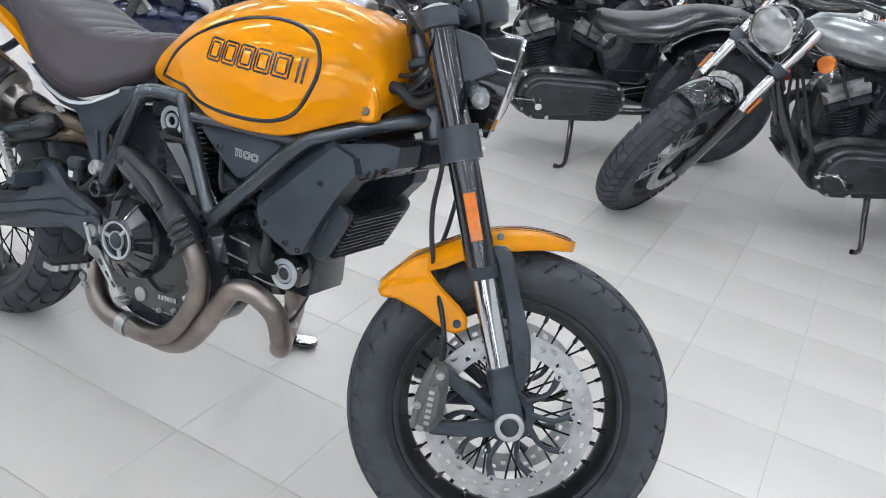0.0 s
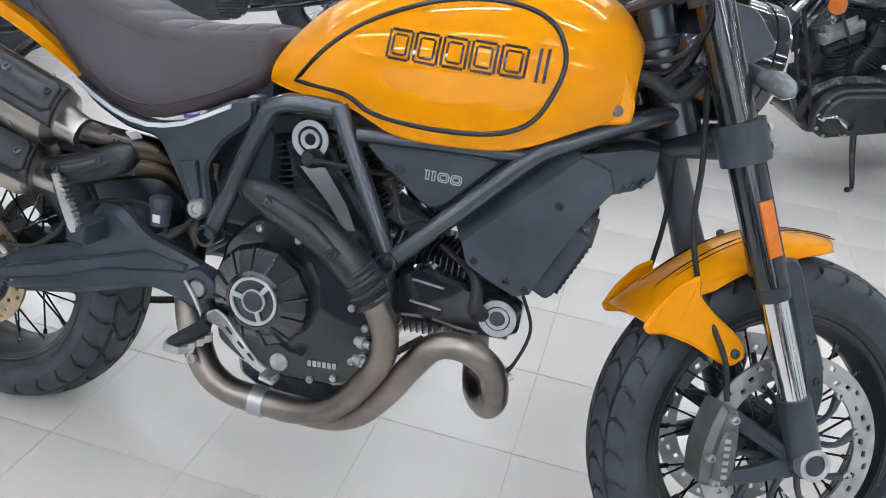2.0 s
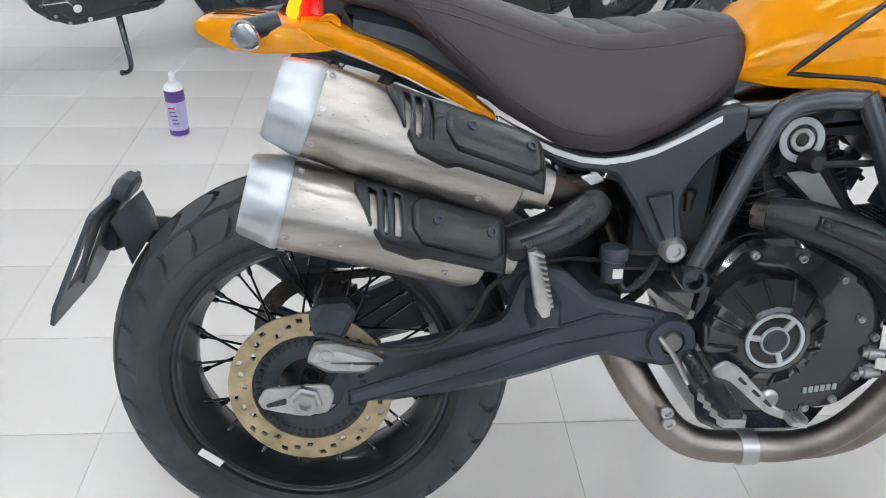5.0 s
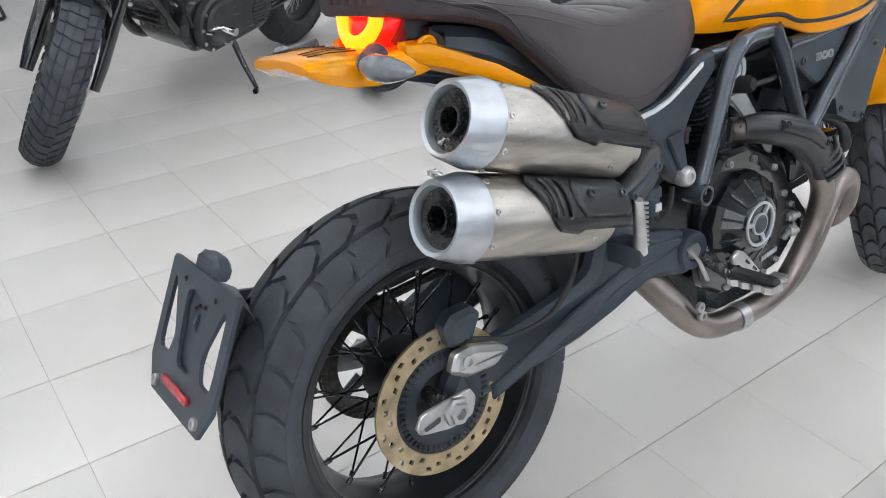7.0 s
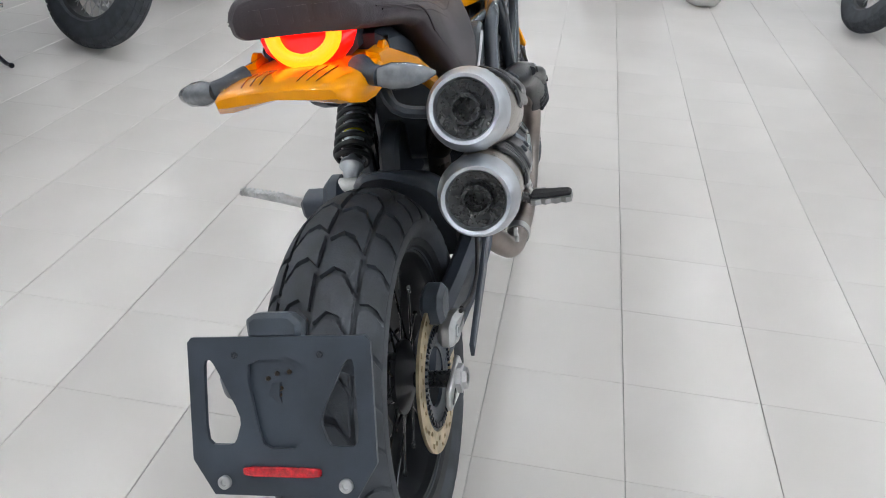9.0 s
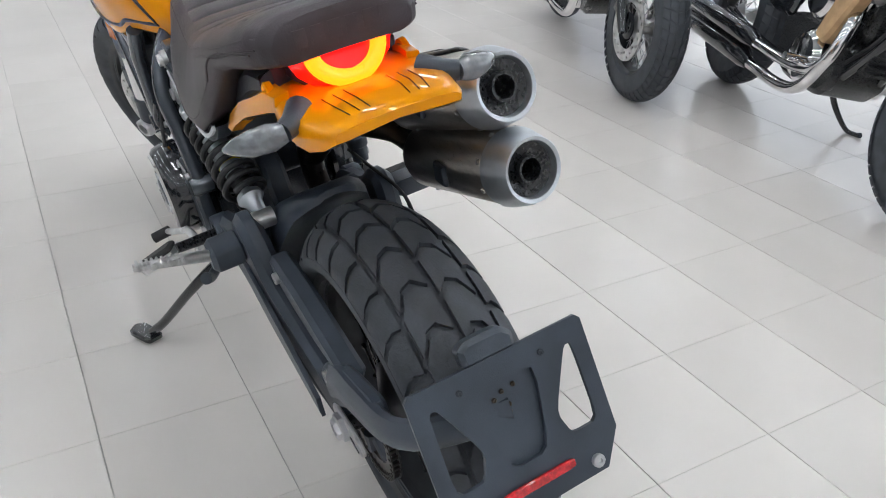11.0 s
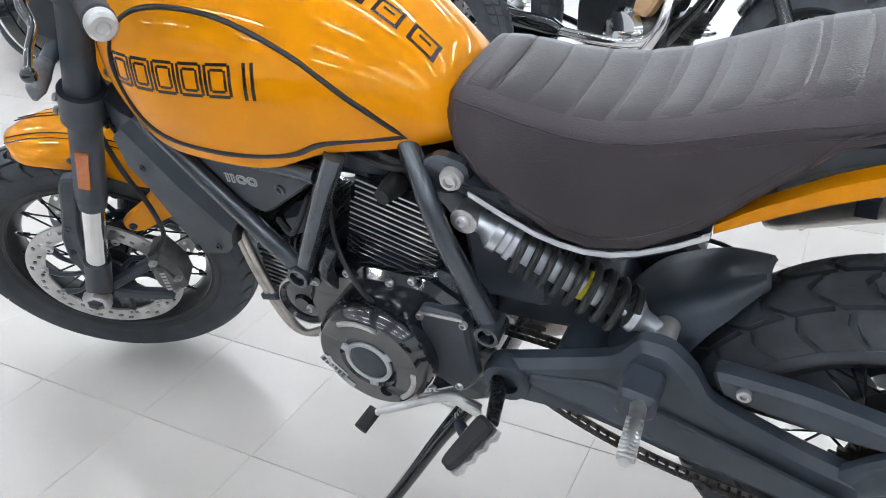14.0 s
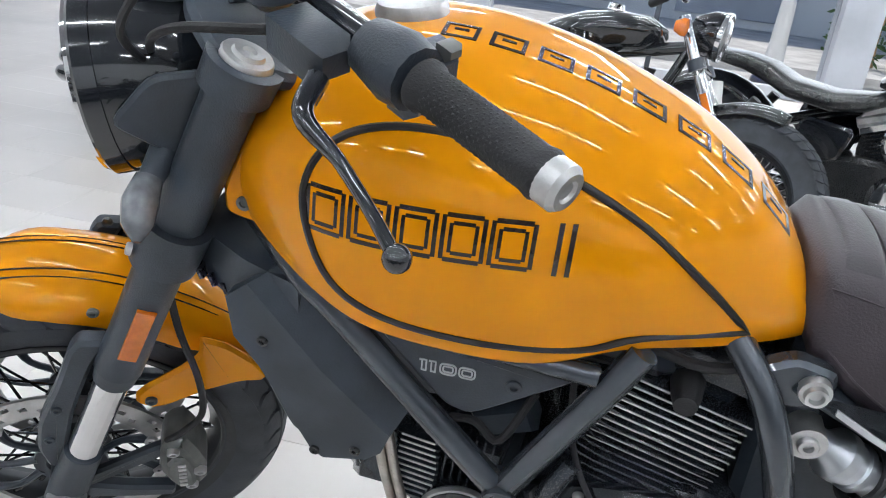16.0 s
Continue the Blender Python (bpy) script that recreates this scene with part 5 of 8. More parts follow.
def silencer(rear, front, tag, g0):
    a, b = Vector(rear), Vector(front)
    d = (b - a).normalized()
    n = (b - a).length
    s = part("silencer", lathe([(0.0545, 0.038), (0.0570, 0.042), (0.0570, n - 0.016), (0.050, n + 0.004), (0.030, n + 0.013), (0.026, n + 0.05), (0.0, n + 0.05)], a, d, 40), BRUSHED, ex, "brushed steel %s silencer" % tag)
    # faceted end cap with a deep outlet
    bm = bmesh.new()
    add_lathe(bm, [(0.0583, 0.050), (0.0586, 0.042), (0.0500, 0.004), (0.0470, 0.0), (0.0420, 0.002), (0.0395, 0.010), (0.0395, 0.016)], a, d, 64)
    e1 = d.orthogonal().normalized()
    e2 = d.cross(e1)
    for q in bm.verts:
        h_ = (q.co - a).dot(d)
        rad = q.co - a - d * h_
        if h_ < 0.03 and rad.length > 0.049:
            q.co -= rad * 0.045 * max(0.0, math.cos(8 * math.atan2(rad.dot(e2), rad.dot(e1)))) * (1 - h_ / 0.03)
    part("end_cap", bm, ENDCAP, s, "bright satin end cap", sharp=30)
    part("outlet_face", lathe([(0.0400, 0.014), (0.022, 0.018), (0.0205, 0.006), (0.0165, 0.006), (0.0165, 0.06), (0, 0.06)], a, d, 32), BIKEBLACK, s, "dark recessed outlet")
    u = d.cross(Vector((0, 0, 1))).normalized()
    v = u.cross(d)
    for k in range(8):
        t = 2 * math.pi * k / 8 + 0.3
        r_ = u * math.cos(t) + v * math.sin(t)
        part("rivet", bolt(a + d * 0.058 + r_ * 0.0566, r_, 0.0042, 0.0028), STEEL, s)
    for k in (2, 5, 7):
        t = 2 * math.pi * k / 8 + 0.3
        r_ = u * math.cos(t) + v * math.sin(t)
        part("rivet", bolt(a + d * (n - 0.045) + r_ * 0.0566, r_, 0.0042, 0.0028), STEEL, s)
    # black guard wrapped on the outer flank
    out = -u if u.y > 0 else u
    span = 1.62

    def sheet(x0, x1, lo, hi, r, slots=(), nx=44, ny=16):
        """A curved sheet on the silencer between two edge curves, with open slots and turned-in rims."""
        b_ = bmesh.new()
        grid = []
        for i in range(nx + 1):
            x = x0 + (x1 - x0) * i / nx
            row = []
            for j in range(ny + 1):
                f = lo(x) + (hi(x) - lo(x)) * j / ny
                tt = g0 + span * f
                e = -0.005 if i in (0, nx) or j in (0, ny) else (-0.0012 if i in (1, nx - 1) or j in (1, ny - 1) else 0.0)
                row.append((b_.verts.new(a + d * (x - 0.022 * f) + (out * math.cos(tt) + v * math.sin(tt)) * (r + e)), x, f))
            grid.append(row)
        for i in range(nx):
            for j in range(ny):
                x, f = grid[i][j][1] + (x1 - x0) / nx / 2, (grid[i][j][2] + grid[i][j + 1][2]) / 2
                if any(s0_ < x < s1_ and 0.30 < f < 0.80 for s0_, s1_ in slots):
                    continue
                b_.faces.new((grid[i][j][0], grid[i + 1][j][0], grid[i + 1][j + 1][0], grid[i][j + 1][0]))
        return b_
    g = part("heat_guard", sheet(0.140, n + 0.030, lambda x: float(np.interp(x, [0.140, 0.158, 0.175, 0.215, 0.228, n + 0.03], [0.72, 0.30, 0.06, 0.0, 0.07, 0.08])),
                                 lambda x: float(np.interp(x, [0.140, 0.150, 0.17, n, n + 0.03], [0.84, 0.97, 1.0, 0.98, 0.92])), 0.0645, ((0.158, 0.165), (0.173, 0.180), (0.188, 0.195))), SHIELD, s, "black slotted heat guard", sharp=25)
    g.modifiers.new("thickness", "SOLIDIFY").thickness = 0.003
    gp = part("guard_plate", sheet(0.208, n + 0.024, lambda x: float(np.interp(x, [0.208, 0.222, n + 0.01, n + 0.024], [0.42, 0.24, 0.24, 0.34])), lambda x: float(np.interp(x, [0.208, 0.222, n + 0.01, n + 0.024], [0.66, 0.84, 0.84, 0.72])), 0.0695, (), 24, 10), SHIELD, g, "raised guard plate", sharp=25)
    gp.modifiers.new("thickness", "SOLIDIFY").thickness = 0.003
    for ax_, tt in ((0.228, g0 + 0.90), (n - 0.005, g0 + 0.90)):
        r_ = out * math.cos(tt) + v * math.sin(tt)
        part("guard_bolt", bolt(a + d * ax_ + r_ * 0.0695, r_, 0.0065, 0.004), PLASTIC, g)
    for x in (0.165,):
        q = a + d * x - out * 0.059
        part("hanger", box(q, (0.030, 0.010, 0.034), None, 0.004), PLASTIC, s)
    return s


silencer((-0.016, -0.207, 0.768), (0.275, -0.192, 0.664), "upper", -0.05)
silencer((-0.055, -0.214, 0.652), (0.235, -0.192, 0.572), "lower", -0.30)
part("hanger_arm", tube([(0.12, -0.14, 0.72), (0.10, -0.08, 0.74), (0.14, -0.05, 0.79)], 0.010, 8, 4), PLASTIC, ex)

# swingarm
def taper(ob, x0=0.30, k=0.075):
    """Leans a flank inward towards the rear axle."""
    for q in ob.data.vertices:
        if q.co.x < x0:
            q.co.y -= math.copysign(k * (x0 - q.co.x), q.co.y)
    return ob


swa = part("swingarm", tube([(0.43, -0.115, 0.44), (0.43, 0.115, 0.44)], 0.036, 20, 1), SWING, bike, "charcoal aluminium swingarm")
right_arm = [(0.043, 0.357), (0.176, 0.394), (0.285, 0.435), (0.305, 0.500), (0.325, 0.520), (0.362, 0.517), (0.414, 0.474), (0.500, 0.452), (0.555, 0.430), (0.566, 0.405), (0.552, 0.372), (0.526, 0.360), (0.430, 0.384), (0.371, 0.366), (0.236, 0.320), (0.057, 0.270), (0.012, 0.272), (0.012, 0.300)]
taper(part("right_arm", prism(rounded(right_arm, 2), -0.108, -0.150, 0.012), SWING, swa))
part("arm_crease", prism([(0.06, 0.312), (0.25, 0.362), (0.34, 0.398), (0.50, 0.430), (0.50, 0.444), (0.42, 0.455), (0.33, 0.425), (0.06, 0.335)], -0.1445, -0.1525, 0.007), SWING, swa)
taper(swa.children[-1])
part("pivot_ring", lathe([(0.019, 0.002), (0.019, 0.010), (0.034, 0.010), (0.036, 0.004), (0.036, -0.02), (0, -0.02), (0, 0.002), (0.019, 0.002)], (0.527, -0.148, 0.409), (0, -1, 0), 28), SWING, swa)
part("pivot_bolt", lathe([(0, 0.010), (0.014, 0.010), (0.0165, 0.006), (0.0165, 0), (0, 0)], (0.527, -0.150, 0.409), (0, -1, 0), 24), STEEL, swa, "large silver pivot bolt")
left_arm = [(0.015, 0.355), (0.12, 0.395), (0.24, 0.455), (0.262, 0.505), (0.295, 0.542), (0.335, 0.545), (0.368, 0.500), (0.50, 0.452), (0.560, 0.432), (0.572, 0.402), (0.552, 0.370), (0.526, 0.360), (0.400, 0.366), (0.262, 0.325), (0.085, 0.285), (0.012, 0.272), (0.010, 0.300)]
taper(part("left_arm", prism(rounded(left_arm, 2), 0.108, 0.150, 0.012), SWING, swa))
part("arm_crease", prism([(0.05, 0.300), (0.26, 0.345), (0.40, 0.392), (0.50, 0.415), (0.49, 0.435), (0.38, 0.455), (0.28, 0.420), (0.05, 0.340)], 0.1445, 0.1525, 0.007), SWING, swa)
taper(swa.children[-1])
part("pivot_ring", lathe([(0.021, 0.0), (0.021, 0.010), (0.034, 0.010), (0.036, 0.004), (0.036, -0.02), (0, -0.02), (0, 0.0), (0.021, 0.0)], (0.527, 0.150, 0.409), (0, 1, 0), 28), SWING, swa)
for sy in (-1, 1):
    ad = part("chain_adjuster", prism(rounded([(-0.072, 0.312), (-0.060, 0.332), (0.030, 0.338), (0.040, 0.318), (0.030, 0.290), (-0.010, 0.285), (-0.066, 0.298)]), sy * 0.126, sy * 0.134, 0.002), ALU, swa, "silver chain adjuster plate")
    part("axle_nut", lathe([(0.010, 0.004), (0.010, 0.016), (0.017, 0.016), (0.019, 0.010), (0.024, 0.008), (0.024, 0), (0, 0), (0, 0.004), (0.010, 0.004)], (-0.002, sy * 0.134, 0.314), (0, sy, 0), 6), STEEL, ad)
    part("adjuster_slot", prism(rounded([(-0.060, 0.308), (-0.030, 0.318), (-0.030, 0.307), (-0.058, 0.302)]), sy * 0.1345, sy * 0.136, 0.0005), ENGINE, ad)
    part("axle", tube([(-0.002, sy * 0.05, 0.312), (-0.002, sy * 0.13, 0.312)], 0.014, 14, 1), BIKEBLACK, swa)
# inner guard ahead of the rear tyre
secs = []
for i in range(15):
    a = radians(8 + 3.25 * i)
    thick = float(np.interp(i, [0, 3, 7, 11, 14], [0.075, 0.090, 0.066, 0.030, 0.006]))
    wd = float(np.interp(i, [0, 6, 11, 14], [0.088, 0.092, 0.066, 0.030]))
    sec = []
    for r_, u_ in ((0.330, 1.0), (0.336 + thick * 0.30, 1.04), (0.336 + thick * 0.75, 0.96), (0.338 + thick, 0.78), (0.340 + thick, 0.4), (0.340 + thick, -0.4), (0.338 + thick, -0.78), (0.336 + thick * 0.75, -0.96), (0.336 + thick * 0.30, -1.04), (0.330, -1.0), (0.334, -0.6), (0.336, 0.0), (0.334, 0.6)):
        sec.append((-0.002 + r_ * math.cos(a), u_ * wd, 0.315 + r_ * math.sin(a)))
    secs.append(sec)
hug = part("rear_hugger", loft(secs), SWING, bike, "smooth black inner mudguard ahead of the rear tyre", sharp=60)


def beam(pts, half):
    """A flat-sided beam along points: half heights, about half as wide, with chamfered edges."""
    line = spline(pts, 4)
    secs = []
    for i, p in enumerate(line):
        d = (line[min(i + 1, len(line) - 1)] - line[max(i - 1, 0)]).normalized()
        sd_ = d.cross(Vector((0, 0, 1))).normalized()
        up_ = sd_.cross(d)
        h = float(np.interp(i / (len(line) - 1) * (len(pts) - 1), range(len(pts)), half))
        w_ = h * 0.62
        secs.append([p + sd_ * a * w_ + up_ * b * h for a, b in ((-1, -0.6), (-0.5, -1), (0.5, -1), (1, -0.6), (1, 0.35), (0.35, 1), (-0.35, 1), (-1, 0.35))])
    return loft(secs)


# chain guard and arm of the number plate holder
part("chain_guard", prism(rounded([(0.245, 0.500), (0.13, 0.492), (0.02, 0.468), (-0.055, 0.452), (-0.050, 0.430), (0.05, 0.428), (0.15, 0.438), (0.23, 0.458)], 2), 0.088, 0.126, 0.008), SWING, swa, "long black chain guard")
arm = part("plate_arm", beam([(0.06, 0.115, 0.335), (0.02, 0.120, 0.385), (-0.04, 0.124, 0.432), (-0.12, 0.126, 0.460), (-0.22, 0.118, 0.487), (-0.275, 0.07, 0.510), (-0.298, 0.0, 0.520)], [0.020, 0.027, 0.026, 0.024, 0.022, 0.021, 0.020]), SWING, bike, "black swingarm-mounted plate holder")
part("arm_flange", prism(rounded([(0.10, 0.345), (0.03, 0.420), (-0.06, 0.470), (-0.17, 0.500), (-0.18, 0.468), (-0.09, 0.425), (0.0, 0.345), (0.06, 0.310)]), 0.106, 0.130, 0.006), SWING, arm)
for x, y, z in ((0.012, 0.130, 0.408), (0.20, 0.126, 0.478)):
    part("arm_bolt", bolt((x, y, z), (0, 1, 0), 0.010, 0.008), STEEL, arm)
# the plate itself, in its own tilted plane, with real openings
pm = Matrix.Translation((-0.320, 0.003, 0.506)) @ Matrix.Rotation(radians(26), 4, "Y")


def plate_with_holes():
    """One plate in the yz plane with two triangular windows and a centre opening."""
    b = bmesh.new()
    loops = [[(-0.112, 0.096), (0.112, 0.096), (0.118, 0.090), (0.119, -0.055), (0.092, -0.098), (-0.092, -0.098), (-0.119, -0.055), (-0.118, 0.090)],
             rounded([(-0.097, 0.068), (-0.086, 0.068), (-0.050, -0.004), (-0.061, -0.036), (-0.099, -0.036)], 2),
             rounded([(0.097, 0.068), (0.086, 0.068), (0.050, -0.004), (0.061, -0.036), (0.099, -0.036)], 2),
             rounded([(-0.044, 0.068), (0.044, 0.068), (0.026, -0.040), (-0.026, -0.040)], 2)]
    edges = []
    for q in loops:
        vs = [b.verts.new((0.003, y, z)) for y, z in q]
        edges += [b.edges.new((vs[k], vs[(k + 1) % len(vs)])) for k in range(len(vs))]
    bmesh.ops.triangle_fill(b, edges=edges, use_beauty=True)
    ex_ = bmesh.ops.extrude_face_region(b, geom=list(b.faces))
    bmesh.ops.translate(b, vec=(-0.006, 0, 0), verts=[v for v in ex_["geom"] if isinstance(v, bmesh.types.BMVert)])
    return b


plate = part("plate_holder", plate_with_holes(), SWING, bike, "empty black number plate holder with triangular openings", pm)
part("back_plate", prism([(-0.052, 0.076), (0.052, 0.076), (0.034, -0.048), (-0.034, -0.048)], 0.005, 0.010, 0.001, "yz"), SWING, plate, "", pm)
part("red_reflector", prism(rounded([(-0.050, -0.073), (0.050, -0.073), (0.050, -0.061), (-0.050, -0.061)]), -0.009, -0.004, 0.001, "yz"), RED, plate, "red rectangular reflector", pm)
for y in (-0.080, 0.077):
    part("plate_bolt", bolt((-0.003, y, -0.082), (-1, 0, 0), 0.0085, 0.006), STEEL, plate, "", pm)
for y, z in ((-0.055, 0.074), (0.055, 0.074)):
    part("plate_rivet", bolt((-0.0032, y, z), (-1, 0, 0), 0.004, 0.002), ENGINE, plate, "", pm)
for y, z in ((-0.012, 0.052), (0.004, 0.050), (0.016, 0.044), (0.0, 0.032), (0.002, 0.024)):
    part("brass_screw", bolt((0.005, y, z), (-1, 0, 0), 0.003, 0.003), BRONZE, plate, "", pm)
part("plate_lamp", prism(rounded([(-0.030, 0.092), (0.038, 0.092), (0.040, 0.116), (0.028, 0.124), (-0.018, 0.124), (-0.032, 0.112)]), -0.004, 0.022, 0.006, "yz"), PLASTIC, plate, "small black plate lamp housing", pm)
part("plate_hood", loft([[(0.02, y, 0.088 - 0.004 * abs(y * 20)) for y in (-0.08, -0.04, 0, 0.04, 0.08)], [(0.045, y, 0.082 - 0.014 * abs(y * 20)) for y in (-0.08, -0.045, 0, 0.045, 0.08)], [(0.068, y * 0.95, 0.060 - 0.018 * abs(y * 20)) for y in (-0.08, -0.045, 0, 0.045, 0.08)]], closed=False), SWING, plate, "curved black splash hood", pm)
plate.children[-1].modifiers.new("thickness", "SOLIDIFY").thickness = 0.004

# rear subframe bracket and white strip
for sy in (-1, 1):
    if sy < 0:
        outline, y0, y1 = [(0.255, 0.733), (0.300, 0.690), (0.365, 0.660), (0.425, 0.655), (0.452, 0.615), (0.492, 0.545), (0.516, 0.528), (0.535, 0.548), (0.520, 0.62), (0.548, 0.668), (0.600, 0.712), (0.600, 0.748), (0.560, 0.742), (0.480, 0.692), (0.410, 0.677), (0.345, 0.690)], -0.108, -0.142
    else:
        outline, y0, y1 = [(0.255, 0.733), (0.300, 0.694), (0.365, 0.664), (0.425, 0.662), (0.500, 0.690), (0.565, 0.722), (0.604, 0.740), (0.600, 0.752), (0.560, 0.742), (0.480, 0.696), (0.410, 0.680), (0.345, 0.694)], 0.104, 0.138
    br = part("subframe_bracket", prism(rounded(outline, 2), y0, y1, 0.006), PLASTIC, bike, "matt black subframe bracket")
    ys0, ys1 = (0.143, 0.1465) if sy < 0 else (0.136, 0.1405)
    part("white_strip", loft([[(x, sy * ys0, z - 0.0042), (x, sy * ys1, z - 0.0034), (x, sy * ys1, z + 0.0034), (x, sy * ys0, z + 0.0042)] for x, z in ((0.560, 0.731), (0.520, 0.709), (0.475, 0.687), (0.44, 0.677), (0.408, 0.673), (0.375, 0.676), (0.34, 0.687), (0.300, 0.706), (0.262, 0.729))]), PIPING, br, "thin white accent strip")
    if sy < 0:
        part("bracket_web", prism([(0.468, 0.625), (0.505, 0.632), (0.518, 0.56), (0.505, 0.552)], sy * 0.142, sy * 0.149, 0.004), PLASTIC, br)
        part("lower_bolt", lathe([(0, 0.006), (0.007, 0.006), (0.008, 0.011), (0.013, 0.011), (0.0185, 0.004), (0.0185, -0.01), (0, -0.01)], (0.514, sy * 0.148, 0.549), (0, sy, 0), 22), ALU, br)
under = part("undertray", prism(rounded([(0.60, 0.74), (0.40, 0.69), (0.26, 0.74), (0.14, 0.80), (0.062, 0.822), (0.062, 0.866), (0.15, 0.85), (0.26, 0.80), (0.60, 0.79)]), -0.095, 0.095, 0.015), PLASTIC, bike, "black tray under the seat")
part("tray_tail", prism(rounded([(0.20, 0.735), (0.10, 0.775), (-0.04, 0.815), (-0.04, 0.835), (0.12, 0.81), (0.22, 0.77)]), -0.06, 0.06, 0.01), PLASTIC, under)

# orange tail with side rails
tail_secs = []
for x, zc, w, h, dip in ((0.060, 0.846, 0.092, 0.024, 0.012), (0.03, 0.842, 0.098, 0.034, 0.002), (-0.005, 0.842, 0.101, 0.034, 0.003), (-0.040, 0.850, 0.101, 0.034, 0.012), (-0.078, 0.853, 0.098, 0.032, 0.013), (-0.108, 0.851, 0.089, 0.024, 0.009), (-0.122, 0.849, 0.083, 0.016, 0.006), (-0.127, 0.846, 0.079, 0.010, 0.006)):
    us = (-1, -0.93, -0.75, -0.4, 0, 0.4, 0.75, 0.93, 1)
    top = [(x, u * w, zc - dip * abs(u) ** 2.4 - (min(0.006, h * 0.3) if abs(u) > 0.99 else 0)) for u in us]
    bot = [(x, w * 0.985, zc - dip - h), (x, w * 0.8, zc - dip - h), (x, 0, zc - dip - h * 0.5), (x, -w * 0.8, zc - dip - h), (x, -w * 0.985, zc - dip - h)]
    tail_secs.append(top + bot)
tailp = part("tail", loft(tail_secs), PAINT, bike, "orange tail section with thin dark pinstripes", sharp=50)
for sy in (-1, 1):
    rail = []
    for x, z, h, y in ((0.262, 0.722, 0.010, 0.112), (0.22, 0.750, 0.014, 0.112), (0.15, 0.788, 0.017, 0.110), (0.08, 0.816, 0.018, 0.104), (0.045, 0.830, 0.020, 0.098), (0.01, 0.836, 0.014, 0.094)):
        rail.append([(x, sy * (y - 0.014), z + h), (x, sy * (y + 0.004), z + h * 0.7), (x, sy * (y + 0.006), z), (x, sy * (y + 0.002), z - h * 0.7), (x, sy * (y - 0.014), z - h)])
    part("side_rail", loft(rail), PAINT, tailp, "orange side rail")
    part("rail_boss", lathe([(0.006, 0.004), (0.006, -0.004), (0.014, -0.004), (0.015, 0.004), (0.012, 0.006), (0.006, 0.004)], (0.047, sy * 0.093, 0.840), (0, sy, 0), 20), PAINT, tailp)
    part("boss_bolt", bolt((0.047, sy * 0.086, 0.840), (0, sy, 0), 0.008, 0.006), PLASTIC, tailp)
    for u in (0.28, 0.42, 0.56):
        pts = []
        for x, zc, w, dip in ((-0.040, 0.850, 0.101, 0.012), (-0.059, 0.8515, 0.0995, 0.0125), (-0.078, 0.853, 0.098, 0.013), (-0.108, 0.851, 0.089, 0.009)):
            pts.append((x, sy * u * w, zc - dip * u ** 2.4 + 0.0002))
        part("pinstripe", tube(pts, 0.0008, 6, 3), DARKMARK, tailp)
    # indicator
    ind = part("indicator", tube([(-0.025, sy * 0.080, 0.838), (-0.050, sy * 0.100, 0.836), (-0.060, sy * 0.116, 0.834)], [0.018, 0.014, 0.013], 14, 3), PLASTIC, tailp, "black indicator stalk with clear lens")
    part("lens", tube([(-0.061, sy * 0.113, 0.834), (-0.058, sy * 0.130, 0.832), (-0.050, sy * 0.150, 0.829), (-0.041, sy * 0.168, 0.827), (-0.034, sy * 0.181, 0.825)], [0.012, 0.0175, 0.0165, 0.011, 0.003], 10, 3), CLEARLENS, ind, "clear faceted indicator lens")
# tail light: a red body with a bright U-shaped tube
tl = part("tail_light", loft([[(0.026 - 0.024 * (1 - (u / 1.0) ** 2) + s[0], u * 0.069 * s[2], 0.865 + s[1]) for u in (-1, -0.7, -0.35, 0, 0.35, 0.7, 1)] for s in ((0.0, 0.022, 1.0), (-0.004, 0.010, 1.0), (-0.010, -0.006, 0.9), (-0.010, -0.022, 0.66), (0.01, -0.030, 0.5))], closed=False), TAIL_RED, bike, "lit red tail light with a glowing curved tube")
tl.modifiers.new("thickness", "SOLIDIFY").thickness = 0.006
upts = []
for k in range(13):
    a = math.pi * k / 12
    upts.append((-0.008 + 0.012 * abs(math.cos(a)) ** 2, 0.044 * math.cos(a), 0.884 - 0.035 * math.sin(a)))
part("glow_tube", tube(upts, 0.0105, 10, 2), TAIL_GLOW, tl, "glowing orange light tube")
part("light_housing", box((0.055, 0, 0.862), (0.05, 0.125, 0.04), None, 0.01), PLASTIC, tl)

# rear shock on the left
s0, s1 = Vector((0.572, 0.122, 0.685)), Vector((0.311, 0.100, 0.526))
sd = (s1 - s0).normalized()
L = (s1 - s0).length
sh = part("rear_shock", lathe([(0, 0), (0.014, 0), (0.016, 0.025), (0.028, 0.040), (0.028, 0.052), (0.024, 0.055), (0.024, 0.064), (0.027, 0.066), (0.027, 0.074), (0.018, 0.076), (0.018, L - 0.10), (0.009, L - 0.095), (0.009, L - 0.06), (0.022, L - 0.055), (0.024, L - 0.045), (0.016, L - 0.035), (0.011, L), (0, L)], s0, sd, 28), ENDCAP, bike, "single coil-over rear shock with silver body")
u = sd.orthogonal().normalized()
v = sd.cross(u)
turns, n = 8.5, 200
pts = []
for k in range(n + 1):
    t = k / n
    a = 2 * math.pi * turns * t
    pts.append(tuple(s0 + sd * (0.070 + (L - 0.126) * t) + 0.0330 * (math.cos(a) * u + math.sin(a) * v)))
part("spring", tube(pts, 0.0057, 9, 1), SPRING, sh, "black coil spring")
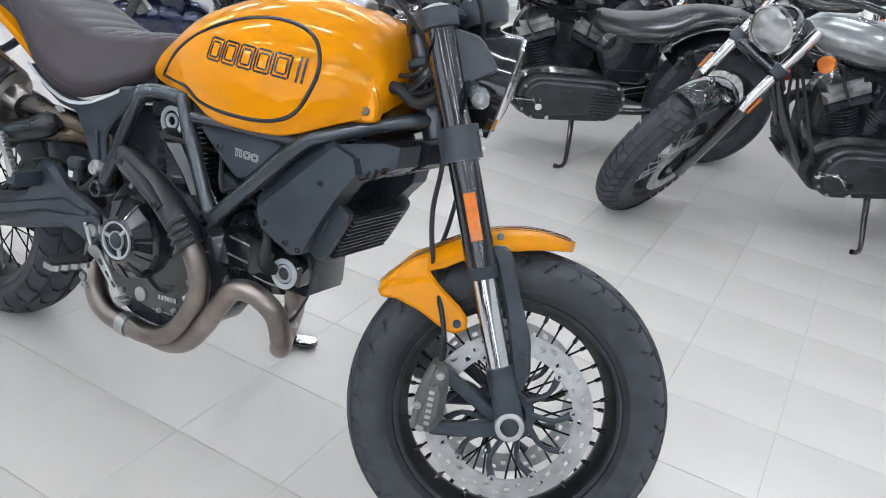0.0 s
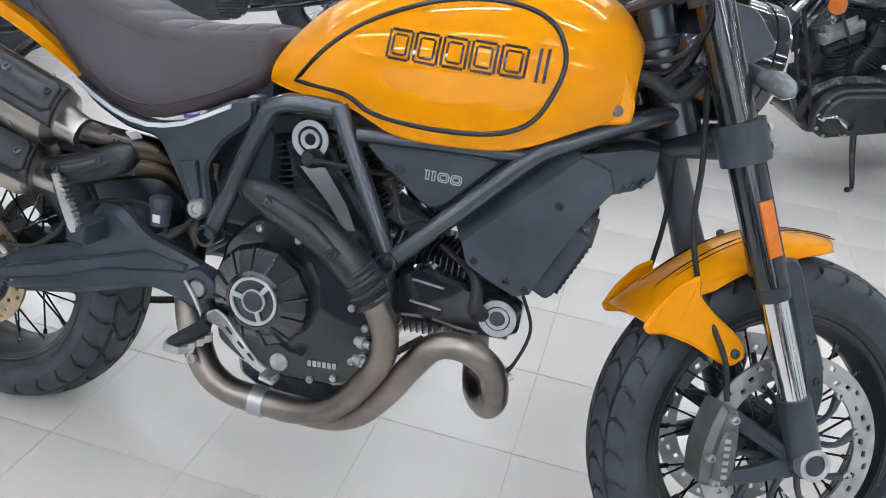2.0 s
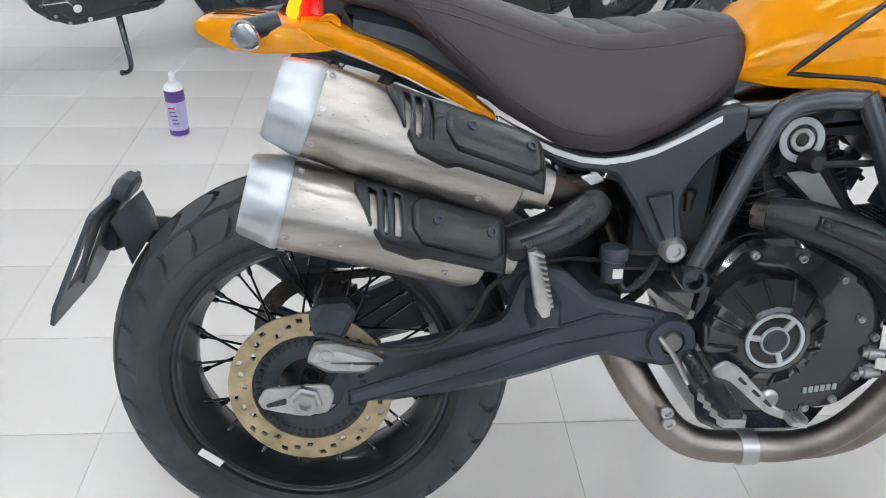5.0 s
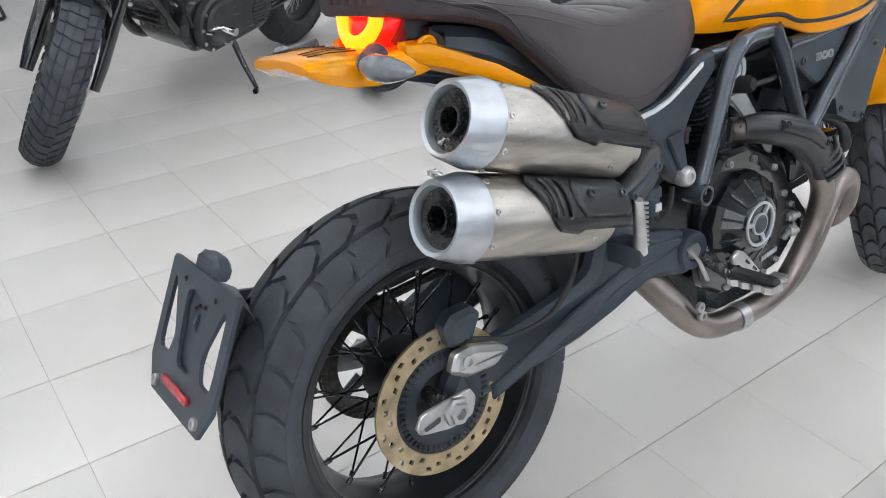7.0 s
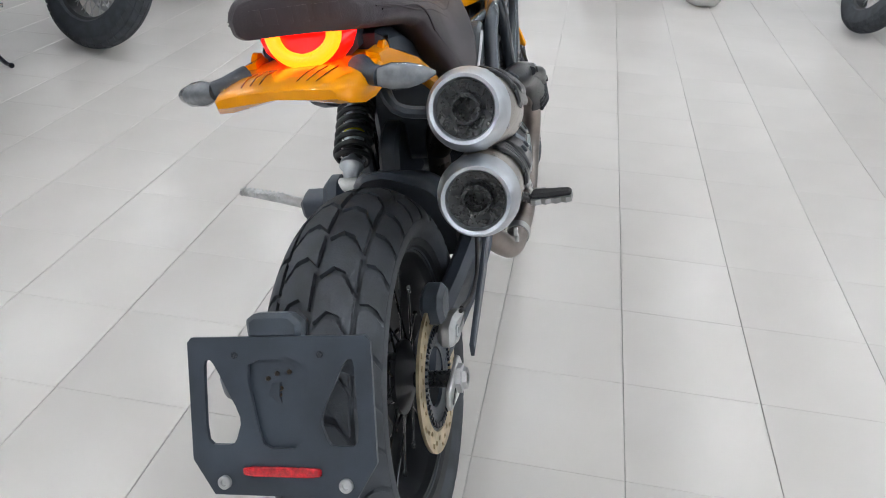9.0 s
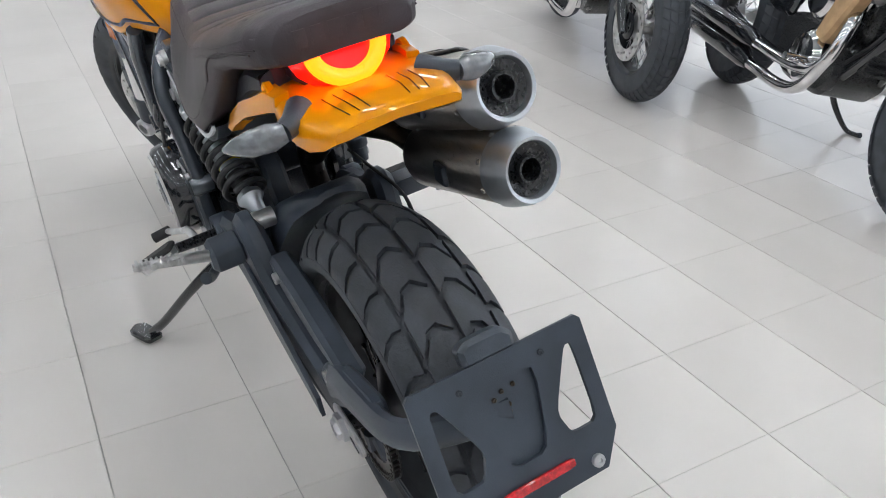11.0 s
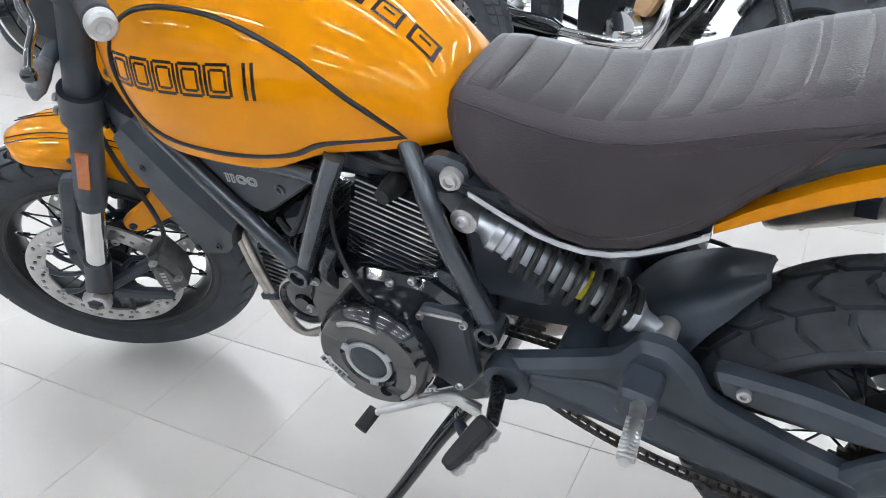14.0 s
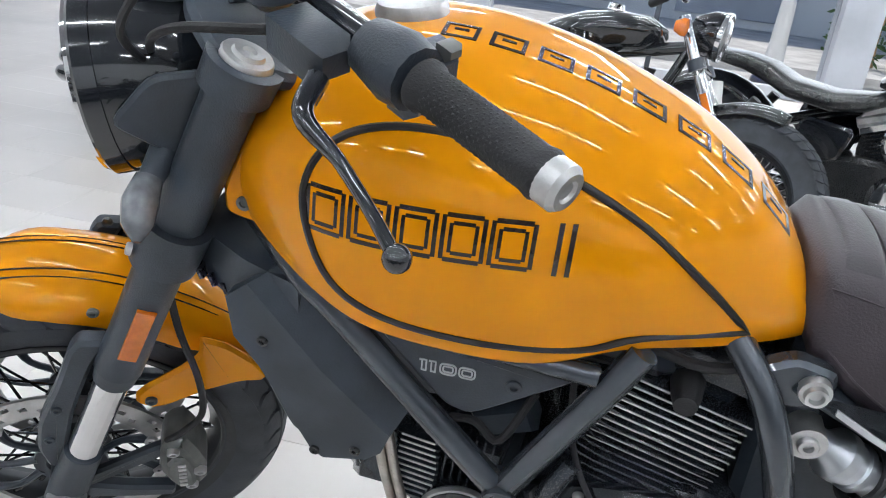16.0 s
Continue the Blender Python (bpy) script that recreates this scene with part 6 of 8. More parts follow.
for c, r in ((s0, 0.019), (s1, 0.017)):
    part("eyelet", lathe([(0.006, -0.018), (0.006, 0.018), (r, 0.018), (r, -0.018), (0.006, -0.018)], c, (0, 1, 0), 24), ALU, sh)
    part("shock_bolt", bolt(c + Vector((0, 0.016, 0)), (0, 1, 0), 0.011, 0.008), STEEL, sh)
part("damper_body", tube([s0 + sd * 0.07, s0 + sd * (L - 0.115)], 0.0205, 22, 1), ENDCAP, sh, "silver damper tube")
part("bump_stop", lathe([(0, 0), (0.017, 0), (0.020, 0.012), (0.017, 0.024), (0.020, 0.034), (0, 0.036)], s0 + sd * (L - 0.105), sd, 20), RUBBER_GRIP, sh)
part("collar_tag", lathe([(0.0205, 0), (0.0215, 0.001), (0.0215, 0.006), (0.0205, 0.007)], s0 + sd * 0.178, sd, 20), YELLOWTAG, sh)
part("shock_mount", prism(rounded([(0.555, 0.66), (0.555, 0.71), (0.60, 0.735), (0.635, 0.70), (0.60, 0.655)]), 0.084, 0.110, 0.006), FRAME, bike, "cast shock mount on the frame")

# foot controls
for sy in (-1, 1):
    base, tip = (Vector((0.572, -0.208, 0.356)), Vector((0.567, -0.312, 0.362))) if sy < 0 else (Vector((0.512, 0.240, 0.418)), Vector((0.562, 0.318, 0.366)))
    along = (tip - base).normalized()
    across = along.cross(Vector((0, 0, 1))).normalized()
    upw = across.cross(along)
    pm_ = Matrix.Translation(base) @ Matrix((across, along, upw)).transposed().to_4x4()
    zig = [(0.011 * k, 0.019 - 0.0006 * k + (0.005 if k % 2 else 0)) for k in range(9)]
    plan = [(d, y) for y, d in zig] + [(-d, y) for y, d in zig[::-1]]
    pg = part("footpeg", prism(plan, -0.006, 0.006, 0.0, "xy"), ALU, bike, "serrated rider footpeg with rubber pad", pm_)
    part("rubber_pad", prism(rounded([(-0.018, 0.0), (0.018, 0.0), (0.013, 0.088), (-0.013, 0.088)]), 0.004, 0.018, 0.005, "xy"), RUBBER_GRIP, pg, "", pm_)
    part("peg_bracket", tube([(0.55, sy * 0.140, 0.395), ((0.55 + base.x) / 2, sy * 0.175, (0.395 + base.z) / 2), tuple(base)], [0.013, 0.012, 0.010], 12, 4), BIKEBLACK, pg)
# passenger pegs folded up (right) and out (left)
pp = part("passenger_peg", tube([(0.300, -0.230, 0.582), (0.312, -0.221, 0.535), (0.325, -0.21, 0.485)], [0.007, 0.010, 0.012], 10, 3), ALU, bike, "silver folded passenger footpeg")
for k in range(10):
    part("tooth", box((0.307 + 0.0022 * k, -0.229 + 0.0018 * k, 0.576 - 0.0085 * k), (0.018, 0.015, 0.0042), Matrix.Rotation(0.3, 4, "Y"), 0.0012), ALU, pp)
part("peg_hinge", box((0.328, -0.185, 0.480), (0.04, 0.07, 0.035), None, 0.008), SWING, pp)
pl = part("passenger_peg", tube([(0.318, 0.200, 0.492), (0.310, 0.250, 0.511), (0.303, 0.322, 0.532)], [0.011, 0.010, 0.007], 10, 3), ALU, bike, "silver passenger footpeg")
for k in range(10):
    part("tooth", box((0.311 - 0.0009 * k, 0.245 + 0.0078 * k, 0.512 + 0.0023 * k), (0.022, 0.0045, 0.011), None, 0.0012), ALU, pl)
part("peg_hinge", prism(rounded([(0.295, 0.505), (0.345, 0.515), (0.352, 0.465), (0.33, 0.45), (0.298, 0.465)]), 0.145, 0.205, 0.008), SWING, pl)
# brake pedal on the right
bp_ = part("brake_pedal", prism(rounded([(0.572, 0.392), (0.590, 0.402), (0.610, 0.392), (0.672, 0.326), (0.700, 0.314), (0.690, 0.304), (0.658, 0.317), (0.600, 0.370), (0.575, 0.378)], 2), -0.196, -0.204, 0.002), ALU, bike, "slotted silver brake pedal")
for x, z in ((0.617, 0.370), (0.640, 0.350), (0.660, 0.333)):
    part("slot", prism(rounded([(x - 0.008, z + 0.004), (x + 0.004, z - 0.006), (x + 0.008, z - 0.004), (x - 0.004, z + 0.008)]), -0.2035, -0.205, 0.0003), ENGINE, bp_)
part("pedal_tip", box((0.700, -0.212, 0.310), (0.026, 0.03, 0.008), Matrix.Rotation(0.2, 4, "Y"), 0.003), ALU, bp_)
for k in range(5):
    part("tooth", box((0.689 + 0.0055 * k, -0.212, 0.315 + 0.0004 * k), (0.002, 0.028, 0.006), None, 0.0005), ALU, bp_)
part("master_rod", tube([(0.555, -0.165, 0.345), (0.530, -0.165, 0.39), (0.505, -0.16, 0.42)], 0.004, 8, 2), STEEL, bp_)
for x, z in ((0.527, 0.302), (0.532, 0.283)):
    part("spring_bolt", bolt((x, -0.168, z), (0, -1, 0), 0.010, 0.008), STEEL, bp_)
# gear lever and linkage on the left
gl = part("gear_lever", tube([(0.557, 0.190, 0.374), (0.600, 0.200, 0.396), (0.655, 0.212, 0.372), (0.700, 0.226, 0.354), (0.726, 0.236, 0.346)], [0.008, 0.008, 0.006, 0.007, 0.006], 10, 4), ALU, bike, "cast silver gear lever")
part("lever_rubber", tube([(0.724, 0.228, 0.346), (0.733, 0.264, 0.336)], 0.0115, 12, 1), RUBBER_GRIP, gl)
part("lever_web", prism(rounded([(0.550, 0.384), (0.600, 0.404), (0.660, 0.378), (0.655, 0.366), (0.600, 0.386), (0.555, 0.364)]), 0.194, 0.204, 0.003), ALU, gl)
part("linkage", tube([(0.665, 0.175, 0.385), (0.655, 0.180, 0.425)], [0.012, 0.009], 10, 1), STEEL, gl)
part("linkage_eye", lathe([(0, -0.02), (0.014, -0.02), (0.014, 0.02), (0, 0.02)], (0.655, 0.178, 0.42), (0, 1, 0), 16), ALU, gl)
# side stand
ss = part("side_stand", tube([(0.605, 0.135, 0.305), (0.64, 0.185, 0.265), (0.68, 0.245, 0.205), (0.735, 0.310, 0.125), (0.765, 0.345, 0.090)], [0.017, 0.013, 0.011, 0.011, 0.011], 12, 5), GLOSSBLACK, bike, "black side stand resting on the floor")
foot = Matrix.Translation((0.782, 0.362, 0.0765)) @ Matrix.Rotation(radians(11), 4, "X") @ Matrix.Rotation(radians(25), 4, "Z")
part("stand_foot", prism(rounded([(-0.038, -0.022), (0.030, -0.024), (0.045, 0.0), (0.030, 0.024), (-0.038, 0.020)]), -0.003, 0.014, 0.004, "xy"), GLOSSBLACK, ss, "", foot)
part("stand_toe", tube([(0.62, 0.16, 0.29), (0.585, 0.19, 0.285), (0.56, 0.205, 0.30)], [0.010, 0.011, 0.013], 10, 4), PLASTIC, ss)
part("stand_spring", tube([(0.60 + 0.0008 * k, 0.150 + 0.0004 * k + 0.006 * math.cos(k * 1.3), 0.330 - 0.0012 * k + 0.006 * math.sin(k * 1.3)) for k in range(60)], 0.0016, 6, 1), STEEL, ss)
# rear brake caliper, reservoir, hoses
cal = part("rear_caliper", prism(rounded([(0.012, 0.400), (0.045, 0.402), (0.095, 0.385), (0.115, 0.372), (0.085, 0.352), (0.03, 0.354), (0.0, 0.372)]), -0.108, -0.136, 0.008), ALU, bike, "silver rear brake caliper")
part("caliper_body", prism(rounded([(0.004, 0.440), (0.02, 0.458), (0.060, 0.460), (0.074, 0.442), (0.055, 0.405), (0.012, 0.405)]), -0.086, -0.124, 0.008), PLASTIC, cal)
part("round_mark", lathe([(0.006, 0), (0.006, 0.003), (0.011, 0.003), (0.011, 0), (0.006, 0)], (0.030, -0.136, 0.384), (0, -1, 0), 20), WHITEMARK, cal)
for k in range(2):
    part("brake_hose", tube([(0.02 + 0.01 * k, -0.150, 0.428), (0.10, -0.152, 0.406), (0.18, -0.150, 0.408), (0.235, -0.146, 0.450 - 0.006 * k), (0.27, -0.140, 0.500), (0.36, -0.12, 0.525), (0.45, -0.12, 0.52)], 0.0035, 8, 6), RUBBER_GRIP, cal)
res = part("brake_reservoir", lathe([(0, 0), (0.016, 0), (0.017, 0.03), (0.020, 0.032), (0.020, 0.046), (0.017, 0.05), (0, 0.05)], (0.435, -0.135, 0.500), (0, 0, 1), 22), PLASTIC, bike, "small black brake fluid reservoir")
part("label_patch", box((0.438, -0.152, 0.515), (0.014, 0.003, 0.014), None, 0.0005), WHITEPL, res)
part("reservoir_hose", tube([(0.445, -0.135, 0.50), (0.455, -0.14, 0.485), (0.48, -0.14, 0.500), (0.50, -0.13, 0.53)], 0.005, 8, 4), RUBBER_GRIP, res)
part("fitting", lathe([(0.006, 0), (0.006, 0.02), (0.009, 0.02), (0.009, 0.03), (0, 0.03)], (0.535, -0.13, 0.60), (0, 0, 1), 12), BRONZE, bike, "brass sensor fitting")

# front fork, built straight and then turned
def leg(s, y):
    return tuple(AXLE + Vector((0, y, 0)) + KAX * s)


fork = part("front_fork", tube([leg(0.515, -0.14), leg(0.515, 0.14)], [0.028, 0.028], 16, 1), PLASTIC, bike, "black upside-down front fork turned left", SM)
for sy in (-1, 1):
    y = sy * 0.119
    part("lower_leg", tube([leg(-0.018, y), leg(0.03, y), leg(0.11, y)], [0.0265, 0.0265, 0.0255], 20, 1), PLASTIC, fork, "black axle casting", SM)
    part("stanchion", tube([leg(0.10, y), leg(0.29, y)], 0.0215, 22, 1), CHROME, fork, "polished chrome stanchion", SM)
    part("dust_seal", tube([leg(0.272, y), leg(0.30, y)], [0.0255, 0.028], 20, 1), PLASTIC, fork, "", SM)
    part("upper_tube", tube([leg(0.295, y), leg(0.335, y), leg(0.36, y), leg(0.48, y), leg(0.745, y)], [0.0285, 0.0285, 0.0275, 0.0275, 0.0275], 22, 1), GLOSSBLACK if sy < 0 else PLASTIC, fork, "black fork tube", SM)
    clampx = Matrix.Translation(AXLE + Vector((0, y, 0)) + KAX * 0.515) @ Matrix.Rotation(-RAKE, 4, "Y")
    part("lower_clamp", lathe([(0.027, -0.03), (0.037, -0.03), (0.038, 0.03), (0.027, 0.03), (0.027, -0.03)], (0, 0, 0), (0, 0, 1), 26), PLASTIC, fork, "black lower fork clamp", SM @ clampx)
    for dz in (-0.015, 0.012):
        part("clamp_bolt", bolt((0.036, sy * 0.012, dz), (1, 0, 0), 0.007, 0.006), STEEL, fork, "", SM @ clampx)
    topm = Matrix.Translation(AXLE + Vector((0, y, 0)) + KAX * 0.735) @ Matrix.Rotation(-RAKE, 4, "Y")
    part("top_clamp", lathe([(0.027, -0.018), (0.036, -0.018), (0.037, 0.014), (0.028, 0.016), (0.0275, -0.018)], (0, 0, 0), (0, 0, 1), 26), PLASTIC, fork, "black top fork clamp", SM @ topm)
    part("fork_cap", lathe([(0, 0.020), (0.006, 0.020), (0.007, 0.024), (0.014, 0.024), (0.016, 0.020), (0.024, 0.020), (0.0265, 0.016), (0.0265, 0), (0, 0)], (0, 0, 0), (0, 0, 1), 26), ALU, fork, "silver fork adjuster cap", SM @ topm)
    part("reflector", box((0, sy * 0.0285, 0), (0.022, 0.006, 0.086), None, 0.002), AMBER, fork, "amber side reflector", SM @ Matrix.Translation(AXLE + Vector((0, y, 0)) + KAX * 0.385) @ Matrix.Rotation(-RAKE, 4, "Y"))
    # brake caliper bracket and caliper behind the leg
    cb = part("caliper_bracket", prism(rounded([(1.372, 0.392), (1.384, 0.398), (1.500, 0.340), (1.505, 0.318), (1.492, 0.316), (1.376, 0.374)]), sy * 0.096, sy * 0.112, 0.004), PLASTIC, fork, "black caliper bracket arm", SM)
    part("bracket_arm", prism(rounded([(1.384, 0.266), (1.378, 0.288), (1.440, 0.302), (1.500, 0.326), (1.512, 0.308), (1.500, 0.290), (1.440, 0.276)]), sy * 0.092, sy * 0.114, 0.005), PLASTIC, cb, "", SM)
    CM = SM @ Matrix.Translation((1.372, 0, 0.336) if sy < 0 else (1.358, 0, 0.368)) @ Matrix.Diagonal((0.92, 1, 0.78, 1) if sy < 0 else (0.98, 1, 0.66, 1)) @ Matrix.Translation((-1.36, 0, -0.36))
    fcal = part("front_caliper", prism(rounded([(1.332, 0.278), (1.328, 0.345), (1.336, 0.400), (1.348, 0.445), (1.378, 0.435), (1.388, 0.395), (1.392, 0.320), (1.375, 0.278)]), sy * 0.060, sy * 0.128, 0.010), CALIPER, fork, "grey four-piston brake caliper", CM)
    part("caliper_rib", prism(rounded([(1.345, 0.292), (1.344, 0.345), (1.352, 0.395), (1.368, 0.402), (1.380, 0.380), (1.382, 0.325), (1.370, 0.290)]), sy * 0.126, sy * 0.136, 0.005), CALIPER, fcal, "", CM)
    for k in range(6):
        part("marking_bar", box((1.362 - 0.0008 * k, sy * 0.1365, 0.306 + 0.0145 * k), (0.011, 0.002, 0.0080), None, 0.0004), DISC, fcal, "", CM)
    for x, z in ((1.352, 0.290), (1.366, 0.420), (1.336, 0.34)):
        part("caliper_bolt", bolt((x, sy * 0.126, z), (0, sy, 0), 0.009, 0.010), STEEL, fcal, "", CM)
    if sy < 0:
        hose = [(1.372, -0.11, 0.405), (1.360, -0.10, 0.47), (1.318, -0.070, 0.56), (1.29, -0.06, 0.66), (1.285, -0.06, 0.76), (1.26, -0.07, 0.90)]
    else:
        hose = [(1.372, 0.115, 0.415), (1.345, 0.116, 0.437), (1.318, 0.114, 0.470), (1.314, 0.110, 0.540), (1.325, 0.106, 0.640), (1.322, 0.098, 0.74), (1.29, 0.075, 0.86), (1.26, 0.07, 0.92)]
    part("brake_hose", tube(hose, 0.0048, 8, 6), RUBBER_GRIP, fork, "", SM)
    part("axle_ring", lathe([(0.017, -0.02), (0.017, 0.012), (0.021, 0.014), (0.026, 0.012), (0.0265, 0), (0.0265, -0.02), (0.017, -0.02)], (1.520, sy * 0.134, 0.326), (0, sy, 0), 28), STEEL, fork, "bright hollow axle end", SM)
    if sy > 0:
        part("axle_collar", lathe([(0.018, 0.006), (0.018, 0.020), (0.026, 0.020), (0.030, 0.015), (0.030, 0.0), (0.018, 0.0)], (1.520, 0.134, 0.326), (0, 1, 0), 6), STEEL, fork, "bright hexagonal axle nut", SM)
    part("axle_foot", tube([(1.520, sy * 0.075, 0.326), (1.520, sy * 0.128, 0.326)], 0.027, 22, 1), PLASTIC, fork, "", SM)
    # mudguard stay with plastic cover, ahead of the leg
    part("mudguard_stay", prism(rounded([(1.405, 0.632), (1.438, 0.638), (1.452, 0.622), (1.481, 0.558), (1.520, 0.486), (1.534, 0.430), (1.530, 0.390), (1.517, 0.380), (1.500, 0.420), (1.472, 0.505), (1.430, 0.595)], 2), sy * 0.092, sy * 0.118, 0.005), PLASTIC, fork, "black mudguard stay cover", SM)
    for x, z in ((1.490, 0.515), (1.513, 0.452)):
        part("stay_bolt", bolt((x, sy * 0.1175, z), (0, sy, 0), 0.007, 0.004), PLASTIC, fork, "", SM)

# front mudguard
rows = []
for i in range(23):
    a = radians(82 + (148 - 82) * i / 22)
    r = 0.349 + 0.004 * math.sin(i * 0.3)
    hw = 0.080 * (0.34, 0.64, 0.83, 0.95)[i] if i < 4 else (0.080 if i < 16 else 0.080 - 0.0012 * (i - 16))
    row = []
    for j in range(13):
        u = -1 + 2 * j / 12
        drop = (0.031 * abs(u) ** 2.6 + (0.009 if abs(u) > 0.99 else 0)) * (min(1.0, 0.5 + 0.08 * i) if i < 15 else 1.0 - 0.10 * (i - 15))
        row.append((1.520 + (r - drop) * math.cos(a), u * hw, 0.326 + (r - drop) * math.sin(a)))
    rows.append(row)
mg = part("front_mudguard", loft(rows, closed=False), PAINT, bike, "orange front mudguard with pinstripes", SM, 60)
mg.modifiers.new("thickness", "SOLIDIFY").thickness = 0.004
for sy in (-1, 1):
    part("mudguard_strut", prism(rounded([(1.226, 0.500), (1.236, 0.489), (1.265, 0.492), (1.312, 0.480), (1.365, 0.456), (1.386, 0.454), (1.405, 0.468), (1.402, 0.488), (1.384, 0.505), (1.338, 0.534), (1.312, 0.556), (1.306, 0.590), (1.275, 0.572), (1.244, 0.535)], 3), sy * 0.076, sy * 0.088, 0.005), PAINT, mg, "orange mudguard strut", SM)
    part("mudguard_bolt", bolt((1.384, sy * 0.088, 0.475), (0, sy, 0), 0.008, 0.005), PLASTIC, mg, "", SM)
    part("mudguard_bolt", bolt((1.422, sy * 0.080, 0.650), (0, sy, 0), 0.007, 0.005), CALIPER, mg, "", SM)
    for u in (0.32, 0.46):
        pts = []
        for i in range(12):
            a = radians(84 + 58 * i / 11)
            r = 0.349 + 0.004 * math.sin((a - radians(75)) / radians(79) * 22 * 0.3) - 0.040 * u ** 2.6 + 0.0012
            pts.append((1.520 + r * math.cos(a), sy * u * 0.078, 0.326 + r * math.sin(a)))
        part("pinstripe", tube(pts, 0.0012, 6, 2), DARKMARK, mg, "", SM)

# headlight and front end
HL = Vector((1.314, 0, 0.925))
hd = Vector((1, 0, -0.10)).normalized()
hl = part("headlight", lathe([(0.0, -0.10), (0.05, -0.095), (0.080, -0.07), (0.094, -0.03), (0.098, 0.015), (0.098, 0.045), (0.090, 0.046)], HL, hd, 40), GLOSSBLACK, bike, "round headlight in a black bowl", SM)
part("rim", lathe([(0.090, 0.030), (0.100, 0.032), (0.101, 0.050), (0.094, 0.058), (0.088, 0.056), (0.090, 0.030)], HL, hd, 40), GLOSSBLACK, hl, "black headlight rim", SM)
part("bezel", lathe([(0.089, 0.052), (0.0935, 0.059), (0.0965, 0.0575), (0.0985, 0.052)], HL, hd, 40), CHROME, hl, "thin bright bezel round the glass", SM)
part("lens", lathe([(0.090, 0.050), (0.075, 0.060), (0.04, 0.068), (0, 0.070)], HL, hd, 40), LAMPGLASS, hl, "clear headlight glass", SM)
for sy in (-1, 1):
    part("headlight_ear", prism(rounded([(1.225, 0.89), (1.235, 0.99), (1.30, 0.985), (1.345, 0.935), (1.30, 0.90)]), sy * 0.098, sy * 0.110, 0.004), PLASTIC, hl, "", SM)
    ind = part("indicator", tube([(1.30, sy * 0.100, 0.895), (1.315, sy * 0.135, 0.885)], [0.016, 0.012], 12, 1), PLASTIC, hl, "black front indicator stalk", SM)
    part("lens", tube([(1.315, sy * 0.132, 0.886), (1.322, sy * 0.155, 0.878), (1.325, sy * 0.178, 0.868), (1.326, sy * 0.192, 0.860)], [0.014, 0.018, 0.015, 0.004], 14, 4), CLEARLENS, ind, "clear front indicator lens", SM)
part("top_yoke", prism(rounded([(1.16, -0.13), (1.24, -0.135), (1.27, -0.06), (1.27, 0.06), (1.24, 0.135), (1.16, 0.13), (1.15, 0.0)]), 0.985, 1.005, 0.006, "xy"), PLASTIC, fork, "black top yoke", SM @ Matrix.Translation((1.2, 0, 1.0)) @ Matrix.Rotation(-RAKE, 4, "Y") @ Matrix.Translation((-1.2, 0, -1.0)))
gauge = part("instrument", lathe([(0, -0.03), (0.045, -0.03), (0.052, 0), (0.050, 0.012), (0.044, 0.012), (0, 0.010)], (1.285, -0.02, 1.045), (-0.5, 0, 1), 32), PLASTIC, bike, "round black instrument dial", SM)
hb = part("handlebar", tube([(1.024, -0.430, 1.097), (1.083, -0.33, 1.101), (1.155, -0.19, 1.100), (1.195, -0.09, 1.065), (1.200, 0, 1.055), (1.195, 0.09, 1.065), (1.155, 0.19, 1.100), (1.083, 0.33, 1.101), (1.024, 0.430, 1.097)], 0.0125, 14, 6), GLOSSBLACK, bike, "wide black handlebar turned left", SM)
part("bar_clamp", box((1.20, 0, 1.045), (0.05, 0.10, 0.045), None, 0.008), PLASTIC, hb, "", SM)
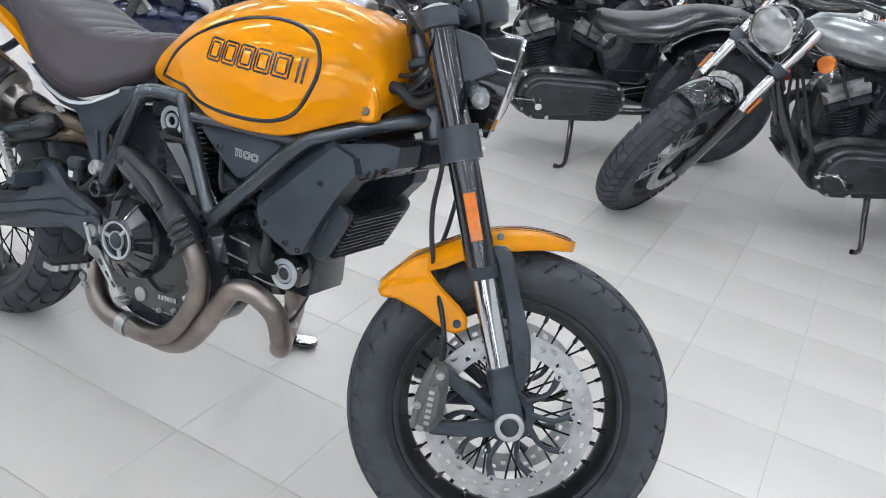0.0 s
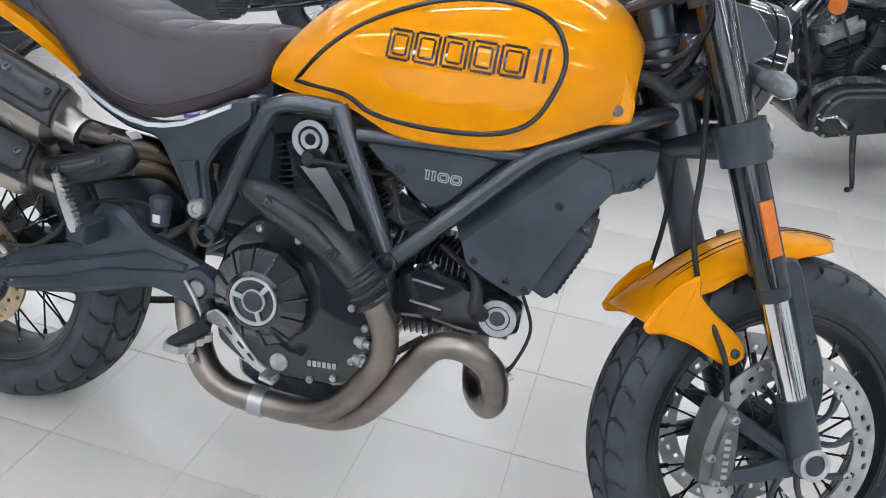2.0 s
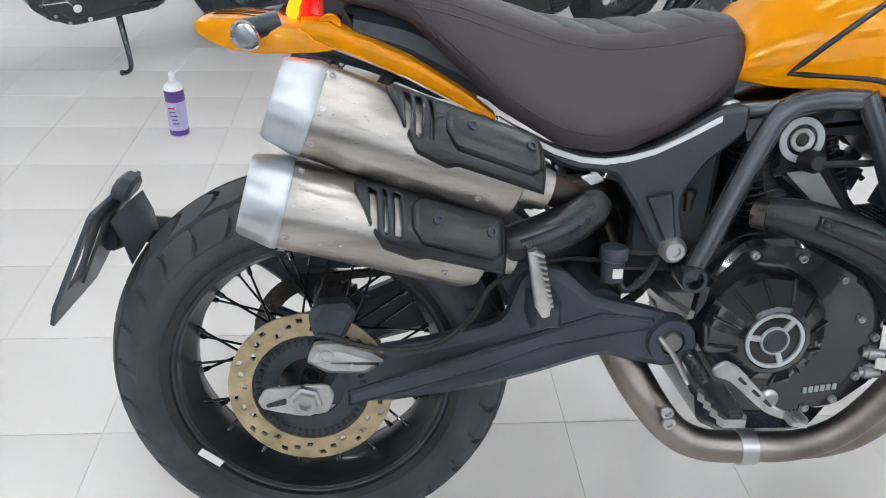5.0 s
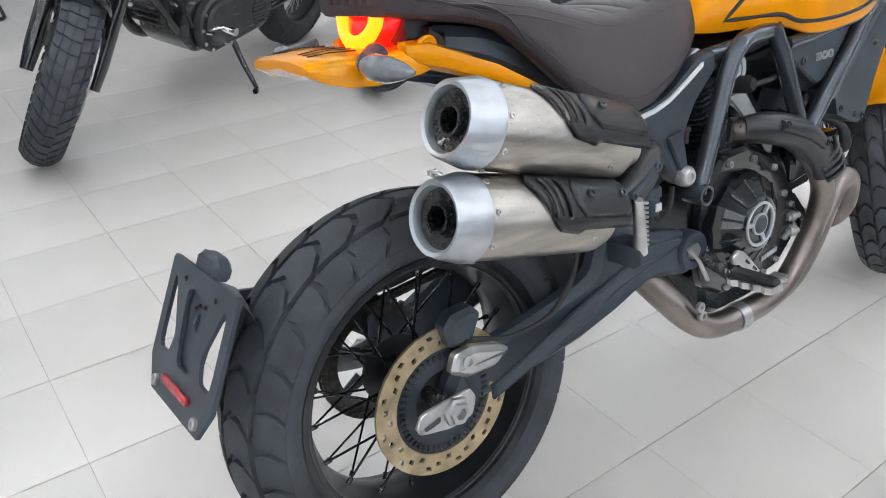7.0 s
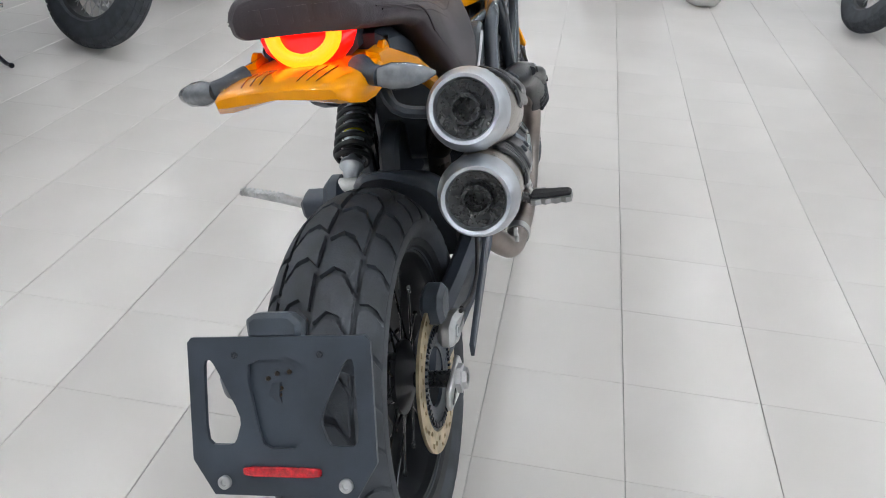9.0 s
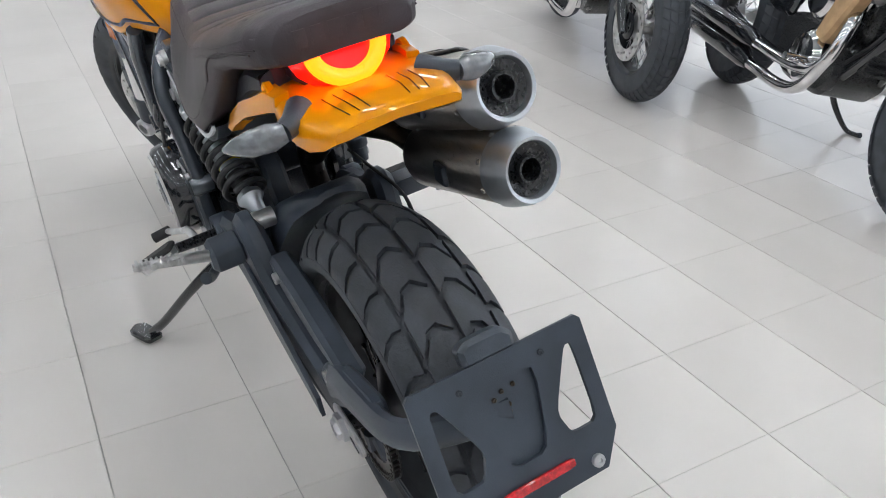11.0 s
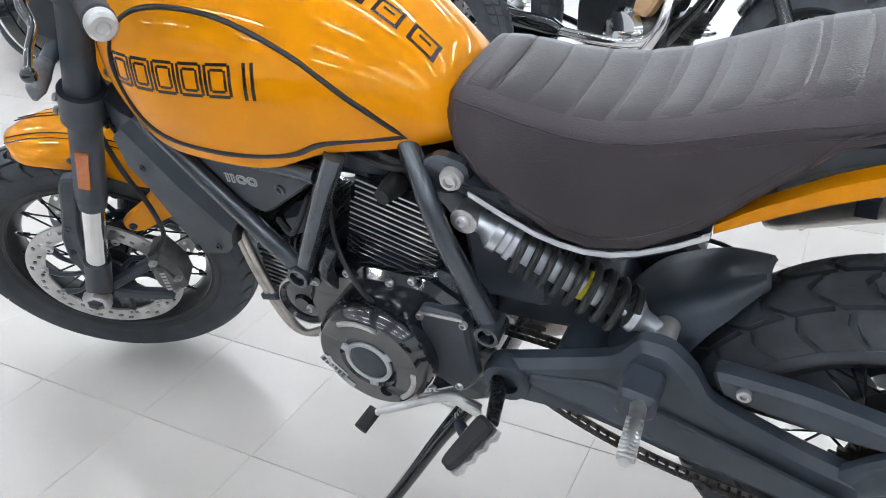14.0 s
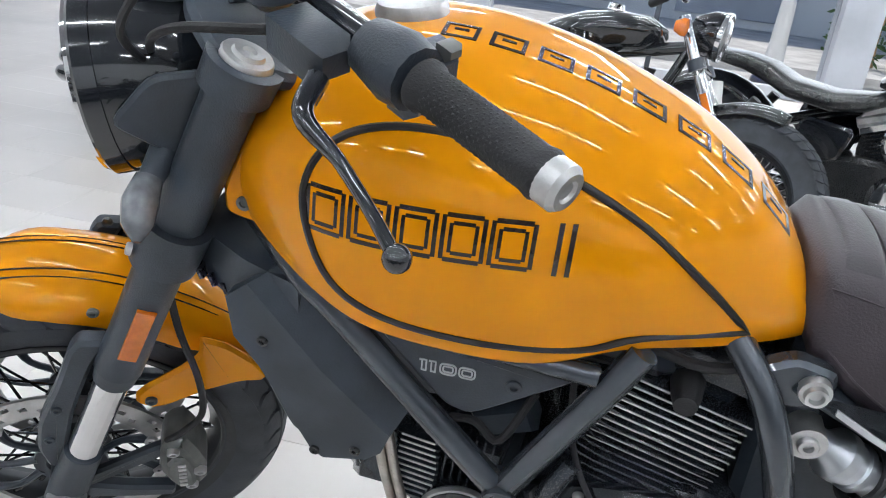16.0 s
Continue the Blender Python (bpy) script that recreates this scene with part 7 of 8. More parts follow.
for sy in (-1, 1):
    e = Vector((1.024, sy * 0.430, 1.097))
    i_ = Vector((1.094, sy * 0.312, 1.102))
    gd = (i_ - e).normalized()
    gr = part("grip", lathe([(0, 0.012), (0.0165, 0.012), (0.018, 0.016), (0.0165, 0.024), (0.0163, 0.120), (0.019, 0.124), (0.019, 0.130), (0, 0.130)], e, gd, 20), RUBBER_GRIP, hb, "black rubber grip", SM)
    bm = bmesh.new()
    for k in range(30):
        for j in range(16):
            a = 2 * math.pi * (j + 0.5 * (k % 2)) / 16
            uu = gd.orthogonal().normalized()
            vv = gd.cross(uu)
            rr = uu * math.cos(a) + vv * math.sin(a)
            q = gd.to_track_quat("Z", "Y").to_matrix().to_4x4()
            add_lathe(bm, [(0.0016, 0), (0, 0.0006)], e + gd * (0.030 + 0.0029 * k) + rr * 0.0162, rr, 4)
    part("grip_knurl", bm, RUBBER_GRIP, gr, "", SM)
    part("bar_end", lathe([(0, 0.002), (0.006, 0.002), (0.008, 0.0), (0.013, 0.0), (0.0165, 0.004), (0.0165, 0.018), (0, 0.018)], e - gd * 0.004, gd, 28), ALU, hb, "silver bar-end weight", SM)
    part("switch_pod", tube([tuple(e + gd * 0.135), tuple(e + gd * 0.155), tuple(e + gd * 0.185)], [0.024, 0.027, 0.022], 12, 1), PLASTIC, hb, "black switch pod", SM)
    part("switch_box", box(e + gd * 0.16 + Vector((-0.02, 0, -0.012)), (0.045, 0.035, 0.045), gd.to_track_quat("Y", "Z").to_matrix().to_4x4(), 0.008), PLASTIC, hb, "", SM)
    part("switch_button", box(e + gd * 0.155 + Vector((-0.034, 0, 0.012)), (0.014, 0.016, 0.010), gd.to_track_quat("Y", "Z").to_matrix().to_4x4(), 0.003), CALIPER, hb, "grey switch button", SM)
    pv = Vector((1.158, sy * 0.285, 1.088))
    lev = part("lever", tube([tuple(pv), tuple(pv + Vector((0.012, sy * 0.03, -0.010))), (1.150, sy * 0.35, 1.066), (1.136, sy * 0.40, 1.066), (1.126, sy * 0.436, 1.061)], [0.009, 0.008, 0.0052, 0.0048, 0.0052], 12, 6), GLOSSBLACK, hb, "gloss black hand lever", SM)
    ballm = bmesh.new()
    bmesh.ops.create_uvsphere(ballm, u_segments=16, v_segments=10, radius=0.0095)
    part("lever_ball", ballm, GLOSSBLACK, lev, "", SM @ Matrix.Translation((1.124, sy * 0.440, 1.060)))
    part("master_cylinder", box(pv + Vector((0.004, -sy * 0.035, 0.008)), (0.035, 0.07, 0.03), gd.to_track_quat("Y", "Z").to_matrix().to_4x4(), 0.008), PLASTIC, hb, "", SM)
    part("fluid_cup", lathe([(0, 0.05), (0.018, 0.05), (0.022, 0.045), (0.022, 0.01), (0.012, 0), (0, 0)], (1.185, sy * 0.20, 1.10), (0, 0, 1), 20), PLASTIC, hb, "black fluid reservoir", SM)
    part("cable", tube([(1.19, sy * 0.20, 1.08), (1.27, sy * 0.14, 1.05), (1.30, sy * 0.06, 0.98), (1.26, sy * 0.05, 0.90), (1.20, sy * 0.07, 0.86)], 0.0045, 8, 6), RUBBER_GRIP, hb, "", SM)
    part("cable", tube([(1.16, sy * 0.24, 1.09), (1.25, sy * 0.16, 1.00), (1.245, sy * 0.08, 0.93), (1.18, sy * 0.06, 0.90), (1.10, sy * 0.05, 0.92)], 0.004, 8, 6), RUBBER_GRIP, hb, "")
wires = part("front_wiring", tube([(1.28, -0.04, 0.90), (1.24, -0.07, 0.86), (1.19, -0.08, 0.88), (1.13, -0.07, 0.86)], 0.011, 10, 5), RUBBER_GRIP, bike, "bundle of black cables by the steering head")
for k in range(6):
    part("lead", tube([(1.27 - 0.01 * k, -0.05 + 0.02 * k, 0.96 - 0.02 * k), (1.22, -0.075 + 0.03 * k, 0.88 + 0.012 * k), (1.15, -0.08 + 0.03 * k, 0.87 + 0.008 * k)], 0.0045, 8, 5), RUBBER_GRIP, wires)
part("stem", tube([(1.262, 0, 0.80), (1.205, 0, 0.925), (1.18, 0, 0.99)], 0.030, 18, 1), FRAME, fork)


# ---- other motorcycles in the showroom ----
def simple_wheel(name, R, w, rim, parent, m, discs=(), material=RIM, spokes=20, label=""):
    wh = part(name, lathe([(rim - 0.02, -w * 0.3), (rim + 0.004, -w * 0.42), (rim + 0.004, -w * 0.38), (rim - 0.022, -w * 0.2), (rim - 0.022, w * 0.2), (rim + 0.004, w * 0.38), (rim + 0.004, w * 0.42), (rim - 0.02, w * 0.3), (rim - 0.028, 0), (rim - 0.02, -w * 0.3)], (0, 0, 0), (0, 1, 0), 48), material, parent, label, m)
    carc = ring_profile(R - 0.004, w, rim, 12)
    t = part("tyre", lathe([(rim - 0.008, -w * 0.36)] + carc + [(rim - 0.008, w * 0.36), (rim - 0.008, -w * 0.36)], (0, 0, 0), (0, 1, 0), 56), RUBBER, wh, "", m)
    b = bmesh.new()
    n = 46
    for i in range(n):
        for c, (u0, u1) in enumerate(((-0.97, -0.62), (-0.57, -0.22), (-0.17, 0.17), (0.22, 0.57), (0.62, 0.97))):
            th0 = 2 * math.pi * (i + (0.0, 0.35, 0.7, 0.35, 0.0)[c]) / n
            th1 = th0 + 2 * math.pi * 0.74 / n
            sk = (0.06, 0.05, 0.0, -0.05, -0.06)[c]
            vs, vl = [], []
            for u, th in ((u0, th0), (u1, th0 + sk), (u1, th1 + sk), (u0, th1)):
                r, y = crown(R, w, u)
                vs.append(b.verts.new((r * math.sin(th), y, r * math.cos(th))))
                vl.append(b.verts.new(((r - 0.007) * math.sin(th), y, (r - 0.007) * math.cos(th))))
            b.faces.new(vs)
            for k in range(4):
                b.faces.new((vs[k], vs[(k + 1) % 4], vl[(k + 1) % 4], vl[k]))
    part("tread", b, RUBBER, t, "", m)
    part("hub", lathe([(0, -0.06), (0.02, -0.06), (0.045, -0.045), (0.03, -0.02), (0.03, 0.02), (0.045, 0.045), (0.02, 0.06), (0, 0.06)], (0, 0, 0), (0, 1, 0), 24), STEEL, wh, "", m)
    me = None
    for i in range(spokes * 2):
        sd_ = -1 if i % 2 else 1
        a = 2 * math.pi * i / (spokes * 2)
        tw = 0.4 * (1 if (i // 2) % 2 else -1)
        p0 = Vector((0.042 * math.sin(a + tw), sd_ * 0.04, 0.042 * math.cos(a + tw)))
        p1 = Vector(((rim - 0.02) * math.sin(a), 0, (rim - 0.02) * math.cos(a)))
        if me is None:
            sp = part("spoke", lathe([(0, 0), (0.002, 0), (0.002, 1), (0, 1)], (0, 0, 0), (0, 0, 1), 6), STEEL, wh)
            me = sp.data
        else:
            sp = new("spoke", me)
            sp.parent = wh
        sp.matrix_local = m @ Matrix.LocRotScale(p0, (p1 - p0).to_track_quat("Z", "Y"), (1, 1, (p1 - p0).length))
    for y in discs:
        disc("brake_disc", 0.095, 0.146, y, 0.005, DISC, wh, m, 26)
        part("disc_centre", lathe([(0.03, -0.003), (0.055, -0.003), (0.055, 0.003), (0.03, 0.003), (0.03, -0.003)], (0, y, 0), (0, 1, 0), 30), RIM, wh, "", m)
    return wh


def cruiser(label, tank_mat, engine_mat, pipe_mat, rim_mat, m, steer=24, box_on=False, valanced=False, fat=True):
    """A low V-twin cruiser on its stand: x forward from the rear axle, leaning left."""
    c = thing("motorcycle", label, "motorcycle", m @ pose(0, 0, 0, -9, 0, 0), "other motorcycles in the showroom")
    k_ = Vector((-math.sin(radians(30)), 0, math.cos(radians(30))))
    ax = Vector((1.52, 0, 0.315))
    pv = ax + Vector((-0.05, 0, 0))
    sm = Matrix.Translation(pv) @ Matrix.Rotation(radians(steer), 4, k_) @ Matrix.Translation(-pv)
    simple_wheel("front_wheel", 0.315, 0.125 if fat else 0.10, 0.205 if fat else 0.225, c, sm @ Matrix.Translation(ax), (0.075,) if not box_on else (-0.075, 0.075), rim_mat, 20, "front wheel turned to the left")
    simple_wheel("rear_wheel", 0.315, 0.150, 0.205, c, Matrix.Translation((0, 0, 0.315)), (), rim_mat, 20)
    L_ = lambda s, y: tuple(ax + Vector((0, y, 0)) + k_ * s)
    fk = part("fork", tube([L_(0.47, -0.12), L_(0.47, 0.12)], 0.026, 12, 1), GLOSSBLACK, c, "", sm)
    for sy in (-1, 1):
        y = sy * 0.10
        part("slider", tube([L_(-0.03, y), L_(0.05, y), L_(0.30, y)], [0.020, 0.027, 0.027], 16, 1), GLOSSBLACK, fk, "", sm)
        part("stanchion", tube([L_(0.28, y), L_(0.66, y)], 0.0205, 16, 1), CHROME, fk, "bright chrome fork tube", sm)
        part("gaiter", tube([L_(0.46, y), L_(0.50, y)], 0.032, 16, 1), PLASTIC, fk, "", sm)
        part("indicator", lathe([(0, -0.03), (0.020, -0.028), (0.032, 0.0), (0.030, 0.012), (0, 0.02)], L_(0.60, sy * 0.20), (1, 0, 0), 20), AMBER, fk, "round amber indicator", sm)
        part("indicator_stalk", tube([L_(0.58, sy * 0.10), L_(0.60, sy * 0.19)], 0.007, 8, 1), GLOSSBLACK, fk, "", sm)
        part("reflector", box(Vector(L_(0.34, sy * 0.129)), (0.024, 0.006, 0.07), Matrix.Rotation(radians(-30), 4, "Y"), 0.002), AMBER, fk, "amber side reflector", sm)
        part("caliper", prism(rounded([(1.40, 0.36), (1.44, 0.43), (1.48, 0.42), (1.46, 0.34)]), sy * 0.06, sy * 0.11, 0.008), CALIPER, fk, "", sm)
    hlp = Vector(L_(0.60, 0)) + Vector((0.08, 0, 0.02))
    hl_ = part("headlight", lathe([(0, -0.10), (0.05, -0.09), (0.082, -0.03), (0.085, 0.02), (0.078, 0.025)], hlp, (1, 0, -0.08), 32), GLOSSBLACK if rim_mat is RIM else CHROME, fk, "round headlight", sm)
    part("lens", lathe([(0.080, 0.020), (0.06, 0.034), (0, 0.042)], hlp, (1, 0, -0.08), 32), LAMPGLASS, hl_, "clear headlight glass", sm)
    part("rim", lathe([(0.078, 0.012), (0.088, 0.014), (0.088, 0.03), (0.080, 0.032), (0.078, 0.012)], hlp, (1, 0, -0.08), 32), CHROME, hl_, "", sm)
    part("handlebar", tube([(0.93, -0.38, 0.99), (1.02, -0.30, 1.02), (1.12, -0.12, 1.01), (1.15, 0, 0.96), (1.12, 0.12, 1.01), (1.02, 0.30, 1.02), (0.93, 0.38, 0.99)], 0.013, 10, 5), GLOSSBLACK, fk, "", sm)
    for sy in (-1, 1):
        part("grip", tube([(0.93, sy * 0.38, 0.99), (1.0, sy * 0.32, 1.015)], 0.018, 12, 1), RUBBER_GRIP, fk, "", sm)
        part("mirror", lathe([(0, 0), (0.05, 0.003), (0.055, 0.012), (0.03, 0.03), (0, 0.034)], (1.08, sy * 0.34, 1.14), (1, 0, 0.1), 20), GLOSSBLACK, fk, "", sm)
        part("mirror_stem", tube([(1.05, sy * 0.27, 1.02), (1.09, sy * 0.32, 1.13)], 0.005, 8, 1), GLOSSBLACK, fk, "", sm)
    rows = []
    for i in range(11):
        a = radians(72 + 80 * i / 10)
        rows.append([(1.52 + (0.345 - 0.05 * abs(u) ** 2.4) * math.cos(a), u * 0.075, 0.315 + (0.345 - 0.05 * abs(u) ** 2.4) * math.sin(a)) for u in (-1, -0.8, -0.4, 0, 0.4, 0.8, 1)])
    fnd = part("front_fender", loft(rows, closed=False), GLOSSBLACK if tank_mat is not NAVY else NAVY, fk, "glossy front fender", sm, 60)
    if valanced:
        for sy in (-1, 1):
            skirt = []
            for i in range(13):
                a = radians(20 + 150 * i / 12)
                skirt.append([(1.52 + rr * math.cos(a), sy * yy, 0.315 + rr * math.sin(a)) for rr, yy in ((0.345, 0.070), (0.30, 0.092), (0.20 if 2 < i < 10 else 0.27, 0.096))])
            sk = part("fender_skirt", loft(skirt, closed=False), NAVY, fk, "deep glossy navy fender skirt", sm, 60)
            sk.modifiers.new("thickness", "SOLIDIFY").thickness = 0.004
        sweep = [[(1.52 + x, 0.105 * math.cos(t), 0.27 + dz + hh * math.sin(t)) for t in [2 * math.pi * q / 16 for q in range(16)]] for x, dz, hh in ((-0.42, 0.02, 0.05), (-0.36, 0.0, 0.11), (-0.1, 0.0, 0.15), (0.2, 0.0, 0.16), (0.26, 0.0, 0.155))]
        part("fender_body", loft(sweep), NAVY, fk, "", sm, 60)
    fnd.modifiers.new("thickness", "SOLIDIFY").thickness = 0.004
    # body
    secs = []
    for x, zl, zt, w in ((0.62, 0.72, 0.76, 0.06), (0.68, 0.70, 0.82, 0.11), (0.80, 0.70, 0.865, 0.135), (0.93, 0.72, 0.885, 0.135), (1.05, 0.75, 0.88, 0.11), (1.11, 0.79, 0.85, 0.06)):
        secs.append([(x, w * math.cos(t) * (1.0 if math.sin(t) > -0.3 else 0.85), (zl + zt) / 2 + (zt - zl) / 2 * math.sin(t)) for t in [2 * math.pi * q / 20 for q in range(20)]])
    tk = part("tank", loft(secs), tank_mat, c, "glossy teardrop fuel tank", sharp=60)
    part("cap", lathe([(0, 0.02), (0.03, 0.02), (0.034, 0), (0, 0)], (0.90, 0, 0.885), (0, 0, 1), 20), CHROME, tk)
    secs = []
    for x, zl, zt, w in ((0.68, 0.66, 0.72, 0.07), (0.60, 0.62, 0.70, 0.12), (0.48, 0.60, 0.685, 0.155), (0.32, 0.62, 0.70, 0.160), (0.22, 0.66, 0.745, 0.14), (0.12, 0.69, 0.765, 0.115), (-0.02, 0.71, 0.765, 0.10), (-0.12, 0.70, 0.735, 0.07)):
        secs.append([(x, w * math.cos(t), (zl + zt) / 2 + (zt - zl) / 2 * math.copysign(abs(math.sin(t)) ** 0.7, math.sin(t))) for t in [2 * math.pi * q / 18 for q in range(18)]])
    part("seat", loft(secs), BIKEBLACK, c, "black leather saddle", sharp=60)
    rows = []
    for i in range(13):
        a = radians(38 + 122 * i / 12)
        rows.append([((0.36 - 0.06 * abs(u) ** 2.4) * math.cos(a), u * 0.095, 0.315 + (0.36 - 0.06 * abs(u) ** 2.4) * math.sin(a)) for u in (-1, -0.8, -0.4, 0, 0.4, 0.8, 1)])
    rf = part("rear_fender", loft(rows, closed=False), tank_mat if tank_mat is NAVY else GLOSSBLACK, c, "glossy rear fender", sharp=60)
    rf.modifiers.new("thickness", "SOLIDIFY").thickness = 0.004
    part("tail_lamp", box((-0.31, 0, 0.50), (0.04, 0.09, 0.05), None, 0.012), RED, rf)
    fr = part("frame", tube([(0.05, -0.12, 0.34), (0.30, -0.12, 0.30), (0.50, -0.09, 0.27), (0.88, -0.09, 0.25), (0.98, -0.07, 0.33), (1.13, -0.03, 0.56), (1.22, 0, 0.80)], 0.017, 10, 5), GLOSSBLACK, c)
    part("tube", tube([(0.05, 0.12, 0.34), (0.30, 0.12, 0.30), (0.50, 0.09, 0.27), (0.88, 0.09, 0.25), (0.98, 0.07, 0.33), (1.13, 0.03, 0.56), (1.22, 0, 0.80)], 0.017, 10, 5), GLOSSBLACK, fr)
    part("tube", tube([(1.22, 0, 0.80), (0.9, 0, 0.72), (0.55, 0, 0.62), (0.30, 0, 0.52)], 0.024, 10, 4), GLOSSBLACK, fr)
    for sy in (-1, 1):
        part("rear_shock", tube([(0.08, sy * 0.14, 0.36), (0.22, sy * 0.14, 0.60)], 0.022, 12, 1), CHROME if rim_mat is not RIM else SPRING, fr)
        part("side_cover", prism(rounded([(0.36, 0.42), (0.56, 0.42), (0.60, 0.56), (0.40, 0.58)]), sy * 0.09, sy * 0.125, 0.012), GLOSSBLACK, fr)
        part("footpeg", tube([(0.86, sy * 0.13, 0.33), (0.86, sy * 0.25, 0.33)], [0.012, 0.016], 10, 1), CHROME, fr)
    # V-twin
    dark = engine_mat is not CHROME
    en = part("engine", prism(rounded([(0.50, 0.43), (0.52, 0.27), (0.62, 0.215), (0.90, 0.215), (0.985, 0.29), (0.97, 0.41), (0.86, 0.46), (0.62, 0.46)]), -0.11, 0.11, 0.02), BIKEBLACK, c, "air-cooled V-twin engine")
    part("engine_core", prism(rounded([(0.60, 0.42), (0.97, 0.42), (0.99, 0.60), (0.94, 0.70), (0.62, 0.69)]), -0.045, 0.045, 0.02), BIKEBLACK, en)
    for a, x in ((-23, 0.75), (23, 0.81)):
        cm = Matrix.Translation((x, 0, 0.41)) @ Matrix.Rotation(radians(a), 4, "Y")
        prof = [(0.0, 0.0), (0.062, 0.0)]
        for q in range(12):
            r_ = 0.088 - 0.0008 * abs(q - 6)
            prof += [(0.062, 0.010 + 0.0135 * q), (r_, 0.012 + 0.0135 * q), (r_, 0.0155 + 0.0135 * q), (0.062, 0.0175 + 0.0135 * q)]
        part("cylinder", lathe(prof + [(0.0, 0.175)], (0, 0, 0), (0, 0, 1), 28), ENGINE, en, "finned black cylinder", cm)
        part("cylinder_head", box((0, 0, 0.190), (0.165, 0.165, 0.036), None, 0.018), ENGINE if dark else engine_mat, en, "", cm)
        rk = part("rocker_box", box((0, 0, 0.224), (0.170, 0.150, 0.036), None, 0.016), ROCKER, en, "worn grey rocker cover", cm)
        part("rocker_lid", box((0.0, 0, 0.252), (0.128, 0.112, 0.030), None, 0.014), ROCKER, rk, "", cm)
        for bx, by in ((-0.062, 0.058), (0.062, 0.058), (-0.062, -0.058), (0.062, -0.058)):
            part("rocker_bolt", bolt((bx, by, 0.241), (0, 0, 1), 0.008, 0.008), STEEL, rk, "", cm)
        part("plug_lead", tube([(0.0, 0.085, 0.20), (0.02, 0.125, 0.225), (0.03, 0.10, 0.29), (0.0, 0.03, 0.32)], 0.006, 8, 4), RUBBER_GRIP, en, "", cm)

    def stadium(x0, z0, r0, x1, z1, r1):
        """The outline round two circles."""
        return [(x0 + r0 * math.cos(t), z0 + r0 * math.sin(t)) for t in [math.pi * (0.5 + q / 10) for q in range(11)]] + [(x1 + r1 * math.cos(t), z1 + r1 * math.sin(t)) for t in [math.pi * (1.5 + q / 10) for q in range(11)]]
    cover = PRIMARY if dark else engine_mat
    pc = part("primary_cover", prism(stadium(0.545, 0.335, 0.098, 0.835, 0.325, 0.105), 0.105, 0.150, 0.008), cover, en, "long primary cover")
    part("cover_step", prism(stadium(0.575, 0.345, 0.072, 0.830, 0.330, 0.084), 0.148, 0.166, 0.010), cover, pc)
    part("inspection_lid", prism(rounded([(0.70, 0.345), (0.76, 0.350), (0.755, 0.385), (0.70, 0.385)]), 0.164, 0.170, 0.003), cover, pc)
    part("derby_cover", lathe([(0.078, 0), (0.078, 0.014), (0.070, 0.020), (0, 0.020)], (0.545, 0.148, 0.330), (0, 1, 0), 32), BIKEBLACK, pc)
    for q in range(8):
        zz = -0.055 + 0.0157 * q
        part("louvre", box((0.545, 0.1695, 0.330 + zz), (1.9 * math.sqrt(0.070 ** 2 - zz ** 2), 0.005, 0.0075), None, 0.0015), cover, pc)
    for q in range(9):
        px_, pz_ = stadium(0.545, 0.335, 0.088, 0.835, 0.325, 0.095)[(2 * q + 2) % 22]
        part("cover_bolt", bolt((px_, 0.150, pz_), (0, 1, 0), 0.007, 0.006), STEEL, pc)
    part("gear_shaft", tube([(0.80, 0.16, 0.255), (0.80, 0.19, 0.255)], 0.010, 10, 1), CHROME, pc)
    part("oil_tank", prism(rounded([(0.32, 0.48), (0.585, 0.465), (0.635, 0.585), (0.58, 0.665), (0.36, 0.645)], 3), 0.075, 0.135, 0.022), GLOSSBLACK, en, "glossy black oil tank")
    part("coil_cover", box((0.78, 0.10, 0.63), (0.075, 0.05, 0.09), None, 0.012), GLOSSBLACK, en)
    part("regulator", box((1.03, 0.0, 0.40), (0.05, 0.12, 0.11), Matrix.Rotation(radians(20), 4, "Y"), 0.008), BIKEBLACK, en)
    for q in range(5):
        part("regulator_fin", box((1.058, 0.0, 0.36 + 0.02 * q), (0.018, 0.11, 0.004), Matrix.Rotation(radians(20), 4, "Y"), 0), BIKEBLACK, en)
    part("cam_cover", lathe([(0.10, 0), (0.10, 0.03), (0.08, 0.055), (0.05, 0.06), (0, 0.06)], (0.80, -0.105, 0.33), (0, -1, 0), 32), engine_mat, en)
    part("air_cleaner", lathe([(0.085, 0), (0.085, 0.05), (0.07, 0.065), (0, 0.065)], (0.78, -0.10, 0.55), (0, -1, 0), 32), engine_mat, en)
    for z, x in ((0.30, 0.0), (0.22, -0.04)):
        ep = part("exhaust_pipe", tube([(0.92, -0.08, 0.56), (1.00, -0.14, 0.50), (0.99, -0.17, 0.36), (0.86, -0.18, z), (0.50, -0.19, z - 0.01)], 0.022, 12, 6), pipe_mat, c, "exhaust pipe")
        part("silencer", tube([(0.52, -0.19, z - 0.01), (0.47, -0.195, z), (-0.15 + x, -0.205, z + 0.01), (-0.19 + x, -0.205, z + 0.01)], [0.026, 0.040, 0.042, 0.032], 18, 1), GLOSSBLACK, ep)
    st_ = part("side_stand", tube([(0.66, 0.10, 0.215), (0.665, 0.155, 0.13), (0.68, 0.225, 0.055), (0.71, 0.255, 0.046), (0.735, 0.262, 0.052)], [0.014, 0.012, 0.010, 0.010, 0.012], 10, 4), GLOSSBLACK, c, "black side stand resting on the floor")
    part("gear_pedal", tube([(0.84, 0.17, 0.33), (0.96, 0.19, 0.34), (0.98, 0.23, 0.35)], 0.008, 8, 3), CHROME, st_)
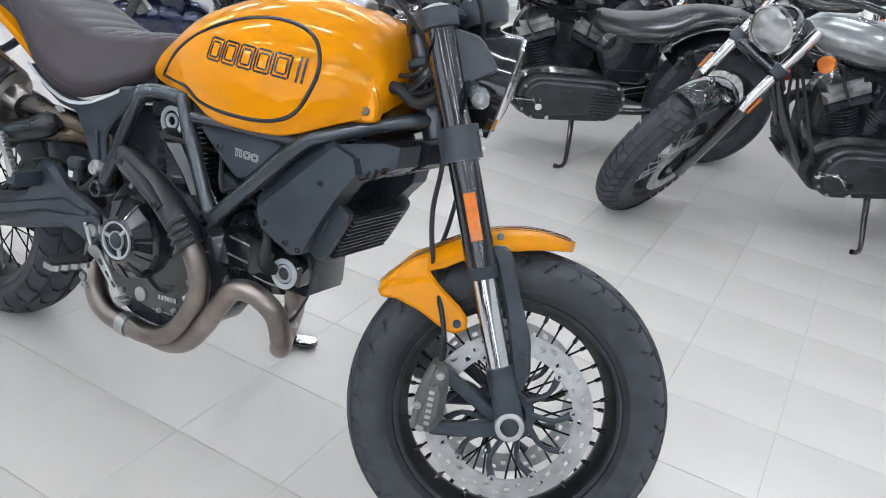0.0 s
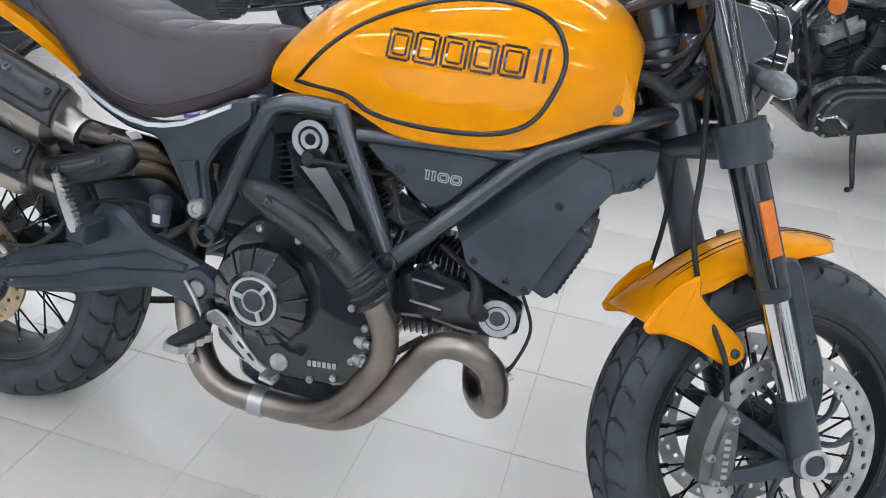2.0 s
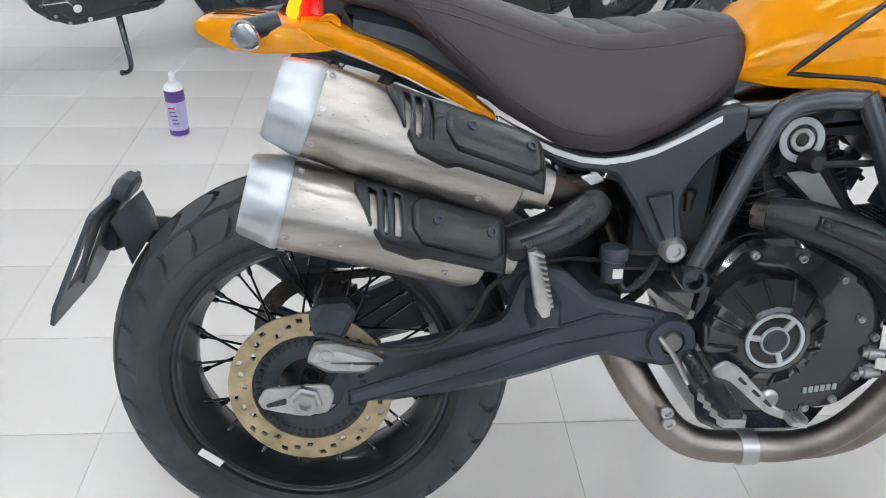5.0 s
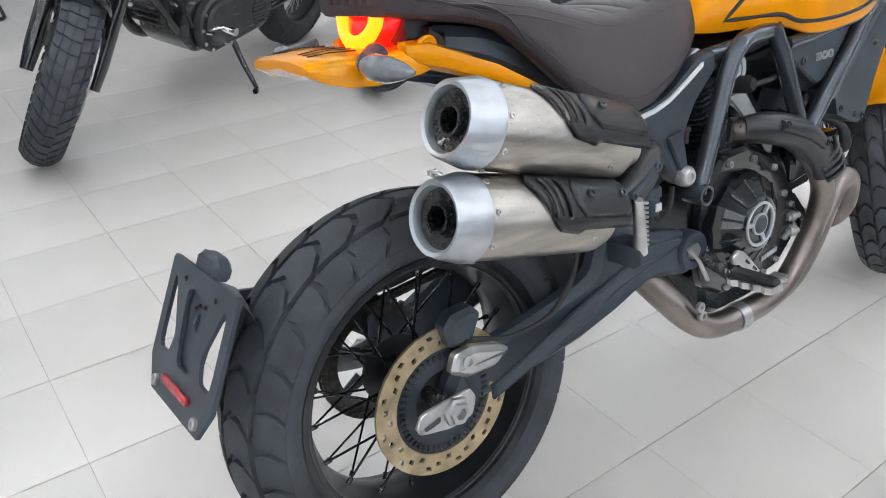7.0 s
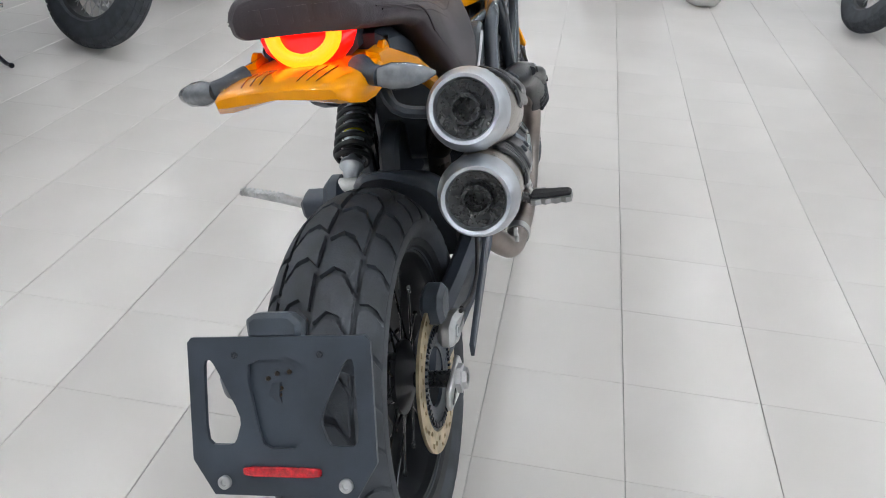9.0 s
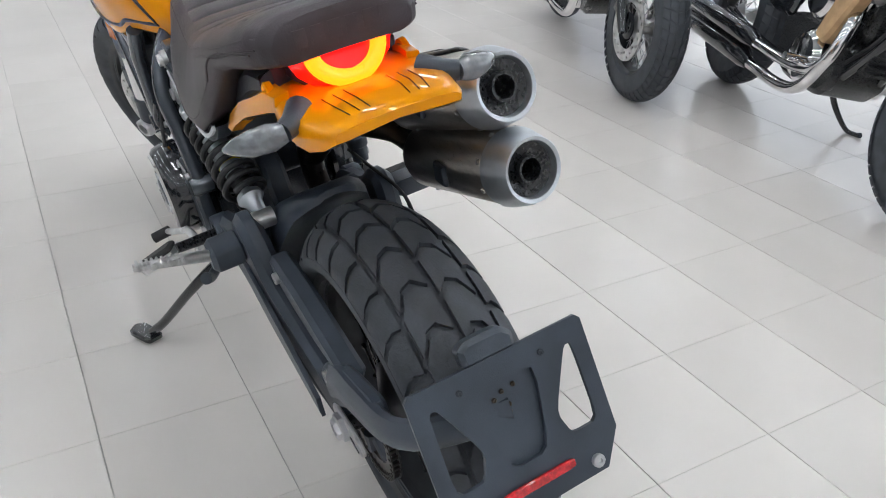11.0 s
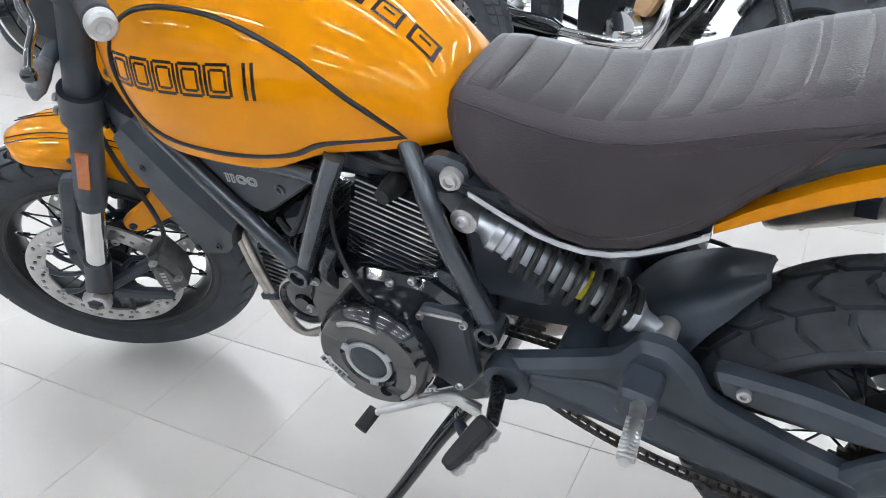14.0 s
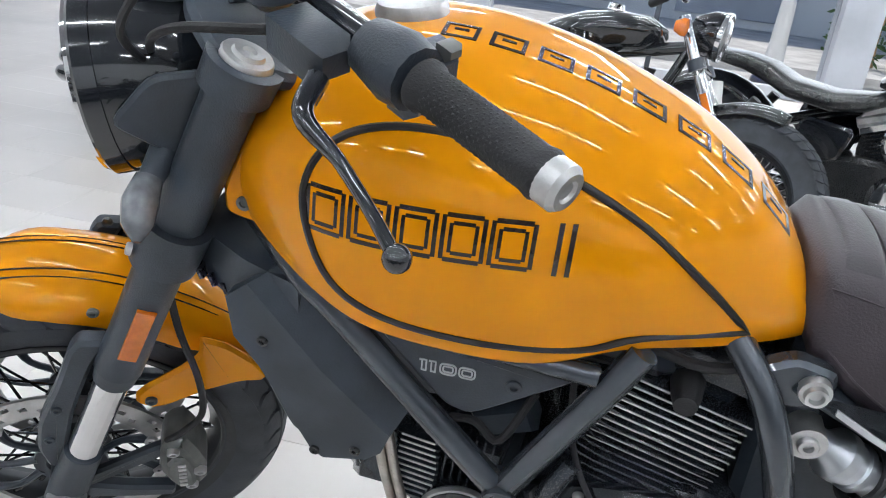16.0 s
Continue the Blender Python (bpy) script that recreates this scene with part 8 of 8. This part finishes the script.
    for q in range(4):
        part("hose", tube([(1.10, 0.03 - 0.03 * q, 0.70), (1.02 + 0.02 * q, 0.09 - 0.05 * q, 0.50), (0.95, 0.12 - 0.07 * q, 0.34)], 0.007, 8, 4), RUBBER_GRIP, en)
    if box_on:
        part("wrapping", prism(rounded([(0.84, 0.42), (0.92, 0.40), (1.04, 0.62), (0.95, 0.72)]), -0.17, -0.11, 0.012), CARDBOARD, c, "brown cardboard packing piece")
        part("plastic_sleeve", tube([(1.33, 0.12, 0.60), (1.30, 0.125, 0.70)], [0.028, 0.034], 14, 1), WHITEPL, c, "white protective sleeve")
    return c


def stand_at(front, heading, big=1.0):
    """The pose whose front wheel touches the floor at a point, with a heading in degrees; big: the size of the machine."""
    h = radians(heading)
    return pose(front[0] - 1.52 * big * math.cos(h), front[1] - 1.52 * big * math.sin(h), 0, 0, 0, heading) @ Matrix.Scale(big, 4)


one = cruiser("black V-twin cruiser with chrome fork and black engine", GLOSSBLACK, BIKEBLACK, BIKEBLACK, RIM, stand_at((-0.09, 2.10), 213, 1.04), 43)
two = cruiser("black V-twin cruiser with a silver tank and amber indicators", SILVERPAINT, BIKEBLACK, BIKEBLACK, RIM, stand_at((1.24, 2.08), 213, 1.04), 43)
navy = cruiser("navy blue cruiser with a deep front fender on its side stand", NAVY, BIKEBLACK, BIKEBLACK, RIM, stand_at((-1.78, 2.02), 217, 1.04), 8, False, True)
copy_thing(one, stand_at((2.55, 2.14), 213, 1.04))
cruz = cruiser("black cruiser with a chrome engine and brown cardboard packing", GLOSSBLACK, CHROME, CHROME, RIM, stand_at((0.30, -1.83), 155), 8, True)
copy_thing(cruz, stand_at((1.66, -1.88), 155))
copy_thing(cruz, stand_at((-1.05, -1.95), 155))
copy_thing(cruz, stand_at((-2.4, -2.0), 155))
for fx, fy, fh in ((-0.75, 3.95, 205), (0.55, 4.0, 208), (1.85, 3.95, 204), (3.15, 4.0, 208), (3.80, 2.2, 213)):
    copy_thing(one, stand_at((fx, fy), fh, 1.04))
copy_thing(one, stand_at((4.25, -1.9), 150))
copy_thing(one, stand_at((5.0, -0.35), 165))

# ---- loose things on the floor ----
can = thing("spray_can", "violet and white aerosol can standing on the tiles", "spray can", pose(-0.60, 1.69, 0))
part("body", lathe([(0, 0), (0.031, 0), (0.0325, 0.004), (0.0325, 0.165), (0.030, 0.172)], (0, 0, 0), (0, 0, 1), 28), LILAC, can, "lilac printed body")
part("label_band", lathe([(0.0328, 0.125), (0.0331, 0.126), (0.0331, 0.163), (0.0328, 0.164)], (0, 0, 0), (0, 0, 1), 28), PURPLE, can, "dark violet band")
part("label_edge", lathe([(0.0328, 0.004), (0.0331, 0.005), (0.0331, 0.022), (0.0328, 0.023)], (0, 0, 0), (0, 0, 1), 28), PURPLE, can)
for k in range(5):
    part("print_bar", box((-0.008 + 0.002 * k, -0.0328, 0.105 - 0.014 * k), (0.022 - 0.003 * (k % 2), 0.002, 0.004), None, 0.0004), PURPLE if k else RED, can)
part("shoulder", lathe([(0.0325, 0.165), (0.029, 0.178), (0.018, 0.188), (0.013, 0.189), (0.013, 0.195), (0, 0.195)], (0, 0, 0), (0, 0, 1), 28), WHITEPL, can)
part("nozzle", lathe([(0.011, 0.195), (0.011, 0.215), (0.008, 0.222), (0, 0.222)], (0, 0, 0), (0, 0, 1), 18), WHITEPL, can)
part("straw", tube([(0.0, 0, 0.215), (0.025, 0.01, 0.226)], 0.0028, 8, 1), WHITEPL, can)
tagged(part("cardboard_scrap", prism(rounded([(-0.05, -0.022), (0.05, -0.026), (0.052, 0.02), (-0.048, 0.024)]), 0, 0.012, 0.003, "xy"), CARDBOARD, None, "small flat piece of brown cardboard on the tiles", pose(2.68, 2.31, 0.0, 0, 0, 35)), category="cardboard")
bin_ = thing("waste_bin", "white round-topped bin standing on the tiles", "bin", pose(4.25, -2.67, 0))
part("body", lathe([(0, 0), (0.12, 0), (0.155, 0.06), (0.165, 0.14), (0.15, 0.22), (0.10, 0.28), (0.04, 0.305), (0, 0.308)], (0, 0, 0), (0, 0, 1), 32), WHITEPL, bin_)
part("foot", lathe([(0.0, 0), (0.13, 0), (0.13, 0.012), (0, 0.012)], (0, 0, 0), (0, 0, 1), 28), PLASTIC, bin_)
wrap = thing("wrapped_bundle", "clear plastic wrapping bunched into a pale ball on the tiles", "wrapping", pose(4.60, -0.95, 0))
bm = bmesh.new()
bmesh.ops.create_icosphere(bm, subdivisions=3, radius=0.155)
for q in bm.verts:
    q.co *= 1.0 + 0.05 * math.sin(9 * q.co.x / 0.155 + 5 * q.co.z / 0.155) + 0.04 * math.sin(11 * q.co.y / 0.155)
    q.co.z = max(q.co.z, -0.145) + 0.145
part("sheet", bm, WHITEPL, wrap, "crumpled whitish plastic")
cone = thing("bollard", "white plastic bollard with a blue base outside the window", "bollard", pose(-1.25, -9.4, -0.17))
part("post", lathe([(0, 0.05), (0.13, 0.05), (0.10, 0.5), (0.085, 0.95), (0.05, 1.05), (0, 1.06)], (0, 0, 0), (0, 0, 1), 24), WHITEPL, cone)
part("base", lathe([(0, 0), (0.22, 0), (0.22, 0.05), (0.15, 0.12), (0, 0.12)], (0, 0, 0), (0, 0, 1), 24), NAVY, cone)
# buildings and shrubs across the forecourt
far = thing("street_building", "pale grey building with shuttered windows across the street", "building", pose(0, -19, -0.17))
part("wall", box((0, 0, 3), (60, 0.6, 6), None, 0.02), WALL, far)
for k in range(14):
    w_ = part("shutter", box((-26 + 4 * k, 0.33, 1.5), (2.6, 0.1, 2.6), None, 0.02), GREYWALL, far)
for k in range(5):
    sh_ = thing("shrub", "dark green leafy shrub outside", "shrub", pose(-3.6 - 1.4 * k, -13.5 - 0.3 * k, -0.17))
    b = bmesh.new()
    for q in range(240):
        a, r = random.uniform(0, 6.28), random.uniform(0.05, 0.75) ** 0.6
        z = random.uniform(0.15, 1.3) * (1.15 - 0.6 * r)
        p = Vector((r * math.cos(a), r * math.sin(a), z))
        e1 = Vector((random.gauss(0, 1), random.gauss(0, 1), random.gauss(0, 1))).normalized()
        e2 = e1.orthogonal().normalized()
        vs = [b.verts.new(p + d) for d in (e1 * 0.10, e2 * 0.05, -e1 * 0.10, -e2 * 0.05)]
        b.faces.new(vs)
    part("leaves", b, LEAF, sh_)
    part("stem", tube([(0, 0, 0), (0.03, 0, 0.5), (0, 0.05, 0.9)], [0.04, 0.03, 0.01], 8, 2), CARDBOARD, sh_)

# ---- floor tiles, each a piece of the floor; the far ones joined ----
TS, TXO, TYO = 0.305, 0.172, -0.085


def tile_bm(b, x, y, z=0.0, s=TS):
    gx, gy = 0.0003, 0.0009
    low = [b.verts.new((x + i * (s / 2 - gx), y + j * (s / 2 - gy), z - 0.0035)) for i, j in ((-1, -1), (1, -1), (1, 1), (-1, 1))]
    mid = [b.verts.new((x + i * (s / 2 - gx), y + j * (s / 2 - gy), z - 0.0006)) for i, j in ((-1, -1), (1, -1), (1, 1), (-1, 1))]
    top = [b.verts.new((x + i * (s / 2 - gx - 0.0004), y + j * (s / 2 - gy - 0.0007), z)) for i, j in ((-1, -1), (1, -1), (1, 1), (-1, 1))]
    for p, q in ((low, mid), (mid, top)):
        for k in range(4):
            b.faces.new((p[k], p[(k + 1) % 4], q[(k + 1) % 4], q[k]))
    b.faces.new(top)


b = bmesh.new()
tile_bm(b, 0, 0)
tile_me = bpy.data.meshes.new("tile")
b.to_mesh(tile_me)
b.free()
tile_me.materials.append(TILE)
rest_v, rest_f = [], []
for i in range(-22, 30):
    for j in range(-23, 22):
        x, y = TXO + (i + 0.5) * TS, TYO + (j + 0.5) * TS
        if not (X0 + 0.16 < x < X1 - 0.16 and Y0 + 0.30 < y < Y1 - 0.16):
            continue
        if -7 <= i < 9 and -9 <= j < 9:
            ob = new("tile", tile_me)
            ob.parent = floor
            ob.location = (x, y, 0)
        else:
            n = len(rest_v)
            for hx, hy, zz in ((0.0003, 0.0009, -0.0035), (0.0003, 0.0009, -0.0006), (0.0007, 0.0016, 0.0)):
                hx, hy = TS / 2 - hx, TS / 2 - hy
                rest_v += [(x - hx, y - hy, zz), (x + hx, y - hy, zz), (x + hx, y + hy, zz), (x - hx, y + hy, zz)]
            for q in (0, 4):
                rest_f += [(n + q + k, n + q + (k + 1) % 4, n + q + 4 + (k + 1) % 4, n + q + 4 + k) for k in range(4)]
            rest_f.append((n + 8, n + 9, n + 10, n + 11))
rest_me = bpy.data.meshes.new("far_tiles")
rest_me.from_pydata(rest_v, [], rest_f)
rest_me.materials.append(TILE)
rest = new("far_tiles", rest_me)
rest.parent = floor
tagged(rest, kind="stuff")
